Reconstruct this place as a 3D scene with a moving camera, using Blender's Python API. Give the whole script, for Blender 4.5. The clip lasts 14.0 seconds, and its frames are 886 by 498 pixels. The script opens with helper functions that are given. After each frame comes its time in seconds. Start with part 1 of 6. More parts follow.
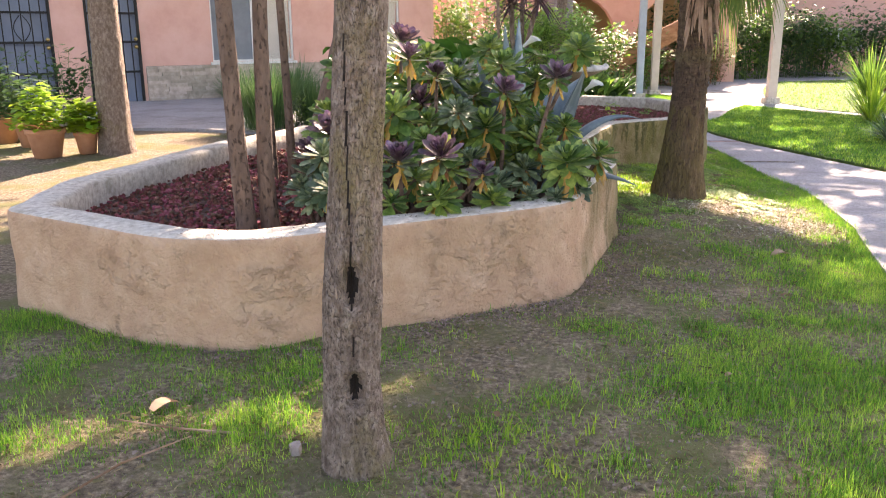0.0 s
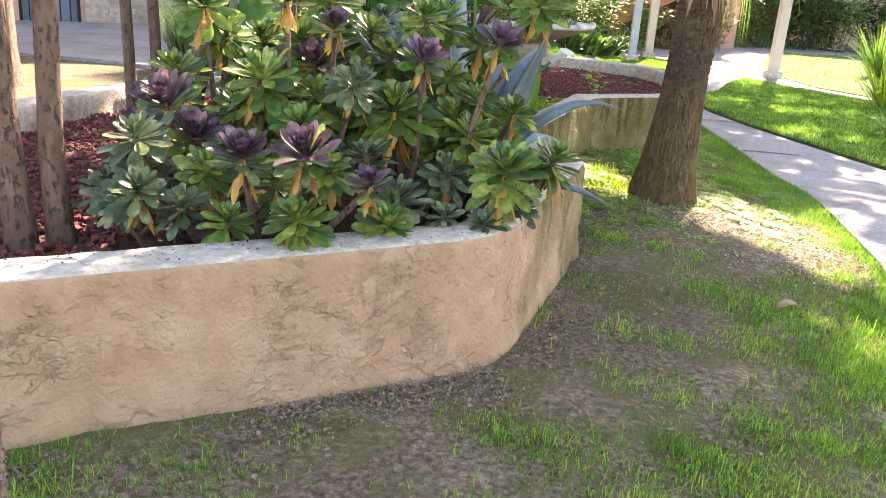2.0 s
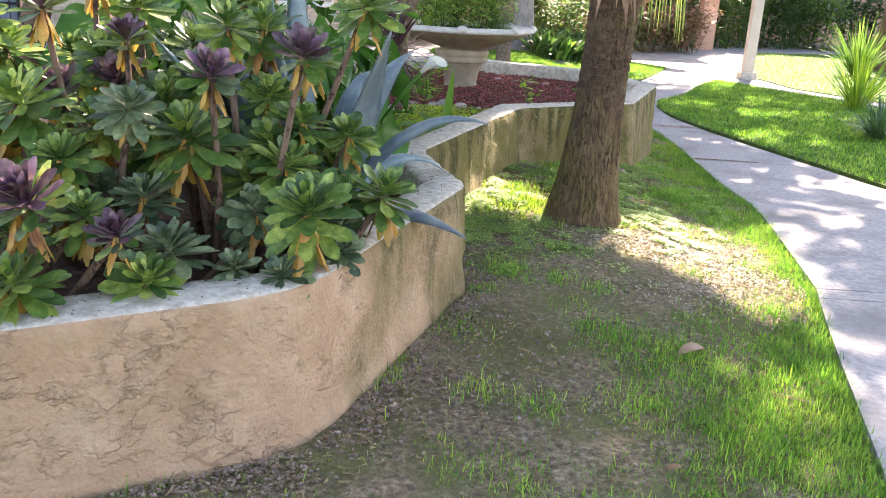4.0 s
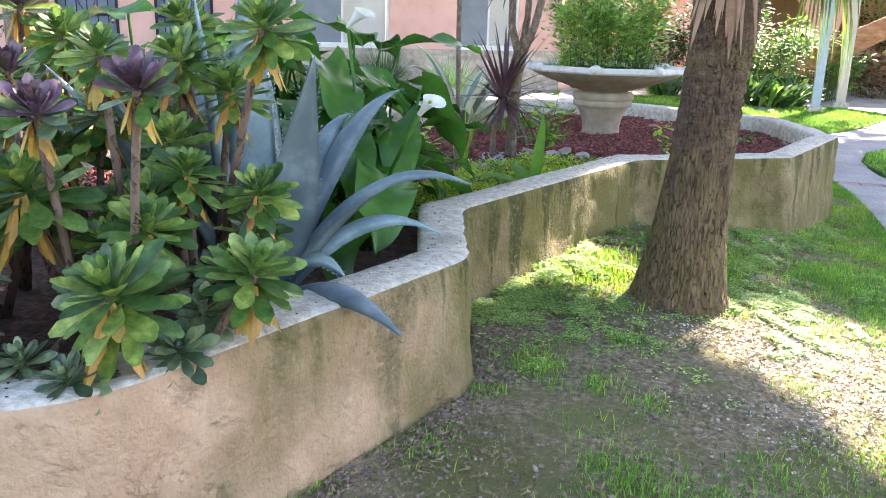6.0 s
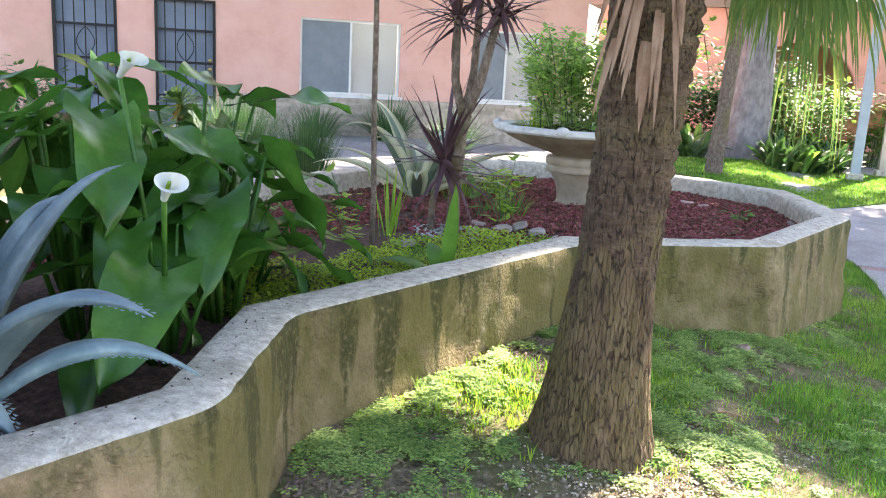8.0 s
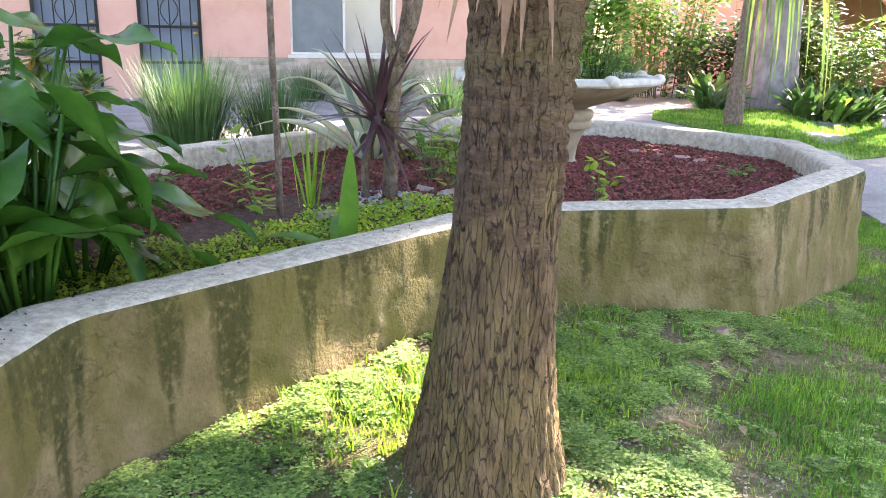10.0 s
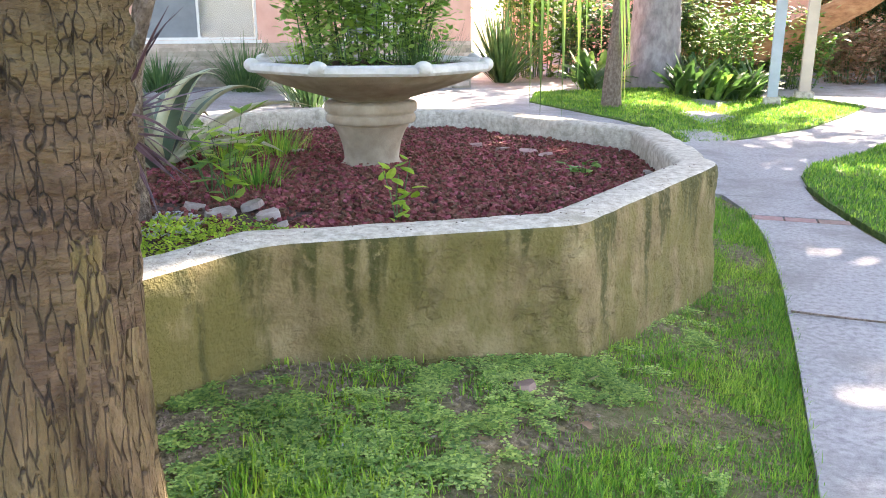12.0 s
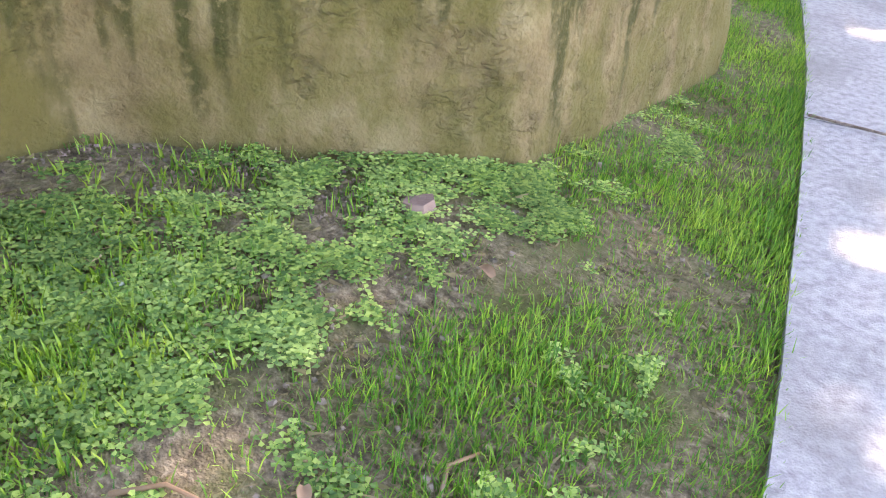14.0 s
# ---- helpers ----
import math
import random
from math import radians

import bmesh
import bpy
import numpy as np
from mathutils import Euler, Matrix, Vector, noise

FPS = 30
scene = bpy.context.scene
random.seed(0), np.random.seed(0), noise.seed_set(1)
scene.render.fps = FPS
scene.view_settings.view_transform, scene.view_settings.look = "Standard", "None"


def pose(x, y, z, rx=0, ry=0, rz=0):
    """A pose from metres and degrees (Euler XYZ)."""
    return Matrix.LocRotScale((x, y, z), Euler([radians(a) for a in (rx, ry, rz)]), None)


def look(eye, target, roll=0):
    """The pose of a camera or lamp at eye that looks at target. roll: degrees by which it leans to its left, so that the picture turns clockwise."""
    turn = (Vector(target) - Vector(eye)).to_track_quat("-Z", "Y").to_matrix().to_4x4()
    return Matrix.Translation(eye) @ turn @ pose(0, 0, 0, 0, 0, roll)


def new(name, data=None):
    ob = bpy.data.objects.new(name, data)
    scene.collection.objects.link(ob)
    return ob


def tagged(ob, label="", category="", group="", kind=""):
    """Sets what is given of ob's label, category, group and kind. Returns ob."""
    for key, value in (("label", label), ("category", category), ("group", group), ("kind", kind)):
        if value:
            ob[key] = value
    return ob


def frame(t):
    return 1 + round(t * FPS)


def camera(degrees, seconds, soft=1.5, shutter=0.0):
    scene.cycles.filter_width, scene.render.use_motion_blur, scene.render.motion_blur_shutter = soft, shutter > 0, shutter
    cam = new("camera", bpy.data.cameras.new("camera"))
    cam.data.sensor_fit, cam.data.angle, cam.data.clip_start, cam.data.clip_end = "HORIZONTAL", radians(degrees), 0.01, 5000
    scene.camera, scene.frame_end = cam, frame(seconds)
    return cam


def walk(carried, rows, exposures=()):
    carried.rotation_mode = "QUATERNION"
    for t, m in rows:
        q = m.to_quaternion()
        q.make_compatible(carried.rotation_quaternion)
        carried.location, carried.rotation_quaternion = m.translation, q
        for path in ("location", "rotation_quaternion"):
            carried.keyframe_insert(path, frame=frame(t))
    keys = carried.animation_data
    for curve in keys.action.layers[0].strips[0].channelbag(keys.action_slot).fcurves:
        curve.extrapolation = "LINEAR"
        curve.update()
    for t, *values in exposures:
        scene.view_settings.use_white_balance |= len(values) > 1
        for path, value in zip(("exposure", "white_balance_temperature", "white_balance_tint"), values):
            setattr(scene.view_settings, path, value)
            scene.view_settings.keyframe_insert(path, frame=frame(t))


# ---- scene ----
cam = camera(56.7, 14.0, soft=1.0, shutter=0.06)
PATH = [
    (0, (1.777, 0.559, 1.359), (1.685, 2.492, 0.855), -0.3),
    (0.1, (1.814, 0.62, 1.352), (1.712, 2.532, 0.775), -0.8),
    (0.5, (1.882, 0.875, 1.284), (1.775, 2.777, 0.675), 0.7),
    (0.9, (1.946, 1.172, 1.296), (1.836, 3.075, 0.691), 0.4),
    (1, (1.963, 1.257, 1.295), (1.854, 3.161, 0.691), 0.1),
    (1.5, (2.071, 1.638, 1.319), (2.048, 3.535, 0.686), 0.5),
    (2, (2.085, 1.953, 1.369), (2.045, 3.85, 0.737), 4.3),
    (2.5, (2.124, 2.175, 1.399), (2.091, 4.067, 0.751), 3.2),
    (3, (2.281, 2.323, 1.39), (2.232, 4.228, 0.781), 3.3),
    (3.5, (2.507, 2.404, 1.381), (2.466, 4.306, 0.766), 3.4),
    (4, (2.666, 2.53, 1.366), (2.626, 4.433, 0.751), 2.9),
    (4.2, (2.733, 2.631, 1.379), (2.69, 4.542, 0.791), 3.1),
    (6.3, (3.452, 3.574, 1.272), (2.861, 5.414, 0.756), 1.8),
    (6.5, (3.494, 3.688, 1.254), (2.904, 5.532, 0.753), 2.0),
    (7, (3.624, 3.971, 1.294), (2.966, 5.787, 0.776), 3.9),
    (7.5, (3.698, 4.262, 1.331), (3.043, 6.103, 0.903), 5.3),
    (7.7, (3.748, 4.359, 1.348), (3.088, 6.199, 0.924), 4.3),
    (9.8, (4.005, 5.23, 1.232), (3.276, 7.041, 0.794), 0.9),
    (10, (4.062, 5.324, 1.244), (3.304, 7.103, 0.736), 1.0),
    (10.5, (4.187, 5.512, 1.234), (3.465, 7.295, 0.688), 2.7),
    (11, (4.261, 5.787, 1.243), (3.695, 7.628, 0.703), 3.0),
    (11.5, (4.289, 6.052, 1.222), (3.736, 7.896, 0.682), -1.9),
    (12, (4.333, 6.305, 1.237), (3.767, 8.143, 0.689), 0.1),
    (12.5, (4.291, 6.514, 1.253), (3.719, 8.35, 0.704), 0.3),
    (13, (4.282, 6.684, 1.23), (3.708, 8.507, 0.641), -0.4),
    (13.5, (4.394, 6.899, 1.16), (3.831, 8.598, 0.269), 0.6),
    (14, (4.424, 7.142, 1.126), (3.944, 8.709, -0.02), 5.8),
]
EXPOSURES = [(0.0, 2.45, 8000, 29), (1.0, 2.72, 8100, 26), (3.0, 2.85, 7800, 23), (4.2, 2.78, 7450, 22), (6.4, 3.0, 6750, 19), (7.6, 2.85, 6900, 20), (9.8, 3.05, 7100, 22), (10.1, 3.1, 7100, 22), (10.5, 3.3, 7100, 24), (11.4, 3.12, 7350, 21), (12.5, 3.15, 7350, 20), (13.2, 3.3, 7350, 23), (14.0, 3.5, 7400, 26)]
walk(cam, [(t, look(eye, target, roll)) for t, eye, target, roll in PATH],
     exposures=EXPOSURES)

# ---- light ----
SUN_AZ, SUN_EL = 20.0, 34.0          # degrees from +y towards +x, and above the ground
world = bpy.data.worlds.new("sky")
scene.world = world
world.use_nodes = True
wn = world.node_tree
sky = wn.nodes.new("ShaderNodeTexSky")
sky.sky_type = "NISHITA"
sky.sun_disc = False
sky.sun_elevation = radians(SUN_EL)
sky.sun_rotation = radians(SUN_AZ)
wn.links.new(sky.outputs[0], wn.nodes["Background"].inputs[0])
wn.nodes["Background"].inputs[1].default_value = 0.115
sun_data = bpy.data.lights.new("sun", "SUN")
sun_data.energy, sun_data.angle, sun_data.color = 5.0, radians(0.6), (1.0, 0.93, 0.82)
sun = new("sun", sun_data)
SUN_WAY = Vector((math.sin(radians(SUN_AZ)) * math.cos(radians(SUN_EL)), math.cos(radians(SUN_AZ)) * math.cos(radians(SUN_EL)), math.sin(radians(SUN_EL))))
sun.matrix_world = look(SUN_WAY * 40, (0, 0, 0))


# ---- materials ----
def material(name, colours, scale=8.0, rough=0.8, bump=0.3, bump_scale=60.0, detail=6.0, metal=0.0, translucent=0.0,
             vary=0.0, island=False, stain=None, stain_scale=1.5, stain_at=(0.5, 0.65), stretch=(1, 1, 1), coat=0.0, distance=0.01,
             cracks=None, crack_shade=(0.05, 0.04, 0.03), crack_stretch=(1, 1, 1), crack_width=0.06, crack_mask=(0.4, 0.6), crack_level=0.5, crack_lines=True, plates=False):
    """A surface whose colour wanders between two or more colours, with a second, larger stain and fine relief."""
    m = bpy.data.materials.new(name)
    m.use_nodes = True
    nt = m.node_tree
    n, ln = nt.nodes, nt.links
    bsdf = n["Principled BSDF"]
    geo = n.new("ShaderNodeNewGeometry")
    mapping = n.new("ShaderNodeMapping")
    mapping.inputs["Scale"].default_value = stretch
    ln.new(geo.outputs["Position"], mapping.inputs["Vector"])
    noise_a = n.new("ShaderNodeTexNoise")
    noise_a.inputs["Scale"].default_value = scale
    noise_a.inputs["Detail"].default_value = detail
    noise_a.inputs["Roughness"].default_value = 0.62
    ln.new(mapping.outputs[0], noise_a.inputs["Vector"])
    ramp = n.new("ShaderNodeValToRGB")
    el = ramp.color_ramp.elements
    while len(el) < len(colours):
        el.new(0.5)
    for i, c in enumerate(colours):
        el[i].position = 0.32 + 0.36 * i / max(1, len(colours) - 1)
        el[i].color = (*c, 1)
    ln.new(noise_a.outputs["Fac"], ramp.inputs["Fac"])
    out = ramp.outputs["Color"]
    if stain:
        noise_b = n.new("ShaderNodeTexNoise")
        noise_b.inputs["Scale"].default_value = stain_scale
        noise_b.inputs["Detail"].default_value = 7.0
        noise_b.inputs["Roughness"].default_value = 0.65
        ln.new(mapping.outputs[0], noise_b.inputs["Vector"])
        sr = n.new("ShaderNodeValToRGB")
        sr.color_ramp.elements[0].position, sr.color_ramp.elements[1].position = stain_at
        ln.new(noise_b.outputs["Fac"], sr.inputs["Fac"])
        mix = n.new("ShaderNodeMix")
        mix.data_type = "RGBA"
        ln.new(sr.outputs["Color"], mix.inputs[0])
        ln.new(out, mix.inputs[6])
        mix.inputs[7].default_value = (*stain, 1)
        out = mix.outputs[2]
    height = None
    # cracks get dark shading in the colour as well, since relief shows weakly
    if cracks:
        warp = n.new("ShaderNodeTexNoise")
        warp.inputs["Scale"].default_value = cracks * 0.6
        warp.inputs["Detail"].default_value = 4.0
        ln.new(geo.outputs["Position"], warp.inputs["Vector"])
        add_v = n.new("ShaderNodeVectorMath")
        add_v.operation = "MULTIPLY_ADD"
        add_v.inputs[1].default_value = ((0.22 if plates else 0.8) / cracks,) * 3
        ln.new(warp.outputs["Color"], add_v.inputs[0])
        ln.new(geo.outputs["Position"], add_v.inputs[2])
        cmap = n.new("ShaderNodeMapping")
        cmap.inputs["Scale"].default_value = crack_stretch
        ln.new(add_v.outputs[0], cmap.inputs["Vector"])
        if plates:
            slit = n.new("ShaderNodeTexVoronoi")
            slit.feature = "DISTANCE_TO_EDGE"
            slit.inputs["Scale"].default_value = cracks
        else:
            slit = n.new("ShaderNodeTexNoise")
            slit.inputs["Scale"].default_value = cracks
            slit.inputs["Detail"].default_value = 2.5
        ln.new(cmap.outputs[0], slit.inputs["Vector"])
        near = n.new("ShaderNodeMath")
        near.operation = "SUBTRACT"
        near.inputs[1].default_value = crack_level
        ln.new(slit.outputs["Distance" if plates else "Fac"], near.inputs[0])
        size = n.new("ShaderNodeMath")
        size.operation = "ABSOLUTE" if crack_lines else "ADD"
        size.inputs[1].default_value = 0.0
        ln.new(near.outputs[0], size.inputs[0])
        line = n.new("ShaderNodeMapRange")
        line.inputs[1].default_value, line.inputs[2].default_value = 0.0, crack_width
        line.inputs[3].default_value, line.inputs[4].default_value = 1.0, 0.0
        ln.new(size.outputs[0], line.inputs[0])
        where = n.new("ShaderNodeTexNoise")
        where.inputs["Scale"].default_value = cracks * (0.6 if plates else 0.35)
        where.inputs["Detail"].default_value = 3.0
        ln.new(geo.outputs["Position"], where.inputs["Vector"])
        wr = n.new("ShaderNodeMapRange")
        wr.inputs[1].default_value, wr.inputs[2].default_value = crack_mask
        ln.new(where.outputs["Fac"], wr.inputs[0])
        crack = n.new("ShaderNodeMath")
        crack.operation = "MULTIPLY"
        ln.new(line.outputs[0], crack.inputs[0])
        ln.new(wr.outputs[0], crack.inputs[1])
        cm = n.new("ShaderNodeMix")
        cm.data_type = "RGBA"
        ln.new(crack.outputs[0], cm.inputs[0])
        ln.new(out, cm.inputs[6])
        cm.inputs[7].default_value = (*crack_shade, 1)
        out = cm.outputs[2]
        height = crack.outputs[0]
    if vary:
        hsv = n.new("ShaderNodeHueSaturation")
        rnd = geo.outputs["Random Per Island"]
        if not island:
            info = n.new("ShaderNodeObjectInfo")
            rnd = info.outputs["Random"]
        mr = n.new("ShaderNodeMapRange")
        mr.inputs[3].default_value, mr.inputs[4].default_value = 1 - vary, 1 + vary
        ln.new(rnd, mr.inputs[0])
        ln.new(mr.outputs[0], hsv.inputs["Value"])
        mr2 = n.new("ShaderNodeMapRange")
        mr2.inputs[3].default_value, mr2.inputs[4].default_value = 0.5 + vary * 0.07, 0.5 - vary * 0.07
        ln.new(rnd, mr2.inputs[0])
        ln.new(mr2.outputs[0], hsv.inputs["Hue"])
        ln.new(out, hsv.inputs["Color"])
        out = hsv.outputs["Color"]
    ln.new(out, bsdf.inputs["Base Color"])
    bsdf.inputs["Roughness"].default_value = rough
    bsdf.inputs["Metallic"].default_value = metal
    bsdf.inputs["Coat Weight"].default_value = coat
    if bump:
        noise_c = n.new("ShaderNodeTexNoise")
        noise_c.inputs["Scale"].default_value = bump_scale
        noise_c.inputs["Detail"].default_value = 8.0
        ln.new(mapping.outputs[0], noise_c.inputs["Vector"])
        b = n.new("ShaderNodeBump")
        b.inputs["Strength"].default_value = bump
        b.inputs["Distance"].default_value = distance
        if height is None:
            ln.new(noise_c.outputs["Fac"], b.inputs["Height"])
        else:
            sub = n.new("ShaderNodeMath")
            sub.operation = "MULTIPLY_ADD"
            sub.inputs[1].default_value = -1.5
            ln.new(height, sub.inputs[0])
            ln.new(noise_c.outputs["Fac"], sub.inputs[2])
            ln.new(sub.outputs[0], b.inputs["Height"])
        ln.new(b.outputs[0], bsdf.inputs["Normal"])
    if translucent:
        tr = n.new("ShaderNodeBsdfTranslucent")
        ln.new(out, tr.inputs["Color"])
        add = n.new("ShaderNodeMixShader")
        add.inputs[0].default_value = translucent
        ln.new(bsdf.outputs[0], add.inputs[1])
        ln.new(tr.outputs[0], add.inputs[2])
        ln.new(add.outputs[0], n["Material Output"].inputs["Surface"])
    return m


M = {}


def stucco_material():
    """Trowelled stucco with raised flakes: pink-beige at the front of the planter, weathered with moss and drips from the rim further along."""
    m = bpy.data.materials.new("stucco_weathered")
    m.use_nodes = True
    n, ln = m.node_tree.nodes, m.node_tree.links
    bsdf = n["Principled BSDF"]
    geo = n.new("ShaderNodeNewGeometry")
    xyz = n.new("ShaderNodeSeparateXYZ")
    ln.new(geo.outputs["Position"], xyz.inputs[0])

    def noise_of(scale, detail, stretch=(1, 1, 1), rough=0.6, distort=0.0):
        mp = n.new("ShaderNodeMapping")
        mp.inputs["Scale"].default_value = stretch
        ln.new(geo.outputs["Position"], mp.inputs["Vector"])
        t = n.new("ShaderNodeTexNoise")
        t.inputs["Scale"].default_value = scale
        t.inputs["Detail"].default_value = detail
        t.inputs["Roughness"].default_value = rough
        t.inputs["Distortion"].default_value = distort
        ln.new(mp.outputs[0], t.inputs["Vector"])
        return t.outputs["Fac"]

    def span(v, a, b, lo=0.0, hi=1.0):
        r = n.new("ShaderNodeMapRange")
        r.interpolation_type = "SMOOTHSTEP"
        for k, q in enumerate((a, b, lo, hi)):
            r.inputs[k + 1].default_value = q
        ln.new(v, r.inputs[0])
        return r.outputs[0]

    def calc(op, a, b):
        k = n.new("ShaderNodeMath")
        k.operation = op
        for q, v in ((0, a), (1, b)):
            if isinstance(v, (int, float)):
                k.inputs[q].default_value = v
            else:
                ln.new(v, k.inputs[q])
        return k.outputs[0]

    def ramp(v, stops):
        r = n.new("ShaderNodeValToRGB")
        el = r.color_ramp.elements
        while len(el) < len(stops):
            el.new(0.5)
        for e, (p, c) in zip(el, stops):
            e.position, e.color = p, (*c, 1)
        ln.new(v, r.inputs[0])
        return r.outputs[0]

    def blend(f, a, b):
        k = n.new("ShaderNodeMix")
        k.data_type = "RGBA"
        ln.new(f, k.inputs[0])
        ln.new(a, k.inputs[6])
        if isinstance(b, tuple):
            k.inputs[7].default_value = (*b, 1)
        else:
            ln.new(b, k.inputs[7])
        return k.outputs[2]

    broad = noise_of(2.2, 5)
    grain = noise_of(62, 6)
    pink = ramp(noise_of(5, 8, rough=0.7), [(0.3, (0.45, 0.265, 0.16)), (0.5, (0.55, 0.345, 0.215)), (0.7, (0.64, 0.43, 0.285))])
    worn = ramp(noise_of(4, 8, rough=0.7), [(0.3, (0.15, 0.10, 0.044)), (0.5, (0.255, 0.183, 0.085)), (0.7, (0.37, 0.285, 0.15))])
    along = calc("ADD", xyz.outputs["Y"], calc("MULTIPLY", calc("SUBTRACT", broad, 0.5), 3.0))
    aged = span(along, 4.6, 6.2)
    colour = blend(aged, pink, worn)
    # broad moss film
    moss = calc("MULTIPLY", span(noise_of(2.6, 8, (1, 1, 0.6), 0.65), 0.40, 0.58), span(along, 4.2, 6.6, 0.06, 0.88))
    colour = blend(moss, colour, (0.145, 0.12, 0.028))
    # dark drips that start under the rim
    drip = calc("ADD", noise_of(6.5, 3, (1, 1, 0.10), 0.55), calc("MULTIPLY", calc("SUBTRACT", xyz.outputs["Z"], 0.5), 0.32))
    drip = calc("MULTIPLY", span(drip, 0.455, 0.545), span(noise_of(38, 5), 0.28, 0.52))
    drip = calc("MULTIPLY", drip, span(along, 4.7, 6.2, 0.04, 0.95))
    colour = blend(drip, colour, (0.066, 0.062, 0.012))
    # grey dirt specks
    colour = blend(calc("MULTIPLY", span(noise_of(16, 8, (1, 1, 1), 0.75), 0.56, 0.72), 0.45), colour, (0.16, 0.115, 0.06))
    # flakes with crisp edges over a sandy face
    flake = span(noise_of(7.5, 7, (1, 1, 1.5), 0.58, 0.4), 0.48, 0.54)
    flake2 = span(noise_of(13, 6, (1, 1, 1.4), 0.6, 0.3), 0.53, 0.58)
    ln.new(colour, bsdf.inputs["Base Color"])
    bsdf.inputs["Roughness"].default_value = 0.93
    some = span(noise_of(3.5, 4), 0.48, 0.60)
    h = calc("MULTIPLY", calc("ADD", calc("MULTIPLY", flake, 0.45), calc("MULTIPLY", flake2, 0.5)), some)
    h = calc("ADD", h, calc("MULTIPLY", grain, 0.85))
    h = calc("ADD", h, calc("MULTIPLY", noise_of(11, 6), 0.9))
    b = n.new("ShaderNodeBump")
    b.inputs["Strength"].default_value = 0.9
    b.inputs["Distance"].default_value = 0.021
    ln.new(h, b.inputs["Height"])
    ln.new(b.outputs[0], bsdf.inputs["Normal"])
    return m


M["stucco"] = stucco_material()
M["cap"] = material("worn_concrete_cap", [(0.36, 0.315, 0.25), (0.54, 0.485, 0.40), (0.70, 0.65, 0.56)], 26.0, 0.95, 0.9, 90, stain=(0.30, 0.26, 0.19), stain_scale=4.5, stain_at=(0.54, 0.74), distance=0.012)
M["concrete"] = material("path_concrete", [(0.24, 0.225, 0.225), (0.345, 0.33, 0.33), (0.43, 0.415, 0.405)], 34.0, 0.9, 0.5, 150, stain=(0.21, 0.195, 0.185), stain_scale=1.6, stain_at=(0.47, 0.70))
M["soil"] = material("lawn_soil", [(0.085, 0.06, 0.036), (0.215, 0.16, 0.10), (0.42, 0.33, 0.22)], 42.0, 1.0, 1.0, 150, stain=(0.15, 0.145, 0.05), stain_scale=2.3, stain_at=(0.46, 0.60), distance=0.02)
M["mulch"] = material("dark_bed_soil", [(0.035, 0.017, 0.013), (0.08, 0.038, 0.028), (0.145, 0.08, 0.06)], 30.0, 1.0, 1.0, 60, distance=0.02)
# near-black colour that paints the shade inside the tree's hollows and seam
M["hollow"] = material("hollow_shade", [(0.012, 0.008, 0.006), (0.03, 0.02, 0.014)], 30.0, 1.0, 0.8, 60, distance=0.01)
M["lava"] = material("lava_rock", [(0.095, 0.024, 0.018), (0.20, 0.058, 0.042), (0.31, 0.13, 0.10)], 25.0, 0.95, 0.6, 160, vary=0.5, island=True)
M["grass"] = material("lawn_grass", [(0.085, 0.22, 0.025), (0.17, 0.38, 0.04), (0.32, 0.50, 0.075)], 2.5, 0.5, 0, translucent=0.45, vary=0.5, island=True)
M["clover"] = material("clover_leaves", [(0.17, 0.29, 0.075), (0.30, 0.46, 0.12), (0.44, 0.58, 0.20)], 3.0, 0.6, 0, translucent=0.4, vary=0.5, island=True)
M["sedum"] = material("bright_ground_cover", [(0.28, 0.44, 0.035), (0.44, 0.58, 0.06), (0.14, 0.34, 0.035)], 3.0, 0.65, 0, translucent=0.45, vary=0.3, island=True)
M["bark_palm"] = material("palm_bark", [(0.088, 0.05, 0.027), (0.14, 0.086, 0.046), (0.21, 0.138, 0.076)], 16.0, 0.95, 0.9, 90, stain=(0.145, 0.108, 0.034), stain_scale=2.2, stain_at=(0.42, 0.62), stretch=(1, 1, 0.5), distance=0.018,
                           cracks=64.0, crack_shade=(0.075, 0.044, 0.027), crack_stretch=(1, 1, 0.13), crack_width=0.07, crack_mask=(0.36, 0.56), crack_level=0.0, plates=True)
M["bark_palm_top"] = material("ringed_palm_bark", [(0.068, 0.037, 0.022), (0.115, 0.067, 0.04), (0.175, 0.11, 0.066)], 18.0, 0.95, 1.0, 60, distance=0.02, stretch=(0.6, 0.6, 2.0), stain=(0.14, 0.098, 0.045), stain_scale=2.2, stain_at=(0.50, 0.70),
                               cracks=62.0, crack_shade=(0.04, 0.023, 0.014), crack_stretch=(1, 1, 0.15), crack_width=0.06, crack_mask=(0.40, 0.60), crack_level=0.0, plates=True)
M["bark"] = material("tree_bark", [(0.17, 0.115, 0.083), (0.29, 0.21, 0.16), (0.43, 0.335, 0.265)], 34.0, 0.9, 1.0, 110, stain=(0.24, 0.19, 0.055), stain_scale=2.2, stain_at=(0.54, 0.70), stretch=(1, 1, 0.6), distance=0.03,
                      cracks=130.0, crack_shade=(0.125, 0.087, 0.066), crack_stretch=(1, 1, 0.32), crack_width=0.10, crack_mask=(0.44, 0.64), crack_level=0.0, plates=True)
M["bark_red"] = material("reddish_bark", [(0.11, 0.066, 0.044), (0.19, 0.122, 0.085)], 22.0, 0.9, 0.8, 50, stretch=(1, 1, 0.4), cracks=70.0, crack_shade=(0.06, 0.035, 0.022), crack_stretch=(1, 1, 0.4), crack_width=0.06, crack_level=0.40, crack_lines=False)
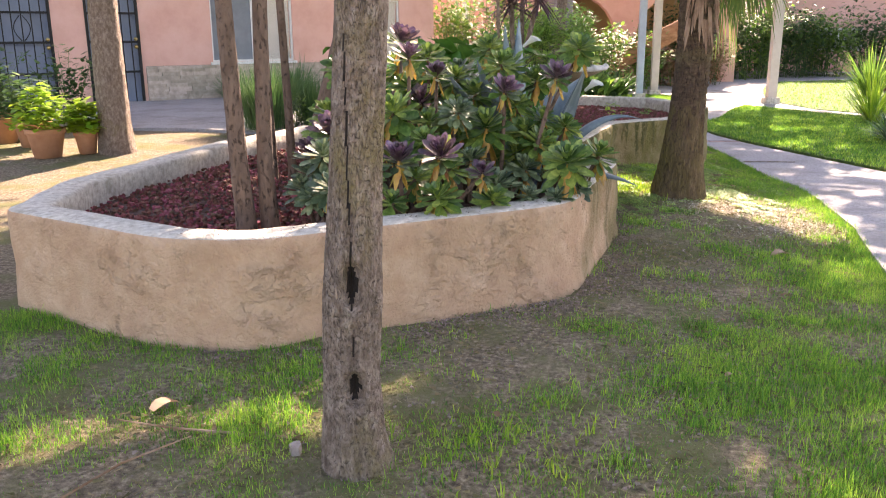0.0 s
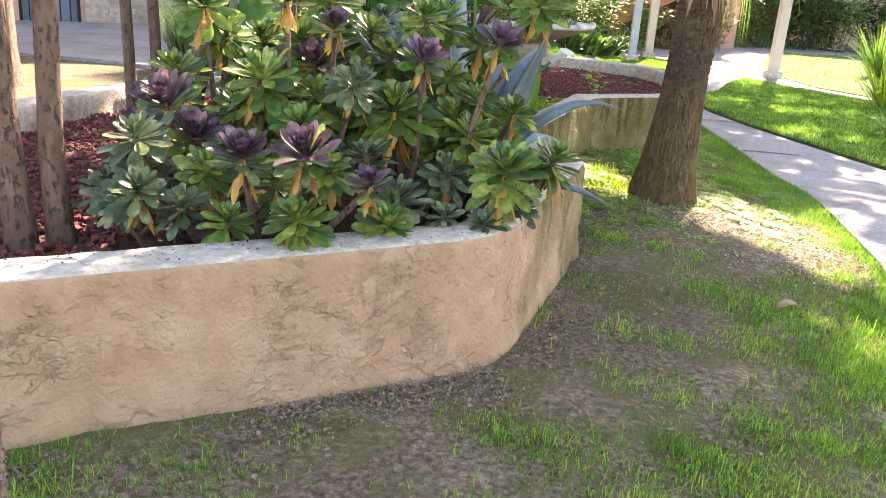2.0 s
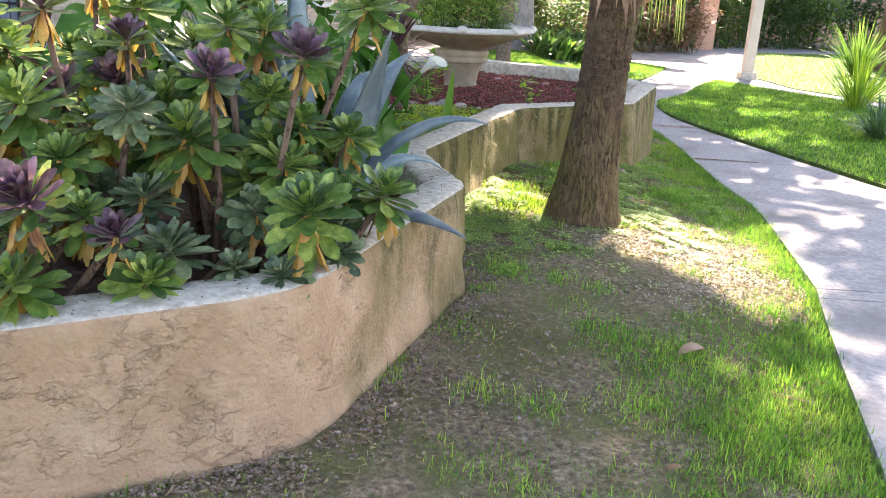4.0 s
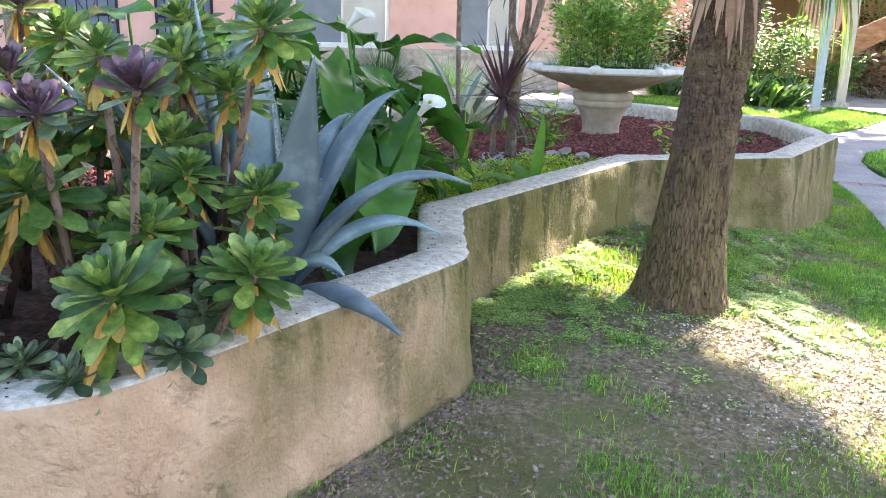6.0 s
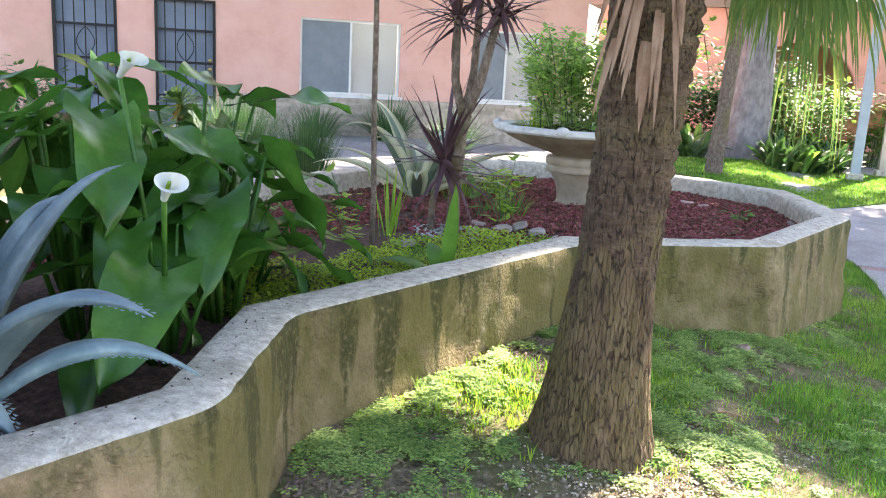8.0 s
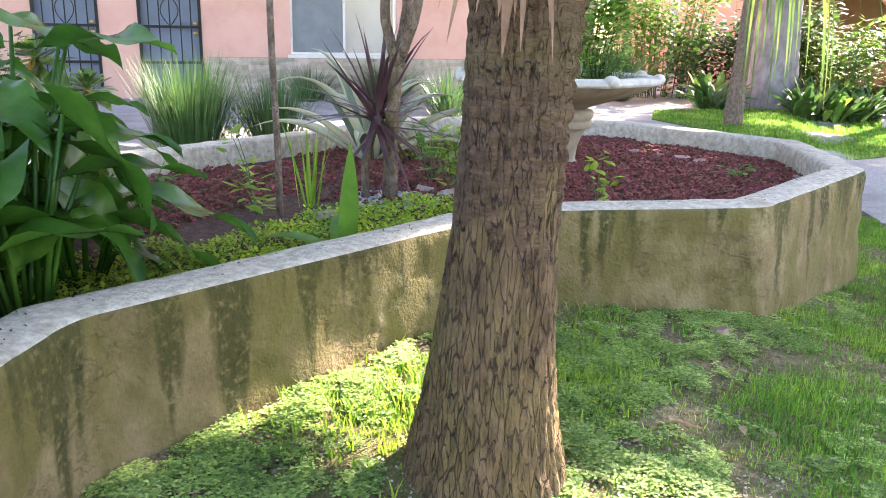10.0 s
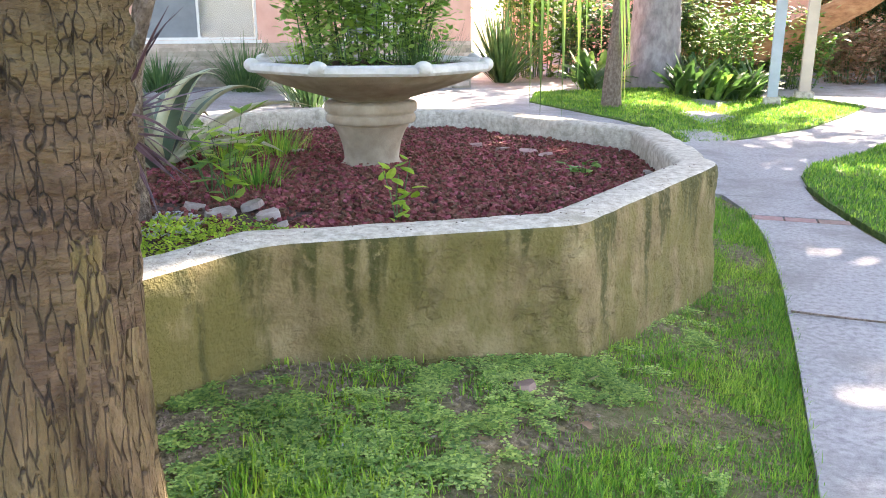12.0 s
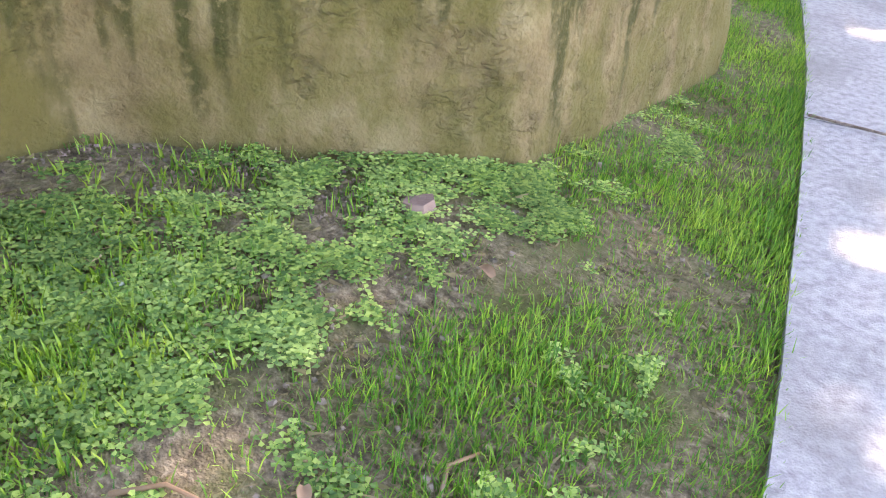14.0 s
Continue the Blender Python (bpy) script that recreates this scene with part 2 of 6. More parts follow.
M["fountain"] = material("cast_stone", [(0.25, 0.195, 0.135), (0.34, 0.275, 0.20), (0.42, 0.355, 0.27)], 7.0, 0.85, 0.3, 120, stain=(0.22, 0.18, 0.13), stain_scale=2.2, stain_at=(0.5, 0.75))
M["fountain_rim"] = material("pale_stone_rim", [(0.46, 0.44, 0.41), (0.58, 0.56, 0.53), (0.66, 0.64, 0.61)], 12.0, 0.9, 0.5, 140)
M["pink"] = material("pink_stucco", [(0.62, 0.34, 0.27), (0.68, 0.39, 0.32), (0.71, 0.43, 0.36)], 2.0, 0.92, 0.3, 90, stain=(0.60, 0.36, 0.27), stain_scale=0.8)
M["stone_veneer"] = material("stone_veneer", [(0.30, 0.25, 0.20), (0.42, 0.35, 0.28), (0.50, 0.43, 0.36)], 9.0, 0.92, 0.5, 70, vary=0.22)
M["mortar"] = material("mortar", [(0.22, 0.19, 0.16), (0.30, 0.26, 0.22)], 20.0, 0.95, 0.3, 90)
M["door_panel"] = material("grey_blue_door", [(0.16, 0.20, 0.27), (0.20, 0.24, 0.31)], 3.0, 0.6, 0.05, 60)
M["iron"] = material("black_iron", [(0.012, 0.012, 0.013), (0.03, 0.03, 0.03)], 30.0, 0.5, 0.1, 80, metal=0.6)
M["brass"] = material("brass", [(0.45, 0.33, 0.13), (0.55, 0.42, 0.18)], 30.0, 0.3, 0, metal=1.0)
M["white_frame"] = material("white_frame", [(0.62, 0.62, 0.60), (0.72, 0.72, 0.70)], 10.0, 0.6, 0.1, 60)
M["blind"] = material("pale_blind", [(0.60, 0.60, 0.58), (0.72, 0.72, 0.70)], 2.0, 0.8, 0)
M["screen"] = material("insect_screen", [(0.16, 0.18, 0.20), (0.21, 0.23, 0.25)], 4.0, 0.7, 0.2, 200)
M["post_blue"] = material("grey_blue_paint", [(0.33, 0.38, 0.46), (0.40, 0.45, 0.53)], 6.0, 0.6, 0.15, 60)
M["post_cream"] = material("cream_paint", [(0.48, 0.41, 0.36), (0.56, 0.48, 0.42)], 6.0, 0.7, 0.15, 60)
M["agave"] = material("blue_agave", [(0.085, 0.13, 0.155), (0.135, 0.19, 0.215), (0.23, 0.295, 0.31)], 9.0, 0.5, 0.2, 60, vary=0.35, stain=(0.12, 0.17, 0.17), stain_scale=3.0, stain_at=(0.5, 0.7))
M["terracotta"] = material("terracotta", [(0.42, 0.19, 0.10), (0.52, 0.26, 0.15)], 8.0, 0.85, 0.2, 80)
M["brick"] = material("red_brick_paver", [(0.26, 0.15, 0.13), (0.36, 0.235, 0.205)], 20.0, 0.9, 0.3, 90, vary=0.2)
M["slate"] = material("tan_slate", [(0.24, 0.18, 0.15), (0.36, 0.29, 0.25), (0.46, 0.40, 0.36)], 18.0, 0.9, 0.3, 70, vary=0.25)
M["thatch"] = material("dry_blades", [(0.14, 0.115, 0.05), (0.22, 0.18, 0.085), (0.33, 0.28, 0.15)], 9.0, 0.8, 0, translucent=0.2, vary=0.4, island=True)
# straw paled so the sun patch it covers comes out brighter
M["straw"] = material("sun_patch_straw", [(0.36, 0.30, 0.21), (0.50, 0.43, 0.32), (0.60, 0.53, 0.42)], 30.0, 0.95, 0.2, 80, vary=0.3, island=True)
M["chips"] = material("brown_chips", [(0.13, 0.10, 0.075), (0.24, 0.19, 0.14), (0.34, 0.28, 0.22)], 30.0, 0.95, 0.2, 80, vary=0.4, island=True)
M["foot_gravel"] = material("pinkish_gravel", [(0.14, 0.095, 0.07), (0.24, 0.17, 0.13), (0.35, 0.27, 0.215)], 30.0, 0.95, 0.2, 80, vary=0.4, island=True)
M["white_stone"] = material("pale_pebble", [(0.36, 0.36, 0.34), (0.52, 0.52, 0.50)], 30.0, 0.85, 0.2, 80, vary=0.25)


def leaf_material(name, a, b, c, translucent=0.35, rough=0.45, vary=0.25, scale=6.0, island=True):
    return material(name, [a, b, c], scale, rough, 0.1, 50, translucent=translucent, vary=vary, island=island)


M["aeonium"] = leaf_material("green_succulent_leaf", (0.055, 0.115, 0.022), (0.125, 0.22, 0.045), (0.27, 0.37, 0.09), 0.25, rough=0.36, vary=0.6, island=False, scale=26.0)
M["aeonium_grey"] = leaf_material("grey_green_succulent_leaf", (0.06, 0.095, 0.045), (0.12, 0.175, 0.085), (0.24, 0.29, 0.16), 0.2, rough=0.36, vary=0.6, island=False, scale=26.0)
M["aeonium_purple"] = leaf_material("purple_succulent_leaf", (0.065, 0.028, 0.055), (0.13, 0.068, 0.095), (0.23, 0.17, 0.14), 0.2, rough=0.36, vary=0.6, island=False, scale=26.0)
M["aeonium_dead"] = leaf_material("withered_leaf", (0.38, 0.20, 0.06), (0.55, 0.36, 0.07), (0.30, 0.13, 0.05), 0.35)
M["calla"] = leaf_material("calla_leaf", (0.026, 0.10, 0.015), (0.05, 0.17, 0.025), (0.11, 0.28, 0.045), 0.4, 0.26, vary=0.4, scale=3.0)
M["calla_flower"] = leaf_material("white_spathe", (0.72, 0.72, 0.66), (0.80, 0.80, 0.75), (0.78, 0.78, 0.62), 0.35, 0.5, 0.05)
M["cordyline"] = leaf_material("dark_purple_blade", (0.05, 0.025, 0.035), (0.10, 0.05, 0.06), (0.16, 0.09, 0.09), 0.2)
M["frond"] = leaf_material("palm_frond", (0.06, 0.12, 0.03), (0.11, 0.20, 0.05), (0.26, 0.30, 0.07), 0.35)
M["dry_frond"] = leaf_material("dry_palm_fibre", (0.17, 0.09, 0.05), (0.28, 0.165, 0.10), (0.40, 0.27, 0.18), 0.15, 0.8)
M["shrub"] = leaf_material("shrub_leaf", (0.07, 0.165, 0.025), (0.135, 0.27, 0.045), (0.24, 0.38, 0.08), 0.4, 0.6)
M["shrub_dark"] = leaf_material("dark_shrub_leaf", (0.03, 0.075, 0.02), (0.05, 0.12, 0.03), (0.09, 0.19, 0.045), 0.35, 0.55)
M["reed"] = leaf_material("strap_leaf", (0.04, 0.10, 0.03), (0.07, 0.16, 0.05), (0.13, 0.22, 0.07), 0.3)
M["bowl_leaf"] = leaf_material("fresh_leaf", (0.16, 0.33, 0.06), (0.30, 0.50, 0.11), (0.44, 0.60, 0.19), 0.5, 0.55)
M["turf"] = material("green_turf", [(0.05, 0.10, 0.015), (0.09, 0.17, 0.025), (0.15, 0.24, 0.04)], 18.0, 0.95, 1.0, 130, stain=(0.13, 0.13, 0.045), stain_scale=0.9, stain_at=(0.55, 0.75), distance=0.03)
M["seedling"] = leaf_material("pleated_leaf", (0.055, 0.17, 0.018), (0.10, 0.26, 0.03), (0.16, 0.33, 0.05), 0.45, 0.4)
M["lime"] = leaf_material("lime_leaf", (0.16, 0.33, 0.02), (0.28, 0.45, 0.04), (0.40, 0.52, 0.07), 0.45)
M["agave_cream"] = leaf_material("cream_edged_agave", (0.50, 0.50, 0.28), (0.58, 0.58, 0.40), (0.45, 0.50, 0.30), 0.2)
M["agave_green"] = leaf_material("green_agave_centre", (0.10, 0.16, 0.11), (0.15, 0.22, 0.15), (0.20, 0.27, 0.20), 0.15)
M["dry_leaf"] = leaf_material("dry_leaf", (0.22, 0.12, 0.06), (0.35, 0.22, 0.13), (0.42, 0.31, 0.22), 0.15, 0.8)
M["crown"] = leaf_material("tree_leaf", (0.04, 0.09, 0.02), (0.07, 0.15, 0.03), (0.12, 0.22, 0.05), 0.3)

RNG = random.Random(7)


# ---- mesh helpers ----
def mesh(name, verts, faces, mat, parent=None, smooth=False, mats=None, index=None):
    """One mesh object from plain lists."""
    me = bpy.data.meshes.new(name)
    me.from_pydata(verts, [], faces)
    for mm in (mats or [mat]):
        me.materials.append(mm)
    if index is not None:
        me.polygons.foreach_set("material_index", index)
    if smooth:
        me.polygons.foreach_set("use_smooth", [True] * len(faces))
    me.update()
    ob = new(name, me)
    if parent is not None:
        ob.parent = parent
    return ob


def part(name, bm, mat, parent=None, label="", smooth=False):
    me = bpy.data.meshes.new(name)
    bm.to_mesh(me)
    bm.free()
    me.materials.append(mat)
    if smooth:
        me.polygons.foreach_set("use_smooth", [True] * len(me.polygons))
    ob = new(name, me)
    if parent is not None:
        ob.parent = parent
    if label:
        ob["label"] = label
    return ob


def thing(name, x, y, z, label, category, group="", kind=""):
    ob = new(name)
    ob.empty_display_size = 0.1
    ob.location = (x, y, z)
    return tagged(ob, label, category, group, kind)


def smooth_step(a, b, v):
    t = min(1, max(0, (v - a) / (b - a)))
    return t * t * (3 - 2 * t)


def ground_z(x, y):
    """The lie of the lawn: a low mound by the wall, lower along the path, higher towards the house."""
    z = 0.05 + 0.10 * math.exp(-((x - 2.9) ** 2 / 0.6 + (y - 8.0) ** 2 / 1.6))
    z -= 0.07 * smooth_step(3.2, 4.6, x) * (1 - smooth_step(7.5, 9.5, y)) + 0.17 * smooth_step(3.7, 4.6, x) * smooth_step(7.5, 9.5, y)
    z += 0.12 * smooth_step(0.5, -2.5, x) * smooth_step(6, 10, y)
    return z


def box(bm, x0, y0, z0, x1, y1, z1, m=None):
    vs = [bm.verts.new(v) for v in ((x0, y0, z0), (x1, y0, z0), (x1, y1, z0), (x0, y1, z0), (x0, y0, z1), (x1, y0, z1), (x1, y1, z1), (x0, y1, z1))]
    for f in ((3, 2, 1, 0), (4, 5, 6, 7), (0, 1, 5, 4), (1, 2, 6, 5), (2, 3, 7, 6), (3, 0, 4, 7)):
        bm.faces.new([vs[i] for i in f])
    if m is not None:
        bmesh.ops.transform(bm, matrix=m, verts=vs)
    return vs


def tube(path, radii, sides=8, wobble=0.0, cap=True, seed=0):
    """Verts and faces of a tapered limb along a path."""
    rng = random.Random(seed)
    vs, fs = [], []
    for i, (p, r) in enumerate(zip(path, radii)):
        p = Vector(p)
        a = Vector(path[max(0, i - 1)])
        b = Vector(path[min(len(path) - 1, i + 1)])
        d = (b - a).normalized()
        u = d.cross(Vector((0.13, 1, 0.05))).normalized()
        v = d.cross(u)
        for k in range(sides):
            t = 2 * math.pi * k / sides
            rr = r * (1 + rng.uniform(-wobble, wobble))
            vs.append(tuple(p + (u * math.cos(t) + v * math.sin(t)) * rr))
    for i in range(len(path) - 1):
        for k in range(sides):
            fs.append((i * sides + k, i * sides + (k + 1) % sides, (i + 1) * sides + (k + 1) % sides, (i + 1) * sides + k))
    if cap:
        fs.append(tuple(range((len(path) - 1) * sides, len(path) * sides)))
        fs.append(tuple(reversed(range(sides))))
    return vs, fs


def lathe(profile, sides=32, flat=0):
    """Verts and faces of a turned shape; flat > 0 makes it a polygon of that many sides."""
    vs, fs = [], []
    for r, z in profile:
        for k in range(sides):
            t = 2 * math.pi * (k + 0.5) / sides
            q = r
            if flat:
                half = math.pi / flat
                q = r * math.cos(half) / math.cos((t % (2 * half)) - half)
            vs.append((q * math.cos(t), q * math.sin(t), z))
    for i in range(len(profile) - 1):
        for k in range(sides):
            fs.append((i * sides + k, i * sides + (k + 1) % sides, (i + 1) * sides + (k + 1) % sides, (i + 1) * sides + k))
    fs.append(tuple(range((len(profile) - 1) * sides, len(profile) * sides)))
    fs.append(tuple(reversed(range(sides))))
    return vs, fs


def join(lists):
    vs, fs = [], []
    for v, f in lists:
        o = len(vs)
        vs += v
        fs += [tuple(i + o for i in q) for q in f]
    return vs, fs


def blade(p, way, side, length, width, droop, steps=4, shape="lance", fold=0.0, twist=0.0):
    """Verts and faces of one leaf that starts at p, grows along way and bends down by droop."""
    vs, fs = [], []
    d = Vector(way).normalized()
    s = Vector(side).normalized()
    pos = Vector(p)
    for i in range(steps + 1):
        t = i / steps
        if shape == "lance":
            w = width * (1 - t) ** 0.7 * (0.55 + 0.9 * min(1, t * 3) * 0.5)
        elif shape == "spoon":
            w = width * (0.34 + 0.66 * smooth_step(0.05, 0.72, t)) if t < 0.76 else width * max(0.3, math.sqrt(max(0, 1 - ((t - 0.74) / 0.27) ** 2)))
        elif shape == "heart":
            w = width * (0.95 * math.sin(math.pi * (0.18 + 0.82 * t)) ** 0.9 if t < 1 else 0.02)
        else:
            w = width * (1 - 0.75 * t)
        w = max(w, width * 0.02)
        up = d.cross(s)
        if fold:
            vs += [tuple(pos - s * w + up * (-fold * w)), tuple(pos), tuple(pos + s * w + up * (-fold * w))]
        else:
            vs += [tuple(pos - s * w), tuple(pos + s * w)]
        pos = pos + d * (length / steps)
        d = (d + Vector((0, 0, -droop / steps))).normalized()
        s = (s - d * s.dot(d)).normalized()
    k = 3 if fold else 2
    for i in range(steps):
        for j in range(k - 1):
            fs.append((i * k + j, i * k + j + 1, (i + 1) * k + j + 1, (i + 1) * k + j))
    return vs, fs


def spread(edge, y):
    """x on an edge line given as (x, y) points in the order of y."""
    for (xa, ya), (xb, yb) in zip(edge, edge[1:]):
        if ya <= y <= yb:
            return xa + (xb - xa) * (y - ya) / (yb - ya)
    return edge[0][0] if y < edge[0][1] else edge[-1][0]


def inside(poly, x, y):
    hit = False
    for (xa, ya), (xb, yb) in zip(poly, poly[1:] + poly[:1]):
        if (ya > y) != (yb > y) and x < (xb - xa) * (y - ya) / (yb - ya) + xa:
            hit = not hit
    return hit


# ---- plan ----
OUTER = [(-0.57, 4.41), (0.42, 3.86), (0.82, 3.83), (2.24, 4.64), (2.70, 6.04), (2.46, 6.75), (3.06, 8.53), (3.99, 9.10), (4.46, 10.52),
         (4.11, 11.79), (2.72, 12.56), (1.43, 12.22), (0.86, 11.50), (0.72, 10.50), (0.42, 9.10), (-0.36, 7.12), (-0.70, 5.22)]
PATH_LEFT = [(2.3, -1.0), (3.35, 2.6), (3.97, 4.70), (4.27, 5.82), (4.46, 6.46), (4.57, 7.24), (4.74, 8.38), (4.80, 9.60), (4.82, 10.70), (4.80, 11.64), (4.72, 12.33), (4.57, 12.85)]
PATH_RIGHT = [(4.3, -1.0), (5.4, 2.6), (6.1, 5.0), (6.45, 7.0), (6.40, 8.4), (6.13, 9.48), (5.68, 10.97), (5.42, 11.86), (5.25, 12.72), (5.22, 12.85)]
RIGHT_LAWN = [(13.0, -1.0), (4.4, -1.0), (5.5, 2.6), (6.2, 5.0), (6.52, 7.0), (6.47, 8.4), (6.2, 9.5), (5.74, 11.0), (5.48, 11.9), (5.30, 12.74), (5.22, 13.4), (5.22, 13.8), (5.36, 14.4), (6.05, 15.52), (6.6, 16.9), (7.2, 17.95), (8.0, 16.4), (9.2, 14.6), (13.0, 12.6)]
MID_LAWN = [(4.2, 15.06), (4.75, 15.85), (5.65, 17.2), (6.3, 18.8), (6.75, 20.1), (6.2, 21.0), (5.6, 21.2), (3.4, 20.2), (1.9, 19.0), (2.1, 17.6), (2.75, 16.8)]


def inset(poly, d):
    out = []
    n = len(poly)
    for i in range(n):
        a, b, c = Vector(poly[i - 1]), Vector(poly[i]), Vector(poly[(i + 1) % n])
        e, f = (b - a).normalized(), (c - b).normalized()
        n1, n2 = Vector((-e.y, e.x)), Vector((-f.y, f.x))
        m = (n1 + n2).normalized()
        out.append(tuple(b + m * (d / max(0.4, m.dot(n1)))))
    return out


INNER = inset(OUTER, 0.20)
M["bark_grey"] = material("grey_palm_bark", [(0.16, 0.14, 0.15), (0.25, 0.22, 0.23), (0.33, 0.30, 0.31)], 10.0, 0.95, 0.7, 30, stretch=(1, 1, 0.5))
M["bark_log"] = material("red_brown_log", [(0.22, 0.10, 0.05), (0.34, 0.17, 0.09), (0.42, 0.24, 0.14)], 12.0, 0.9, 0.7, 30, stretch=(0.4, 1, 1))

# ---- ground, path, planter ----
def axis(a, b, fine_a, fine_b, step, coarse):
    v = [a]
    while v[-1] < b:
        v.append(v[-1] + (step if fine_a <= v[-1] < fine_b else coarse(v[-1])))
    return v


def build_ground():
    gx = axis(-150, 150, -1.5, 6.5, 0.12, lambda v: 1.0 if -12 < v < 16 else 12.0)
    gy = axis(-60, 400, 0.0, 14.0, 0.12, lambda v: 1.0 if -6 < v < 40 else 15.0)
    vs = []
    for y in gy:
        for x in gx:
            vs.append((x, y, ground_z(x, y) + 0.022 * noise.noise((x * 2.1, y * 2.1, 0)) + 0.012 * noise.noise((x * 7, y * 7, 3))))
    w = len(gx)
    fs = [(j * w + i, j * w + i + 1, (j + 1) * w + i + 1, (j + 1) * w + i) for j in range(len(gy) - 1) for i in range(w - 1)]
    tagged(mesh("ground", vs, fs, M["soil"], smooth=True), "patchy lawn soil with moss and short grass", "ground", kind="structure")


build_ground()


def slab(name, left, right, y0, y1, z_up, mat, parent, steps=10):
    """A cast slab between two edge lines, following the ground, 6 cm thick."""
    vs, fs = [], []
    cols = 6
    for j in range(steps + 1):
        y = y0 + (y1 - y0) * j / steps
        xa, xb = spread(left, y), spread(right, y)
        for i in range(cols + 1):
            x = xa + (xb - xa) * i / cols
            vs.append((x, y, ground_z(x, y) + z_up))
    n = len(vs)
    vs += [(x, y, z - 0.10) for x, y, z in vs]
    w = cols + 1
    for j in range(steps):
        for i in range(cols):
            fs.append((j * w + i, j * w + i + 1, (j + 1) * w + i + 1, (j + 1) * w + i))
    rim = [i for i in range(w)] + [j * w + cols for j in range(1, steps + 1)] + [steps * w + i for i in range(cols - 1, -1, -1)] + [j * w for j in range(steps - 1, 0, -1)]
    for a, b in zip(rim, rim[1:] + rim[:1]):
        fs.append((a, a + n, b + n, b))
    return mesh(name, vs, fs, mat, parent)


path_root = thing("pavement", 0, 0, 0, "pale grey concrete garden path in cast slabs", "path", kind="structure")
for ya, yb in ((-1.0, 2.4), (2.41, 6.28), (6.29, 6.42), (6.43, 10.19), (10.2, 12.10), (12.24, 12.85)):
    slab("slab", PATH_LEFT, PATH_RIGHT, ya, yb, 0.03, M["concrete"], path_root)
for ya in (12.11,):
    x = spread(PATH_LEFT, ya)
    k = 0
    while x < spread(PATH_RIGHT, ya) - 0.1 and k < 24:
        bm = bmesh.new()
        box(bm, x + 0.004, ya + 0.006, -0.2, x + 0.2, ya + 0.12, ground_z(x, ya) + 0.028)
        part("brick", bm, M["brick"], path_root)
        x += 0.21
        k += 1


def sheet(name, poly, z_of, mat, label, category, thick=0.1, grid=0.0):
    """A flat piece of ground of any outline."""
    bm = bmesh.new()
    vs = [bm.verts.new((x, y, z_of(x, y))) for x, y in poly]
    f = bm.faces.new(vs)
    if f.normal.z < 0:
        f.normal_flip()
    bmesh.ops.triangulate(bm, faces=[f])
    bmesh.ops.subdivide_edges(bm, edges=bm.edges[:], cuts=15, use_grid_fill=True)
    for v in bm.verts:
        v.co.z = z_of(v.co.x, v.co.y)
    r = bmesh.ops.extrude_face_region(bm, geom=bm.faces[:])
    for v in [g for g in r["geom"] if isinstance(g, bmesh.types.BMVert)]:
        v.co.z -= thick
    bmesh.ops.recalc_face_normals(bm, faces=bm.faces[:])
    return tagged(part(name, bm, mat), label, category, kind="structure")


COURT = [(4.57, 12.86), (5.22, 12.86), (5.20, 13.4), (13.0, 12.5), (40.0, 14.0), (40.0, 30.0), (14.0, 36.0), (6.0, 27.0), (0.0, 33.0), (-3.5, 33.0), (-2.0, 24.0), (-1.2, 19.0),
         (-6.0, 15.0), (-7.0, 12.0), (-3.0, 11.2), (-0.6, 11.2), (0.2, 12.4), (1.3, 13.2), (2.8, 13.5), (4.2, 12.95)]
sheet("court", COURT, lambda x, y: ground_z(x, y) + 0.03, M["concrete"], "pale grey concrete walkway behind the planter", "walkway")
FAR_LAWN = [(8.3, 17.2), (8.1, 19.5), (9.2, 23.0), (10.5, 26.5), (15.0, 28.5), (22.0, 27.0), (22.0, 16.0), (13.0, 13.4), (9.5, 15.1)]
for nm, poly in (("lawn", RIGHT_LAWN), ("lawn", MID_LAWN), ("lawn", FAR_LAWN)):
    sheet(nm, poly, lambda x, y: ground_z(x, y) + 0.045, M["turf"], "mown green lawn beside the path", "lawn")


ROUND = {1: 0.2, 2: 0.2, 3: 0.20, 4: 0.09, 5: 0.10, 6: 0.12, 7: 0.10}


def wall_line(i):
    """Plan points of one wall, outer and inner, with half of each rounded corner: (outer x, y, inner x, y)."""
    n = len(OUTER)
    pts = []
    a, b = Vector(OUTER[i]), Vector(OUTER[(i + 1) % n])
    c, d = Vector(INNER[i]), Vector(INNER[(i + 1) % n])
    before, after = Vector(OUTER[i - 1]), Vector(OUTER[(i + 2) % n])
    length = (b - a).length
    way = (b - a) / length
    ra = min(ROUND.get(i, 0.07), length * 0.4, (before - a).length * 0.4)
    rb = min(ROUND.get((i + 1) % n, 0.07), length * 0.4, (after - b).length * 0.4)

    def arc(p, back, fwd, u):
        return (p + back) * (1 - u) ** 2 + p * 2 * u * (1 - u) + (p + fwd) * u ** 2

    back_a = (before - a).normalized() * ra
    fwd_b = (after - b).normalized() * rb
    for k in range(5):
        u = 0.5 + 0.1 * k
        pts.append((arc(a, back_a, way * ra, u), c.lerp(d, ra / length * (u - 0.5) * 2)))
    m = max(3, int((length - ra - rb) / 0.03))
    for k in range(m + 1):
        t = (ra + (length - ra - rb) * k / m) / length
        pts.append((a.lerp(b, t), c.lerp(d, t)))
    for k in range(1, 6):
        u = 0.1 * k
        pts.append((arc(b, way * -rb, fwd_b, u), c.lerp(d, 1 - rb / length * (1 - 2 * u))))
    return pts


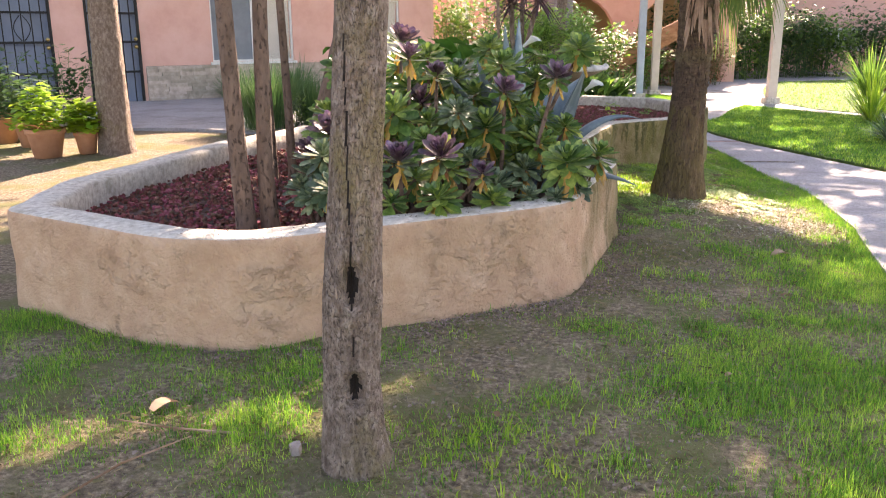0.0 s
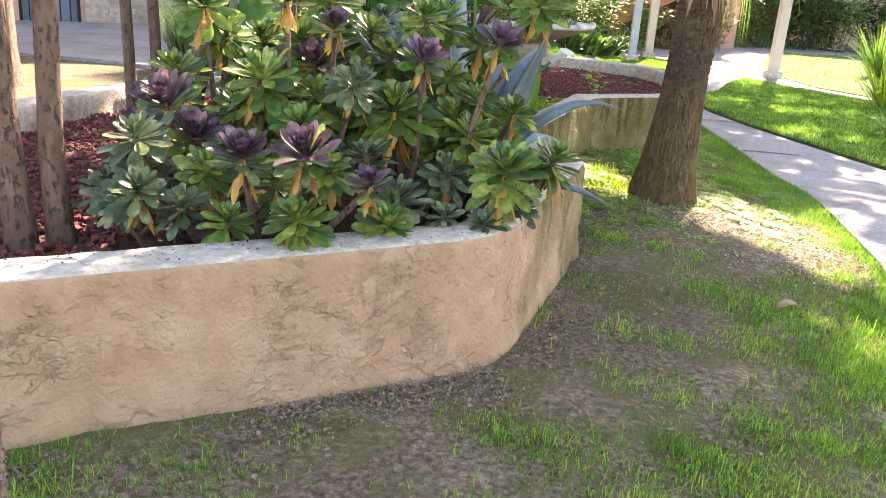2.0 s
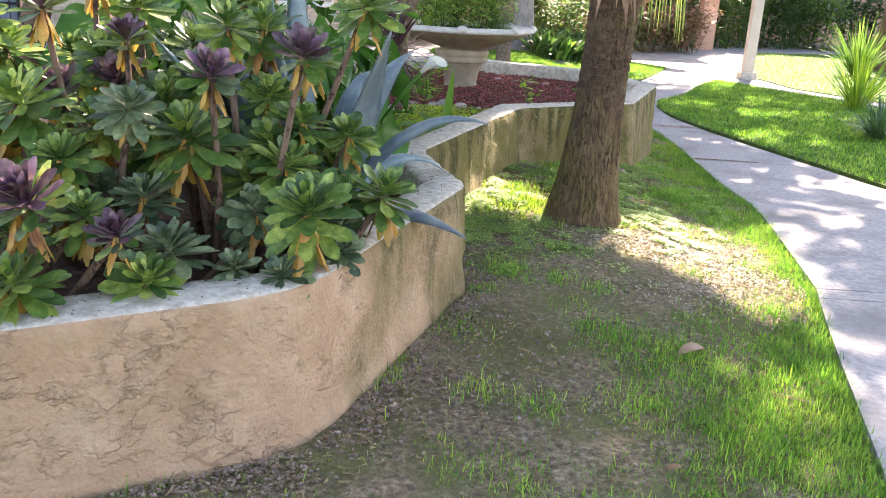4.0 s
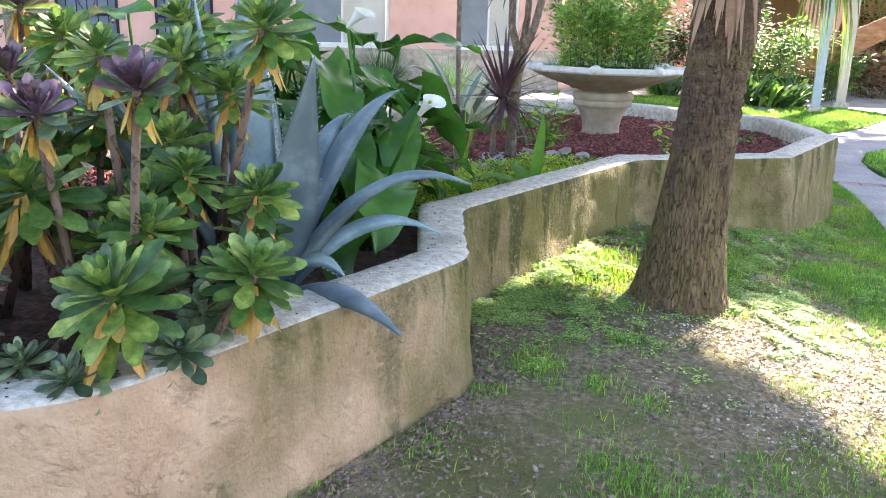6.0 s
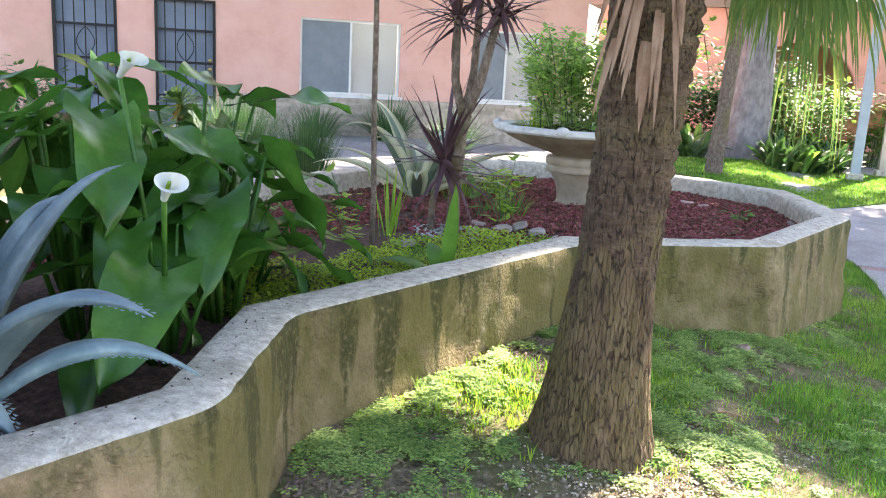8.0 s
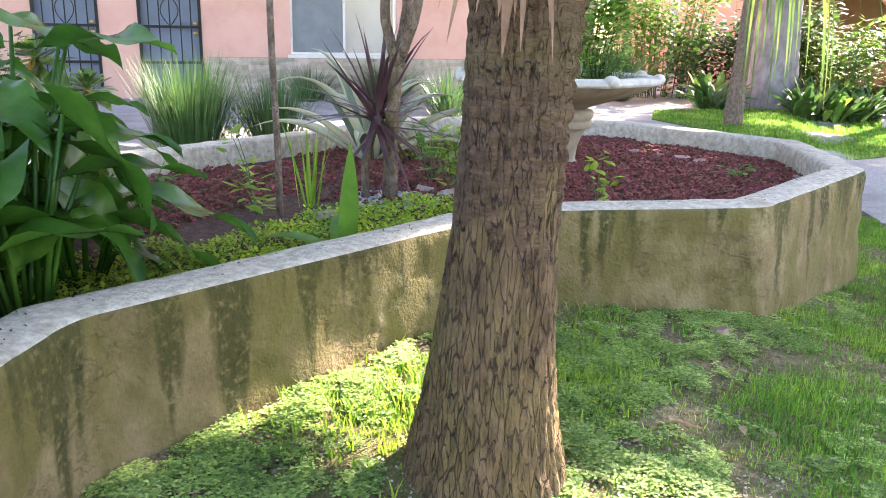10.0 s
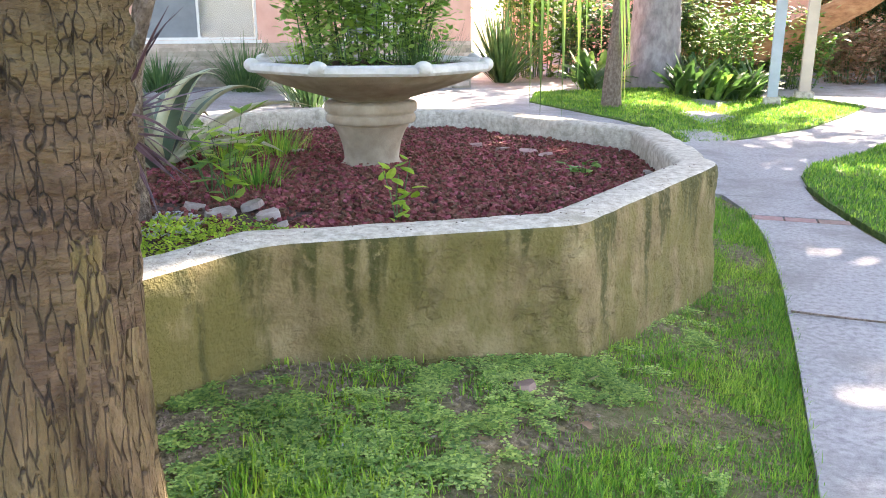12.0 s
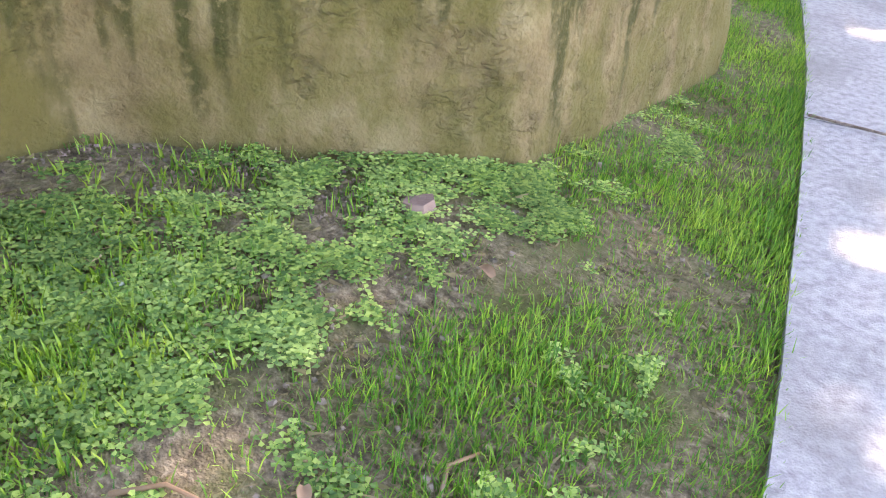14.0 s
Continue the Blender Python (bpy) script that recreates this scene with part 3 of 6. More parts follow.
def build_planter():
    root = thing("planter", 0, 0, 0, "long raised planter with rough stucco walls and a concrete rim", "planter", kind="structure")
    TOP = 0.54
    # the section: foot outside, up the face, rounded edge, across the rim, down inside
    prof = [(0.0, -0.30), (0.0, 0.03)] + [(0.0, 0.06 + 0.033 * k) for k in range(14)] + [(0.003, 0.517), (0.010, 0.532),
            (0.022, TOP - 0.002), (0.06, TOP), (0.10, TOP + 0.002), (0.15, TOP), (0.184, 0.537), (0.197, 0.524), (0.20, 0.46), (0.20, 0.2)]
    face = 15
    for i in range(len(OUTER)):
        line = wall_line(i)
        vs, fs, mi = [], [], []
        for k, (o, inn) in enumerate(line):
            out = (o - inn).normalized()
            for q, z in prof:
                p = o.lerp(inn, q / 0.20)
                x, y = p.x, p.y
                wob = 0.014 * noise.noise((x * 3, y * 3, z * 3)) + 0.009 * noise.noise((x * 9, y * 9, z * 9)) + 0.006 * noise.noise((x * 21, y * 21, z * 21))
                if q < 0.03:
                    lump = wob + 0.02 * (1 - smooth_step(0.0, 0.25, z))
                    x, y = x + out.x * lump, y + out.y * lump
                if z > 0.51:
                    z += 0.28 * wob
                vs.append((x, y, z))
        w = len(prof)
        for k in range(len(line) - 1):
            for j in range(w - 1):
                fs.append((k * w + j, k * w + j + 1, (k + 1) * w + j + 1, (k + 1) * w + j)[::-1])
                mi.append(1 if j >= face + 2 else 0)
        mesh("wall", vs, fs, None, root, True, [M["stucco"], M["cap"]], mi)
    return root


build_planter()
BED_TOP = 0.43


def build_bed():
    xs = [p[0] for p in INNER]
    ys = [p[1] for p in INNER]
    inner = inset(OUTER, 0.10)
    vs, idx, fs = [], {}, []
    st = 0.07
    nx, ny = int((max(xs) - min(xs)) / st) + 2, int((max(ys) - min(ys)) / st) + 2
    for j in range(ny):
        for i in range(nx):
            x, y = min(xs) + i * st, min(ys) + j * st
            if inside(inner, x, y):
                idx[(i, j)] = len(vs)
                vs.append((x, y, bed_z(x, y)))
    for j in range(ny):
        for i in range(nx):
            q = [(i, j), (i + 1, j), (i + 1, j + 1), (i, j + 1)]
            if all(k in idx for k in q):
                fs.append(tuple(idx[k] for k in q))
    tagged(mesh("bed_soil", vs, fs, M["mulch"], smooth=True), "dark bare soil in the raised planter bed", "soil", kind="structure")


def bed_z(x, y):
    return BED_TOP - 0.04 + 0.015 * noise.noise((x * 5, y * 5, 1)) + 0.03 * math.exp(-((x - 2.6) ** 2 + (y - 10.6) ** 2) / 0.5) - 0.10 * math.exp(-((x - 2.2) ** 2 + (y - 5.8) ** 2) / 0.2)


build_bed()

# ---- buildings ----
FAC_O, FAC_U = Vector((-5.0, 15.43, 0)), Vector((0.8, 0.6, 0))      # the pink facade: its origin at the door and its run


def facade_m(z=0.0):
    return Matrix.Translation((FAC_O.x, FAC_O.y, z)) @ Matrix.Rotation(math.atan2(0.6, 0.8), 4, "Z")


def pierced(bm, x0, x1, z0, z1, holes, thick=0.2):
    """One wall of local x and z, with openings right through it."""
    xs = sorted({x0, x1} | {h[0] for h in holes} | {h[1] for h in holes})
    zs = sorted({z0, z1} | {h[2] for h in holes} | {h[3] for h in holes})
    for a, b in zip(xs, xs[1:]):
        for c, d in zip(zs, zs[1:]):
            if not any(h[0] <= a and b <= h[1] and h[2] <= c and d <= h[3] for h in holes):
                bm.faces.new([bm.verts.new(v) for v in ((a, 0, c), (b, 0, c), (b, 0, d), (a, 0, d))])
    bmesh.ops.remove_doubles(bm, verts=bm.verts[:], dist=1e-5)
    r = bmesh.ops.extrude_face_region(bm, geom=bm.faces[:])
    for v in [g for g in r["geom"] if isinstance(g, bmesh.types.BMVert)]:
        v.co.y += thick
    bmesh.ops.recalc_face_normals(bm, faces=bm.faces[:])


def build_house():
    """Local x runs along the facade, local -y faces the garden."""
    root = thing("house", FAC_O.x, FAC_O.y, 0, "pink stucco courtyard house with a stone-clad base", "house")
    root.matrix_basis = facade_m()
    bm = bmesh.new()
    holes = [(-1.75, -0.83, 0.15, 2.25), (-0.28, 0.64, 0.15, 2.25), (1.98, 3.67, 0.88, 2.10), (5.0, 6.2, 0.88, 2.10)]
    pierced(bm, -12.0, 7.1, -0.3, 5.4, holes)
    part("wall", bm, M["pink"], root)
    bm = bmesh.new()
    box(bm, -12.0, -0.06, -0.3, -3.5, -0.003, 3.2)
    part("pale_wall", bm, M["blind"], root, "pale painted wall panel")
    bm = bmesh.new()
    box(bm, 6.9, 0.2, -0.3, 7.1, 6.0, 5.4)
    part("end_wall", bm, M["pink"], root)
    bm = bmesh.new()
    box(bm, -12.2, -0.9, 5.4, 7.4, 6.2, 5.6)
    part("roof", bm, M["mortar"], root)
    bm = bmesh.new()
    box(bm, -12.0, 0.21, -0.3, 6.9, 6.0, -0.1)
    part("floor", bm, M["mortar"], root)
    # windows
    for x0, x1, z0, z1 in ((1.98, 3.67, 0.88, 2.10), (5.0, 6.2, 0.88, 2.10)):
        bm = bmesh.new()
        t = 0.035
        for q in ((x0, x1, z0, z0 + t), (x0, x1, z1 - t, z1), (x0, x0 + t, z0 + t, z1 - t), (x1 - t, x1, z0 + t, z1 - t), ((x0 + x1) / 2 - t / 2, (x0 + x1) / 2 + t / 2, z0 + t, z1 - t)):
            box(bm, q[0], 0.03, q[2], q[1], 0.09, q[3])
        win = part("window", bm, M["white_frame"], root, "white-framed sliding window")
        mid = (x0 + x1) / 2
        bm = bmesh.new()
        box(bm, x0 + t, 0.055, z0 + t, mid - t / 2, 0.06, z1 - t)
        part("screen", bm, M["screen"], win, "grey insect screen")
        bm = bmesh.new()
        box(bm, mid + t / 2, 0.05, z0 + t, x1 - t, 0.056, z1 - t)
        pane = part("pane", bm, M["glass"], win)
        pane.visible_shadow = False
        bm = bmesh.new()
        box(bm, x0 + t, 0.12, z0 + t, x1 - t, 0.13, z1 - t)
        part("blind", bm, M["blind"], win, "closed pale blind")
        bm = bmesh.new()
        box(bm, x0 - 0.05, -0.05, z0 - 0.05, x1 + 0.05, 0.03, z0 - 0.003)
        part("sill", bm, M["white_frame"], win)
    # doors with iron security grilles
    for x0, x1 in ((-1.75, -0.83), (-0.28, 0.64)):
        bm = bmesh.new()
        box(bm, x0, 0.10, 0.15, x1, 0.15, 2.25)
        door = part("door", bm, M["door_panel"], root, "grey-blue door behind a black iron grille")
        bm = bmesh.new()
        for q in ((x0, x0 + 0.045), (x1 - 0.045, x1)):
            box(bm, q[0], -0.015, 0.15, q[1], 0.03, 2.25)
        for z in (0.15, 0.72, 1.25, 1.75, 2.21):
            box(bm, x0 + 0.045, -0.008, z, x1 - 0.045, 0.02, z + 0.04)
        part("grille_frame", bm, M["iron"], door)
        for k in range(1, 6):
            x = x0 + (x1 - x0) * k / 6
            bm = bmesh.new()
            box(bm, x - 0.009, 0.0, 0.19, x + 0.009, 0.016, 2.21)
            part("bar", bm, M["iron"], door)
        for s in (-1, 1):
            xm = (x0 + x1) / 2
            arc = [(xm + s * (0.02 + 0.11 * math.sin(math.pi * k / 8)), 0.008, 1.30 + 0.42 * k / 8) for k in range(9)]
            mesh("scroll", *tube(arc, [0.008] * 9, 5), M["iron"], door)
        for z in (1.18, 1.32):
            bm = bmesh.new()
            bmesh.ops.create_uvsphere(bm, u_segments=10, v_segments=8, radius=0.035, matrix=Matrix.Translation((x1 - 0.09, -0.045, z)))
            part("knob", bm, M["brass"], door, "brass door knob", True)
    # ledger stones
    rng = random.Random(5)
    kinds = []
    for k in range(8):
        bm = bmesh.new()
        L, Hh = 1.0, 0.062 + 0.02 * (k % 3) / 2
        vs = box(bm, 0.004, -0.03 - 0.022 * rng.random(), 0.003, 1.0 - 0.004, 0.02, 0.997)
        for v in vs:
            v.co += Vector((rng.uniform(-0.02, 0.02), rng.uniform(-0.006, 0.006), rng.uniform(-0.06, 0.06)))
        me = bpy.data.meshes.new("stone")
        bm.to_mesh(me)
        bm.free()
        me.materials.append(M["stone_veneer"])
        kinds.append(me)
    bm = bmesh.new()
    box(bm, 0.70, -0.02, 0.0, 7.1, -0.003, 0.83)
    base = part("stone_base", bm, M["mortar"], root)
    count = 0
    z = 0.06
    while z < 0.80:
        h = rng.choice((0.055, 0.07, 0.085))
        x = 0.70
        while x < 6.95:
            w = rng.uniform(0.18, 0.48)
            o = bpy.data.objects.new("stone", rng.choice(kinds))
            scene.collection.objects.link(o)
            o.parent = base
            o.matrix_basis = Matrix.Translation((x, 0, z)) @ Matrix.Diagonal((min(w, 7.1 - x), 1, h, 1))
            x += w
            count += 1
        z += h


def build_arcade():
    """The far pink building with its arched walkway."""
    root = thing("arcade_building", 0, 0, 0, "pink building with an arched walkway behind the garden", "building")
    bm = bmesh.new()
    y0, y1 = 27.0, 27.5
    x = 2.0
    prev = x
    arches = [(3.2, 5.9), (6.5, 9.2)]
    top = 2.55
    H = 3.3
    cur = -0.5
    for a, b in arches:
        box(bm, cur, y0, -0.3, a, y1, H)
        r = (b - a) / 2
        n = 14
        pts = [(a + r - r * math.cos(math.pi * k / n), top - r + r * math.sin(math.pi * k / n)) for k in range(n + 1)]
        for (xa, za), (xb, zb) in zip(pts, pts[1:]):
            vs = [bm.verts.new(v) for v in ((xa, y0, za), (xb, y0, zb), (xb, y0, H), (xa, y0, H), (xa, y1, za), (xb, y1, zb), (xb, y1, H), (xa, y1, H))]
            for f in ((0, 1, 2, 3), (7, 6, 5, 4), (1, 0, 4, 5), (2, 6, 7, 3)):
                bm.faces.new([vs[i] for i in f])
        cur = b
    box(bm, cur, y0, -0.3, 9.6, y1, H)
    bmesh.ops.remove_doubles(bm, verts=bm.verts[:], dist=1e-4)
    part("arcade_wall", bm, M["pink"], root)
    bm = bmesh.new()
    box(bm, -0.5, 31.0, -0.3, 9.6, 31.2, H)
    part("back_wall", bm, M["ochre"], root)
    bm = bmesh.new()
    box(bm, -0.8, 26.8, H, 9.9, 31.4, H + 0.2)
    part("roof", bm, M["mortar"], root)


def build_far_house():
    root = thing("far_house", 0, 0, 0, "pink house with a white sliding window across the courtyard", "house")
    m = Matrix.Translation((14.2, 34.0, 0)) @ Matrix.Rotation(radians(-12), 4, "Z")
    root.matrix_basis = m
    bm = bmesh.new()
    pierced(bm, -8, 14, -0.3, 5, [(0.4, 2.1, 0.7, 1.55)])
    part("wall", bm, M["pink"], root)
    bm = bmesh.new()
    for q in ((0.4, 2.1, 0.7, 0.76), (0.4, 2.1, 1.49, 1.55), (0.4, 0.46, 0.76, 1.49), (2.04, 2.1, 0.76, 1.49), (1.22, 1.28, 0.76, 1.49)):
        box(bm, q[0], 0.02, q[2], q[1], 0.08, q[3])
    win = part("window", bm, M["white_frame"], root)
    bm = bmesh.new()
    box(bm, 0.46, 0.05, 0.76, 2.04, 0.06, 1.49)
    part("pane", bm, M["glass"], win)
    bm = bmesh.new()
    box(bm, 0.4, 0.16, 0.7, 2.1, 0.18, 1.55)
    part("blind", bm, M["blind"], win)
    bm = bmesh.new()
    box(bm, -8.2, -0.6, 5.0, 14.2, 4.0, 5.2)
    part("roof", bm, M["mortar"], root)


M["glass"] = bpy.data.materials.new("window_glass")
M["glass"].use_nodes = True
gb = M["glass"].node_tree.nodes["Principled BSDF"]
gb.inputs["Transmission Weight"].default_value = 1.0
gb.inputs["Roughness"].default_value = 0.02
gb.inputs["IOR"].default_value = 1.45
M["ochre"] = material("ochre_wall", [(0.42, 0.24, 0.10), (0.50, 0.30, 0.14)], 3.0, 0.9, 0.3, 60)
build_house()
build_arcade()
build_far_house()


def build_post(x, y, mat, h, w, label, cat):
    root = thing("post", x, y, ground_z(x, y), label, cat)
    bm = bmesh.new()
    box(bm, -w, -w, 0, w, w, h)
    part("shaft", bm, mat, root)
    bm = bmesh.new()
    box(bm, -w * 1.7, -w * 1.7, -0.05, w * 1.7, w * 1.7, 0.16)
    bmesh.ops.bevel(bm, geom=bm.edges[:], offset=0.015, segments=1, affect="EDGES")
    part("footing", bm, M["cap"], root, "square concrete footing")
    return root


build_post(5.40, 20.0, M["post_blue"], 5.0, 0.075, "grey-blue painted square post on a concrete footing", "post")
build_post(5.98, 21.2, M["post_cream"], 5.0, 0.085, "cream painted square post in the garden", "post")
build_post(7.96, 18.7, M["post_cream"], 5.0, 0.09, "pale square post at the edge of the lawn", "post")
build_post(1.30, 24.5, M["post_blue"], 5.0, 0.085, "pale post beside the far walkway", "post")

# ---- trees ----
# unseen crowns are cut open to put sun here: ground x, y, half width
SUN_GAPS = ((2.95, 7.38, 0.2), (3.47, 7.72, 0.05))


# ground outlines of the larger sun patches, cut through the crowns likewise
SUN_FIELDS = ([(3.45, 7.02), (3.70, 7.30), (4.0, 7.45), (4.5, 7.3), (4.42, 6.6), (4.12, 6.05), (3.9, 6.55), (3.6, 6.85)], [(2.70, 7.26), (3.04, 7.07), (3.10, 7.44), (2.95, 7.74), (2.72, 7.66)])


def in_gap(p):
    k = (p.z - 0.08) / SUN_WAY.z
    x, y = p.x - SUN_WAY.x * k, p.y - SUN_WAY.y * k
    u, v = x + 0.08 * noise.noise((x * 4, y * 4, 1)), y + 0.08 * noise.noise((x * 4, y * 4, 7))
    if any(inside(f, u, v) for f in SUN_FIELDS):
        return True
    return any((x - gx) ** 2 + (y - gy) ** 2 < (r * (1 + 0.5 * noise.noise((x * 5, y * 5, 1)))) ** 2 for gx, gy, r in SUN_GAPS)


def crown_mesh(name, centre, radii, count, size, mat, parent, seed, gaps=0.35):
    """Many single leaves in uneven clumps."""
    rng = random.Random(seed)
    clumps = []
    for k in range(26):
        while True:
            p = Vector((rng.uniform(-1, 1), rng.uniform(-1, 1), rng.uniform(-1, 1)))
            if 0.25 < p.length < 1:
                break
        clumps.append((Vector((p.x * radii[0], p.y * radii[1], p.z * radii[2])), rng.uniform(0.2, 0.42)))
    vs, fs = [], []
    origin = Vector(parent.location)
    for i in range(count):
        c, r = rng.choice(clumps)
        d = Vector((rng.gauss(0, 1), rng.gauss(0, 1), rng.gauss(0, 1))).normalized() * rng.random() ** 0.4
        p = Vector(centre) + c + Vector((d.x * r * radii[0], d.y * r * radii[1], d.z * r * radii[2]))
        w = Vector((rng.gauss(0, 1), rng.gauss(0, 1), rng.gauss(0, 0.6))).normalized()
        s = w.cross(Vector((rng.gauss(0, 1), rng.gauss(0, 1), rng.gauss(0, 1)))).normalized()
        L = size * rng.uniform(0.6, 1.3)
        # leave out any leaf that would shade a chosen sun patch
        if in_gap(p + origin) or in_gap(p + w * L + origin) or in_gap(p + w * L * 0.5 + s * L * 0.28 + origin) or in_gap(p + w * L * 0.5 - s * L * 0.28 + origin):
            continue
        o = len(vs)
        vs += [tuple(p), tuple(p + w * L * 0.5 + s * L * 0.28), tuple(p + w * L), tuple(p + w * L * 0.5 - s * L * 0.28)]
        fs.append((o, o + 1, o + 2, o + 3))
    return mesh(name, vs, fs, mat, parent)


def bark_trunk(path, radii, sides, rings, seed, ridge=0.06, ring=0.0, crack=10.0):
    """A trunk with furrowed bark as real relief, along a smooth path."""
    vs, fs = [], []
    n = len(path)
    lens = [0.0]
    for a, b in zip(path, path[1:]):
        lens.append(lens[-1] + (Vector(b) - Vector(a)).length)
    for i in range(rings + 1):
        t = i / rings * lens[-1]
        k = max(j for j in range(n - 1) if lens[j] <= t + 1e-9)
        f = (t - lens[k]) / (lens[k + 1] - lens[k])
        p = Vector(path[k]).lerp(Vector(path[k + 1]), f)
        r = radii[k] + (radii[k + 1] - radii[k]) * f
        for s in range(sides):
            a = 2 * math.pi * s / sides
            q = noise.noise((math.cos(a) * crack * 0.25, math.sin(a) * crack * 0.25, t * 3 + seed)) * 0.6
            q += 0.6 * noise.noise((math.cos(a) * crack * 0.6, math.sin(a) * crack * 0.6, t * 9 + seed))
            q = -abs(q) * 1.6 + 0.3
            g = ring * math.sin(t * 2 * math.pi / 0.055 + 2 * noise.noise((math.cos(a), math.sin(a), t * 2)))
            rr = r * (1 + ridge * q + g)
            vs.append((p.x + rr * math.cos(a), p.y + rr * math.sin(a), p.z))
    for i in range(rings):
        for s in range(sides):
            fs.append((i * sides + s, i * sides + (s + 1) % sides, (i + 1) * sides + (s + 1) % sides, (i + 1) * sides + s))
    return vs, fs


def limbs(base, tips, r0):
    out = []
    for i, tip in enumerate(tips):
        b, t = Vector(base), Vector(tip)
        m = b.lerp(t, 0.5) + Vector((0, 0, 0.15))
        out.append(tube([b, m, t], [r0, r0 * 0.65, r0 * 0.3], 7, 0.08, True, i))
    return join(out)


def build_front_tree():
    x, y = 1.395, 2.88
    root = thing("tree", x, y, ground_z(x, y), "slim tree with rough grey bark, a seam and two hollows", "tree")
    path = [(0.0, 0, -0.1), (0.0, 0, 0.02), (-0.01, 0, 0.12), (-0.01, 0, 0.3), (0.0, 0, 0.55), (0.02, 0, 0.9), (0.05, 0.02, 1.4), (0.06, 0.03, 2.2), (0.06, 0.1, 3.4)]
    rad = [0.125, 0.112, 0.097, 0.086, 0.088, 0.076, 0.073, 0.068, 0.06]
    vs, fs = bark_trunk(path, rad, 80, 220, 4, 0.11, 0.0, 12)
    # a seam and two hollows on the side towards the lawn
    out = []
    for v in vs:
        a = math.atan2(v[1], v[0] - 0.0)
        da = (a + math.pi / 2 - 0.14 + math.pi) % (2 * math.pi) - math.pi
        k = 1.0
        if 0.1 < v[2] < 1.6:
            k -= 0.14 * math.exp(-(da / 0.07) ** 2) * (0.6 + 0.4 * noise.noise((0, 0, v[2] * 4)))
        for hz, hh in ((0.61, 0.06), (0.29, 0.045)):
            q = math.exp(-((da / 0.30) ** 4 + ((v[2] - hz) / hh) ** 4))
            k -= 0.62 * q
            k += 0.10 * math.exp(-(((da / 0.45) ** 2 + ((v[2] - hz) / (hh * 1.6)) ** 2) - 1) ** 2 * 3)
        out.append((v[0] * k, v[1] * k, v[2]))
    # faces inside the hollows and along the seam get the painted shade
    index = []
    for f in fs:
        cx, cy, cz = [sum(vs[i][k] for i in f) / 4 for k in range(3)]
        da = (math.atan2(cy, cx) + math.pi / 2 - 0.14 + math.pi) % (2 * math.pi) - math.pi
        index.append(1 if any((da / 0.27) ** 2 + ((cz - hz) / (hh * 0.9)) ** 2 < 1 for hz, hh in ((0.61, 0.06), (0.29, 0.045))) or (abs(da + 0.06 * noise.noise((0, 0, cz * 5))) < 0.04 and 0.4 < cz < 3 and noise.noise((3, 0, cz * 7)) > -0.25) else 0)
    mesh("trunk", out, fs, None, root, True, [M["bark"], M["hollow"]], index)
    tips = [(0.5, 0.9, 4.6), (-0.8, 0.5, 4.7), (0.9, -0.3, 4.4), (-0.2, -0.8, 4.6)]
    mesh("limb", *limbs((0.06, 0.1, 3.3), tips, 0.05), M["bark"], root, True)
    crown_mesh("crown", (0, 0.3, 5.2), (2.2, 2.2, 1.0), 2600, 0.13, M["crown"], root, 21)


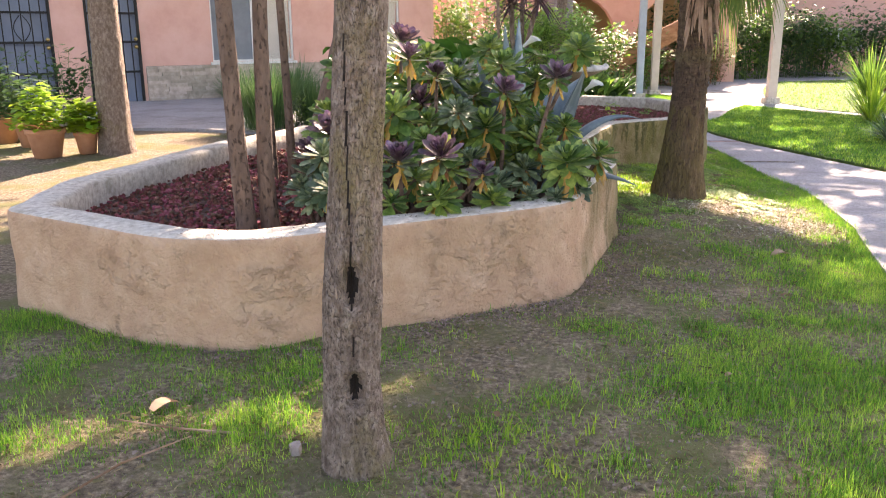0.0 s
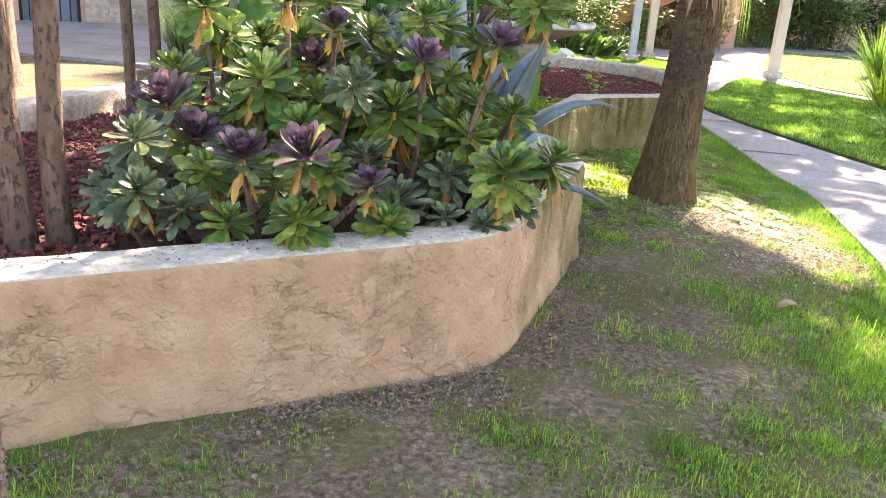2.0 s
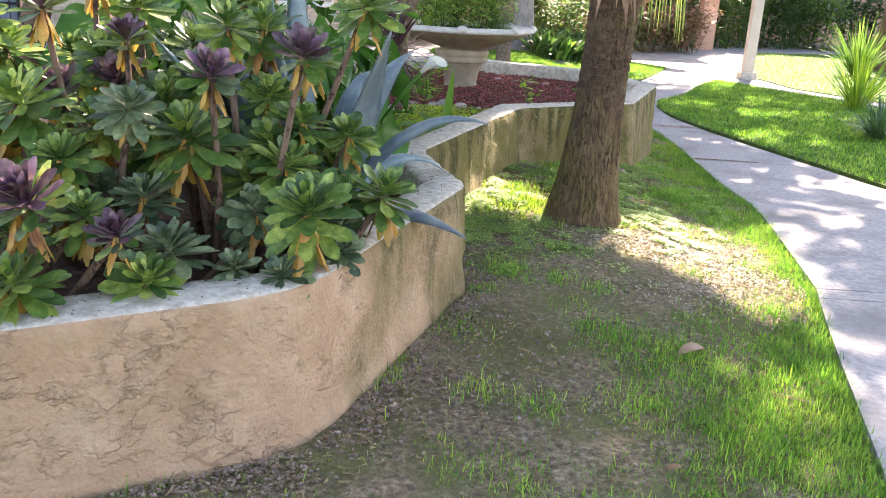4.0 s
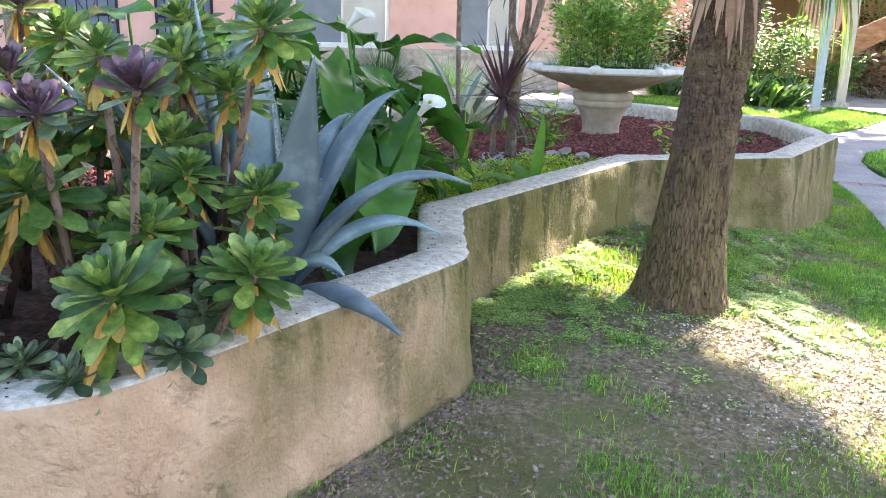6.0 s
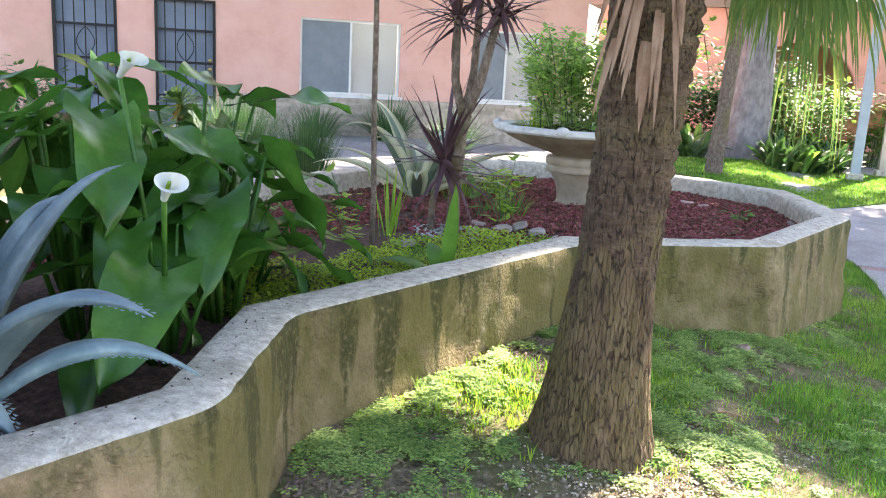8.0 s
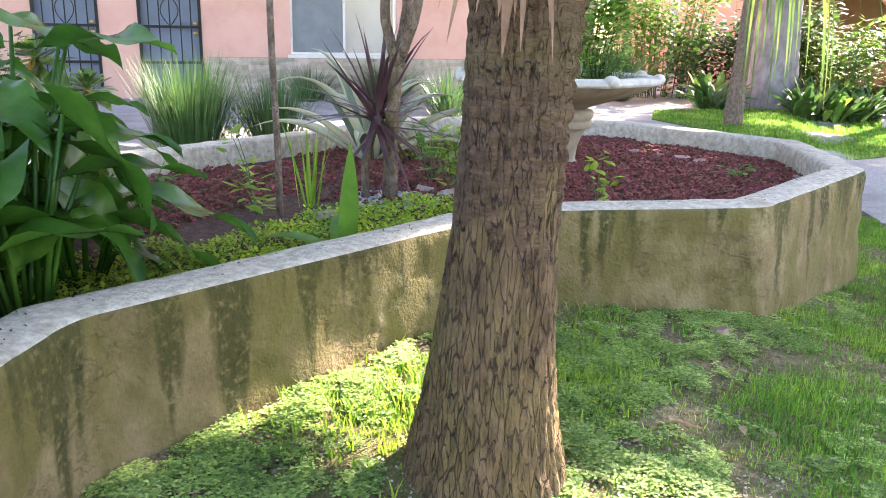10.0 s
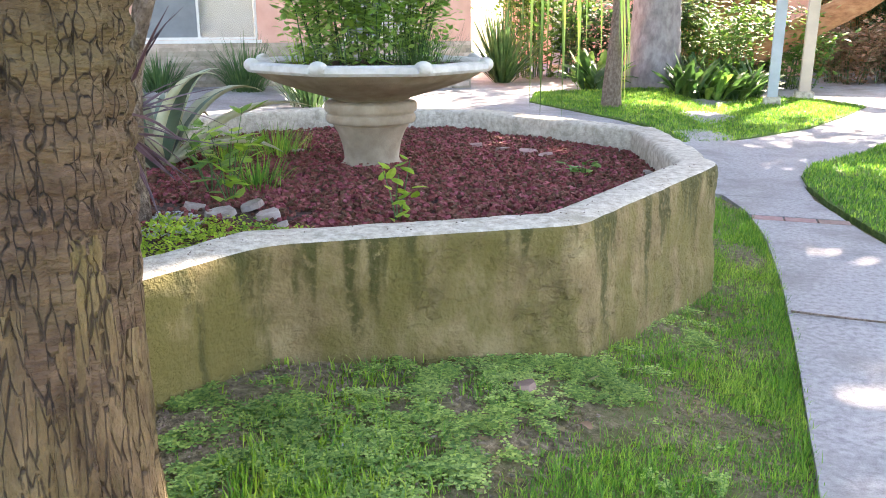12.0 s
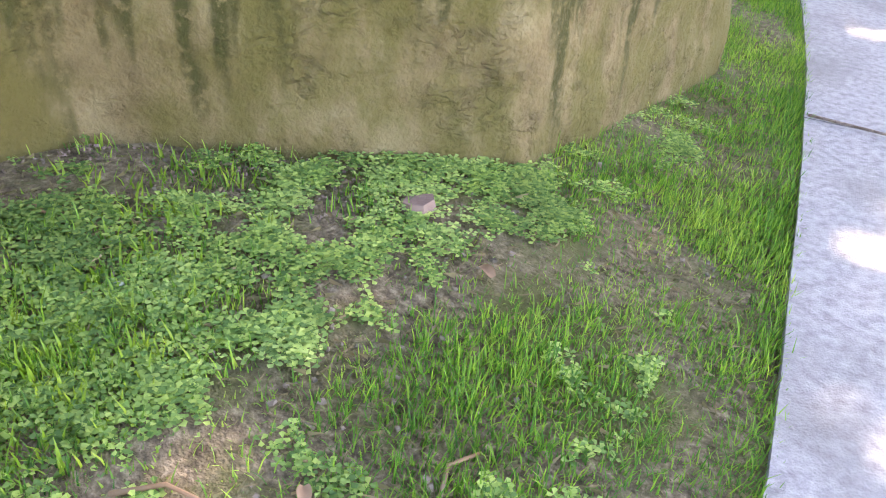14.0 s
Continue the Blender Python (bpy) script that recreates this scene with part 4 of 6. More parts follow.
def build_palm():
    x, y = 3.37, 7.24
    root = thing("palm_tree", x, y, ground_z(x, y), "fan palm with a fissured trunk and hanging dry frond stubs", "palm tree")
    path = [(0.005, 0, -0.12), (0.005, 0, 0.0), (0.008, 0, 0.08), (0.015, 0, 0.2), (0.025, 0.005, 0.4), (0.04, 0.01, 0.65), (0.055, 0.015, 0.9), (0.072, 0.02, 1.2), (0.085, 0.025, 1.6), (0.09, 0.03, 2.3), (0.08, 0.05, 3.0)]
    rad = [0.25, 0.225, 0.205, 0.18, 0.155, 0.136, 0.13, 0.135, 0.15, 0.17, 0.18]
    vs, fs = bark_trunk(path, rad, 160, 420, 9, 0.10, 0.0, 22)
    out = []
    for v in vs:
        up = smooth_step(0.65, 0.95, v[2])
        a = math.atan2(v[1], v[0])
        g = 0.060 * up * (abs(math.sin(v[2] * math.pi / 0.05 + 1.2 * noise.noise((math.cos(a) * 2, math.sin(a) * 2, v[2] * 3)))) - 0.5)
        out.append((v[0] * (1 + g), v[1] * (1 + g), v[2]))
    index = [1 if vs[f[0]][2] + 0.30 * noise.noise((vs[f[0]][0] * 22, vs[f[0]][1] * 22, vs[f[0]][2] * 9)) > 0.66 else 0 for f in fs]
    mesh("trunk", out, fs, None, root, True, [M["bark_palm"], M["bark_palm_top"]], index)
    rng = random.Random(12)
    # dry stubs and fibre pressed against the upper trunk
    for k in range(70):
        a = rng.uniform(0, 2 * math.pi) if k > 30 else rng.uniform(-2.3, -0.9)
        z = rng.uniform(1.4, 2.6) if k > 30 else rng.uniform(1.36, 1.8)
        r = 0.16
        p = Vector((0.085 + r * math.cos(a), r * math.sin(a), z))
        way = Vector((math.cos(a) * 0.28, math.sin(a) * 0.28, -1))
        side = Vector((-math.sin(a), math.cos(a), 0))
        mesh("dry_stub", *blade(p, way, side, rng.uniform(0.12, 0.34), rng.uniform(0.006, 0.024), rng.uniform(-0.2, 0.7), 5, "lance", 0.4), M["dry_frond"], root)
    # fan fronds
    for k in range(40):
        a = rng.uniform(0, 2 * math.pi)
        up = rng.uniform(-0.5, 0.9)
        frond(root, Vector((0.07, 0.05, 3.0)), a, up, rng.uniform(0.7, 1.1), rng)
    # old fronds that hang low on the far side
    for a, L, z in ((1.16, 1.20, 1.66),):
        frond(root, Vector((0.06, 0.05, z)), a, -0.10, L, rng, 5.5, 1.25, 0.65, 16, 0.010)
    for a, L, z in ((1.02, 1.05, 1.80), (1.32, 1.15, 1.84), (1.18, 0.9, 1.9)):
        frond(root, Vector((0.06, 0.05, z)), a, -0.06, L, rng, 4.0, 0.72, 0.8, 30, 0.011)
    for a, up, L, z in ((0.75, -0.75, 0.75, 2.25), (0.45, -1.1, 0.62, 2.35), (1.1, -0.8, 0.8, 2.5), (0.2, -1.0, 0.55, 2.6)):
        frond(root, Vector((0.06, 0.05, z)), a, up, L, rng, 1.4)


def frond(root, base, a, up, L, rng, droop=0.7, reach=1.0, fan=1.35, strips=30, wide=0.016):
    way = Vector((math.cos(a), math.sin(a), up)).normalized()
    tip = base + way * L
    lists = [tube([tuple(base), tuple(base.lerp(tip, 0.5) + Vector((0, 0, 0.05))), tuple(tip)], [0.018, 0.013, 0.01], 5)]
    side = way.cross(Vector((0, 0, 1))).normalized()
    for j in range(strips):
        t = -fan + 2 * fan * j / (strips - 1)
        d = (way * math.cos(t) + side * math.sin(t)).normalized()
        s = d.cross(side.cross(way)).normalized()
        lists.append(blade(tip, d + Vector((0, 0, rng.uniform(-0.1, 0.1))), s, reach * rng.uniform(0.5, 0.75), wide / reach, droop + rng.uniform(0.3, 1.4), 5, "lance"))
    mesh("frond", *join(lists), M["frond"], root)


build_front_tree()
build_palm()


def simple_tree(name, x, y, path, rad, label, crown=None, mat="bark", seed=1, leaf="crown", count=2600, size=0.14, z0=None):
    root = thing(name, x, y, ground_z(x, y) if z0 is None else z0, label, "tree")
    vs, fs = bark_trunk(path, rad, 28, 60, seed, 0.10, 0.0, 9)
    mesh("trunk", vs, fs, M[mat], root, True)
    if crown:
        c, r = crown
        tips = [(c[0] + r[0] * 0.6 * math.cos(t), c[1] + r[1] * 0.6 * math.sin(t), c[2]) for t in (0.3, 1.6, 2.9, 4.2, 5.4)]
        mesh("limb", *limbs(path[-1], tips, rad[-1] * 0.8), M[mat], root, True)
        crown_mesh("crown", c, r, count, size, M[leaf], root, seed)
    return root


lawn_tree = simple_tree("tree", 3.24, 17.3, [(0, 0, -0.1), (0.0, 0, 0.3), (0.04, 0, 1.0), (0.10, 0, 2.2), (0.1, 0, 4.2)], [0.14, 0.12, 0.10, 0.10, 0.09],
            "slender dark-barked tree on the lawn", ((2.3, 1.5, 5.6), (3.8, 2.7, 1.3)), "bark", 31, count=14000, size=0.33)
# more leaf clumps out of view, detached from the trunk, added only for shade
crown_mesh("crown", (0.2, -5.4, 5.6), (2.4, 3.1, 0.9), 9000, 0.28, M["crown"], lawn_tree, 32)
crown_mesh("crown", (2.0, -4.2, 5.5), (0.95, 1.6, 0.6), 3600, 0.22, M["crown"], lawn_tree, 33)
crown_mesh("crown", (5.2, -2.7, 5.6), (1.0, 1.2, 0.5), 3600, 0.22, M["crown"], lawn_tree, 35)
crown_mesh("crown", (3.07, -3.7, 5.5), (0.62, 0.45, 0.3), 2200, 0.2, M["crown"], lawn_tree, 36)
crown_mesh("crown", (-0.1, -8.0, 5.7), (1.7, 1.2, 0.5), 4200, 0.22, M["crown"], lawn_tree, 38)
crown_mesh("crown", (3.6, 6.6, 6.0), (3.0, 3.2, 0.6), 8000, 0.24, M["crown"], lawn_tree, 39)
crown_mesh("crown", (4.1, -4.7, 5.8), (1.6, 1.4, 0.5), 3000, 0.22, M["crown"], lawn_tree, 34)
simple_tree("grey_palm", 3.55, 20.8, [(0, 0, -0.1), (0, 0, 0.1), (0, 0, 0.5), (0, 0, 1.0), (0, 0, 1.8), (0, 0, 5.0)], [0.62, 0.52, 0.44, 0.40, 0.36, 0.33],
            "thick grey palm trunk with a swollen base", ((0, 0, 5.8), (2.2, 2.2, 1.0)), "bark_grey", 37, "frond", 2600, 0.3)
simple_tree("tree", -2.15, 9.24, [(0, 0, -0.1), (0, 0, 0.3), (0, 0, 1.5), (0.05, 0, 4.2)], [0.21, 0.165, 0.145, 0.12],
            "grey-brown tree trunk beside the potted plants", ((1.0, 2.0, 5.4), (2.8, 2.8, 1.2)), "bark", 41, count=4200, size=0.16)
simple_tree("shrub_tree", 0.60, 4.55, [(0, 0, -0.05), (-0.02, 0, 0.3), (-0.05, 0.02, 1.0), (-0.08, 0.05, 2.0), (-0.1, 0.1, 3.0)], [0.055, 0.045, 0.04, 0.036, 0.03],
            "slim reddish-brown shrub stem in the planter", ((0, 0.6, 4.0), (1.8, 1.8, 0.9)), "bark_red", 43, count=2600, size=0.12, z0=BED_TOP - 0.03)
simple_tree("shrub_tree", 0.70, 4.62, [(0, 0, -0.05), (-0.01, 0, 0.3), (0.0, 0.02, 1.0), (0.03, 0.05, 2.0), (0.1, 0.1, 3.2)], [0.05, 0.04, 0.036, 0.032, 0.03],
            "slim reddish-brown shrub stem in the planter", None, "bark_red", 44, z0=BED_TOP - 0.03)
simple_tree("shrub_tree", 0.62, 6.1, [(0, 0, -0.05), (0.04, 0, 0.3), (0.16, 0.02, 0.7), (0.30, 0.05, 1.2), (0.55, 0.1, 2.6)], [0.075, 0.065, 0.06, 0.058, 0.05],
            "leaning reddish-brown trunk in the planter", ((0.6, 1.4, 4.4), (2.0, 2.0, 1.0)), "bark_red", 45, count=3000, size=0.13, z0=BED_TOP - 0.03)
for dx, dy, sd in ((-0.28, 0.05, 46), (-0.16, 0.1, 47)):
    simple_tree("shrub_tree", 0.62 + dx, 6.1 + dy, [(0, 0, -0.05), (-0.01, 0, 0.5), (-0.03, 0, 1.2), (-0.02, 0, 2.6)], [0.032, 0.028, 0.026, 0.02],
                "thin upright stem in the planter", None, "bark_red", sd, z0=BED_TOP - 0.03)

# ---- fountain ----
def build_fountain():
    x, y = 2.58, 10.62
    root = thing("fountain_urn", x, y, BED_TOP - 0.02, "cast-stone pedestal bowl planted with a leafy bush", "planter bowl")
    vs, fs = lathe([(0.185, -0.05), (0.185, 0.01), (0.165, 0.025), (0.155, 0.045), (0.158, 0.09), (0.168, 0.14), (0.186, 0.19), (0.212, 0.235), (0.222, 0.248)], 48)
    mesh("pedestal", vs, fs, M["fountain"], root, True)
    vs, fs = lathe([(0.215, 0.247), (0.243, 0.252), (0.250, 0.262), (0.250, 0.288), (0.243, 0.297), (0.236, 0.302), (0.252, 0.312), (0.258, 0.325), (0.258, 0.355), (0.250, 0.366), (0.215, 0.374)], 48)
    mesh("collar", vs, fs, M["fountain"], root, True)
    vs, fs = lathe([(0.20, 0.372), (0.225, 0.385), (0.30, 0.408), (0.40, 0.437), (0.50, 0.468), (0.58, 0.498), (0.635, 0.526), (0.652, 0.538)], 48, 8)
    mesh("bowl", vs, fs, M["fountain"], root, False)
    vs, fs = lathe([(0.645, 0.537), (0.688, 0.542), (0.700, 0.556), (0.696, 0.582), (0.678, 0.592), (0.60, 0.590), (0.565, 0.575), (0.555, 0.53)], 48, 8)
    mesh("rim", vs, fs, M["fountain_rim"], root, False)
    for k in range(8):
        t = 2 * math.pi * k / 8
        bm = bmesh.new()
        bmesh.ops.create_uvsphere(bm, u_segments=14, v_segments=9, radius=0.05, matrix=Matrix.Translation((0.66 * math.cos(t), 0.66 * math.sin(t), 0.578)) @ Matrix.Rotation(t, 4, "Z") @ Matrix.Diagonal((0.8, 1.0, 0.72, 1)))
        part("knob", bm, M["fountain_rim"], root, "", True)
    vs, fs = lathe([(0.0, 0.572), (0.3, 0.572), (0.58, 0.56)], 24)
    mesh("soil", vs, fs, M["mulch"], root)


build_fountain()

# ---- planter plants ----
def unit_leaf(mat, seed):
    """One spoon-shaped fleshy leaf, 1 long, along x."""
    vs, fs = blade((0, 0, 0), (1, 0, 0), (0, 1, 0), 1.0, 0.165 + 0.02 * (seed % 3), -0.15 + 0.3 * (seed % 2), 6, "spoon", -0.25)
    me = bpy.data.meshes.new("leaf")
    me.from_pydata(vs, [], fs)
    me.polygons.foreach_set("use_smooth", [True] * len(fs))
    me.materials.append(mat)
    return me


def bud_mesh(mat):
    vs, fs = lathe([(0.004, -0.09), (0.010, -0.03), (0.018, 0.01), (0.016, 0.025), (0.004, 0.035)], 8)
    me = bpy.data.meshes.new("rosette")
    me.from_pydata(vs, [], fs)
    me.materials.append(mat)
    return me


LEAF_KINDS = {c: [unit_leaf(M[m], k) for k in range(4)] for c, m in (("g", "aeonium"), ("s", "aeonium_grey"), ("p", "aeonium_purple"))}
BUDS = {c: bud_mesh(M[m]) for c, m in (("g", "aeonium"), ("s", "aeonium_grey"), ("p", "aeonium_purple"))}


def rosette(root, m, tone, rng, leaves):
    """A rosette: leaves upright in the middle, level and hanging outside."""
    r = bpy.data.objects.new("rosette", BUDS[tone])
    scene.collection.objects.link(r)
    r.parent = root
    r.matrix_basis = m
    for k in range(leaves):
        t = k / leaves
        a = k * 2.39996 + rng.uniform(-0.15, 0.15)
        el = (1.35 - 1.45 * t ** 1.4 if tone == "p" else 1.25 - 1.85 * t) + rng.uniform(-0.14, 0.14)
        L = 0.105 * (0.40 + 0.70 * min(1, t * 1.6)) * rng.uniform(0.85, 1.15)
        kind = tone if not (tone == "p" and t > 0.72) else ("s" if rng.random() < 0.5 else "g")
        lf = bpy.data.objects.new("leaf", rng.choice(LEAF_KINDS[kind]))
        scene.collection.objects.link(lf)
        lf.parent = r
        lf.matrix_basis = (Matrix.Translation((math.cos(a) * 0.008, math.sin(a) * 0.008, 0.015 - 0.07 * t)) @ Matrix.Rotation(a, 4, "Z") @ Matrix.Rotation(-el, 4, "Y")
                           @ Matrix.Rotation(rng.uniform(-0.25, 0.25), 4, "X") @ Matrix.Scale(L, 4))


def skirt_mesh(seed):
    rng = random.Random(seed)
    lists = []
    for k in range(12):
        a = rng.uniform(0, 6.28)
        way = Vector((math.cos(a) * 0.5, math.sin(a) * 0.5, -1))
        lists.append(blade((math.cos(a) * 0.012, math.sin(a) * 0.012, -rng.uniform(0.02, 0.07)), way, Vector((-math.sin(a), math.cos(a), 0)), rng.uniform(0.06, 0.14), 0.013, 0.5, 4, "spoon", 0.3))
    vs, fs = join(lists)
    me = bpy.data.meshes.new("dead_leaves")
    me.from_pydata(vs, [], fs)
    me.materials.append(M["aeonium_dead"])
    return me


SKIRTS = [skirt_mesh(s) for s in (1, 2, 3)]
AEO_LABEL = {"g": "green rosette succulent with branching brown stems", "s": "grey-green rosette succulent with branching stems", "p": "purple-tinged rosette succulent on bare stems"}


def aeonium(base, heads, tone, seed):
    """heads: (x, y, z, width) of each rosette."""
    rng = random.Random(seed)
    root = thing("succulent", base[0], base[1], bed_z(*base), AEO_LABEL[tone], "succulent", group="succulents in the planter")
    b = Vector((0, 0, -0.03))
    o = Vector(root.location)
    for x, y, z, w in heads:
        h = Vector((x, y, z)) - o
        mid = b.lerp(h, 0.55) + Vector((rng.uniform(-0.05, 0.05), rng.uniform(-0.05, 0.05), -0.06))
        mesh("stem", *tube([b, mid, h - Vector((0, 0, 0.02))], [0.016, 0.012, 0.010], 7, 0.12, True, seed), M["bark_red"], root, True)
        s = w / 0.20
        face = Matrix.Rotation(rng.uniform(0.15, 0.6), 4, "X")
        rosette(root, Matrix.Translation(h) @ face @ Matrix.Rotation(rng.uniform(-0.3, 0.3), 4, "Y") @ Matrix.Rotation(rng.uniform(0, 6.28), 4, "Z") @ Matrix.Scale(s, 4), tone, rng, 54 if w > 0.17 else 42)
        if z > 0.62:
            d = bpy.data.objects.new("dead_leaves", rng.choice(SKIRTS))
            scene.collection.objects.link(d)
            d.parent = root
            d.matrix_basis = Matrix.Translation(h) @ Matrix.Scale(s * 1.05, 4)
    return root


aeonium((2.10, 5.05), [(2.22, 4.80, 0.74, 0.26), (2.42, 5.06, 0.74, 0.20)], "g", 1)
aeonium((1.80, 4.90), [(1.85, 4.68, 0.64, 0.19), (2.02, 5.02, 0.66, 0.20), (1.72, 4.86, 0.74, 0.18)], "s", 2)
aeonium((1.45, 4.70), [(1.38, 4.46, 0.80, 0.19), (1.58, 4.46, 0.82, 0.20), (1.78, 4.52, 0.72, 0.13)], "p", 3)
aeonium((1.60, 4.62), [(1.57, 4.38, 0.63, 0.19), (1.84, 4.56, 0.58, 0.18), (1.35, 4.40, 0.60, 0.16)], "g", 4)
aeonium((1.85, 5.10), [(1.90, 4.98, 1.09, 0.16), (2.17, 5.00, 1.16, 0.16)], "p", 5)
aeonium((1.80, 5.22), [(1.80, 5.02, 0.90, 0.27), (1.66, 5.16, 0.82, 0.22), (2.02, 5.22, 0.84, 0.20)], "g", 6)
aeonium((1.35, 5.15), [(1.30, 4.98, 0.98, 0.26), (1.20, 5.05, 0.86, 0.22), (1.48, 5.12, 0.90, 0.22)], "g", 7)
aeonium((1.40, 5.30), [(1.39, 5.02, 1.27, 0.16), (1.52, 5.30, 1.16, 0.16)], "p", 8)
aeonium((2.20, 5.35), [(2.18, 5.48, 0.72, 0.18)], "g", 9)
aeonium((1.95, 5.62), [(1.93, 5.50, 1.20, 0.22), (2.32, 5.30, 1.30, 0.20), (2.10, 5.50, 1.12, 0.20)], "g", 10)
aeonium((1.40, 5.65), [(1.35, 5.50, 1.08, 0.24), (1.45, 5.60, 1.25, 0.22), (1.62, 5.70, 1.12, 0.22)], "g", 11)
aeonium((2.10, 4.86), [(2.16, 4.72, 0.56, 0.14), (2.02, 4.74, 0.57, 0.12), (2.30, 4.92, 0.57, 0.15)], "s", 12)
aeonium((2.25, 5.15), [(2.28, 5.05, 0.62, 0.15), (2.20, 5.22, 0.66, 0.17)], "s", 13)
aeonium((1.15, 4.70), [(1.05, 4.45, 0.66, 0.18), (0.95, 4.50, 0.60, 0.15), (1.18, 4.46, 0.62, 0.16), (0.98, 4.62, 0.80, 0.20)], "s", 14)
aeonium((1.05, 5.05), [(0.98, 4.90, 0.88, 0.22), (1.10, 4.86, 0.76, 0.20), (0.85, 5.00, 0.75, 0.20)], "p", 15)
aeonium((0.95, 5.4), [(0.92, 5.20, 0.95, 0.22), (1.06, 5.40, 1.10, 0.22), (0.80, 5.50, 0.80, 0.20)], "g", 16)
aeonium((1.70, 5.45), [(1.62, 5.35, 0.95, 0.20), (1.74, 5.40, 1.05, 0.20), (1.86, 5.35, 0.80, 0.20)], "g", 17)
aeonium((1.15, 5.9), [(1.10, 5.80, 1.05, 0.22), (1.25, 5.85, 1.20, 0.22), (0.98, 5.90, 0.90, 0.22)], "g", 18)
aeonium((1.60, 6.1), [(1.50, 6.00, 1.00, 0.20), (1.62, 6.10, 1.15, 0.20)], "s", 19)
aeonium((1.25, 4.75), [(1.22, 4.62, 0.70, 0.18), (1.45, 4.62, 0.68, 0.17), (1.62, 4.70, 0.72, 0.17), (1.48, 4.86, 0.84, 0.18)], "g", 20)
aeonium((2.05, 5.3), [(2.12, 5.25, 0.92, 0.18), (2.26, 5.36, 0.86, 0.18), (1.98, 5.38, 0.98, 0.18)], "g", 22)


aeonium((1.10, 5.35), [(1.15, 5.25, 0.80, 0.20), (1.28, 5.30, 0.78, 0.20), (1.00, 5.30, 1.20, 0.22)], "g", 23)
aeonium((1.55, 5.05), [(1.55, 4.98, 0.72, 0.20), (1.42, 4.95, 0.70, 0.20), (1.66, 4.96, 0.98, 0.18)], "s", 24)
aeonium((1.95, 5.2), [(1.96, 5.12, 0.74, 0.20), (2.10, 5.10, 0.80, 0.20), (1.88, 5.24, 1.22, 0.18)], "g", 25)
aeonium((0.9, 4.75), [(0.88, 4.62, 0.62, 0.18), (0.86, 4.85, 0.66, 0.18), (1.02, 4.75, 0.64, 0.16)], "s", 26)
aeonium((1.75, 5.85), [(1.72, 5.75, 0.95, 0.22), (1.58, 5.80, 0.85, 0.20), (1.82, 5.70, 1.30, 0.20)], "g", 27)
aeonium((2.15, 5.2), [(2.28, 5.16, 0.70, 0.17)], "g", 28)
aeonium((1.25, 5.55), [(1.20, 5.45, 0.95, 0.20), (1.30, 5.60, 1.35, 0.20), (1.42, 5.42, 1.00, 0.20)], "p", 29)


def thick_leaf(p, way, side, length, width, droop, steps=12, thick=0.25, spines=True, lift=0.0):
    """A fleshy pointed leaf, channelled above, with small teeth on its edges."""
    vs, fs = [], []
    d, s, pos = Vector(way).normalized(), Vector(side).normalized(), Vector(p)
    tri = []
    for i in range(steps + 1):
        t = i / steps
        w = width * (0.62 + 0.55 * math.sin(math.pi * min(1, t * 1.15) ** 0.9)) * (1 - t ** 3) + 0.002
        up = s.cross(d)
        if up.z < 0:
            up = -up
        vs += [tuple(pos - s * w + up * w * 0.32), tuple(pos - s * w * 0.45 + up * w * 0.04), tuple(pos + s * w * 0.45 + up * w * 0.04), tuple(pos + s * w + up * w * 0.32),
               tuple(pos + s * w * 0.5 - up * w * thick), tuple(pos - s * w * 0.5 - up * w * thick)]
        if spines and 0 < i < steps:
            for q in (-1, 1):
                for h in (0.0, 0.5):
                    e = pos + d * (length / steps * h) + s * w * q + up * w * 0.32
                    tri.append((tuple(e - d * 0.006), tuple(e + d * 0.006), tuple(e + s * q * 0.007)))
        pos = pos + d * (length / steps)
        d = (d + Vector((0, 0, (-droop * (0.3 + 1.4 * t) + lift) / steps))).normalized()
        s = (s - d * s.dot(d)).normalized()
    for i in range(steps):
        for j in range(6):
            fs.append((i * 6 + j, i * 6 + (j + 1) % 6, (i + 1) * 6 + (j + 1) % 6, (i + 1) * 6 + j))
    fs.append(tuple(range(steps * 6, steps * 6 + 6)))
    for t3 in tri:
        o = len(vs)
        vs += list(t3)
        fs.append((o, o + 1, o + 2))
    return vs, fs


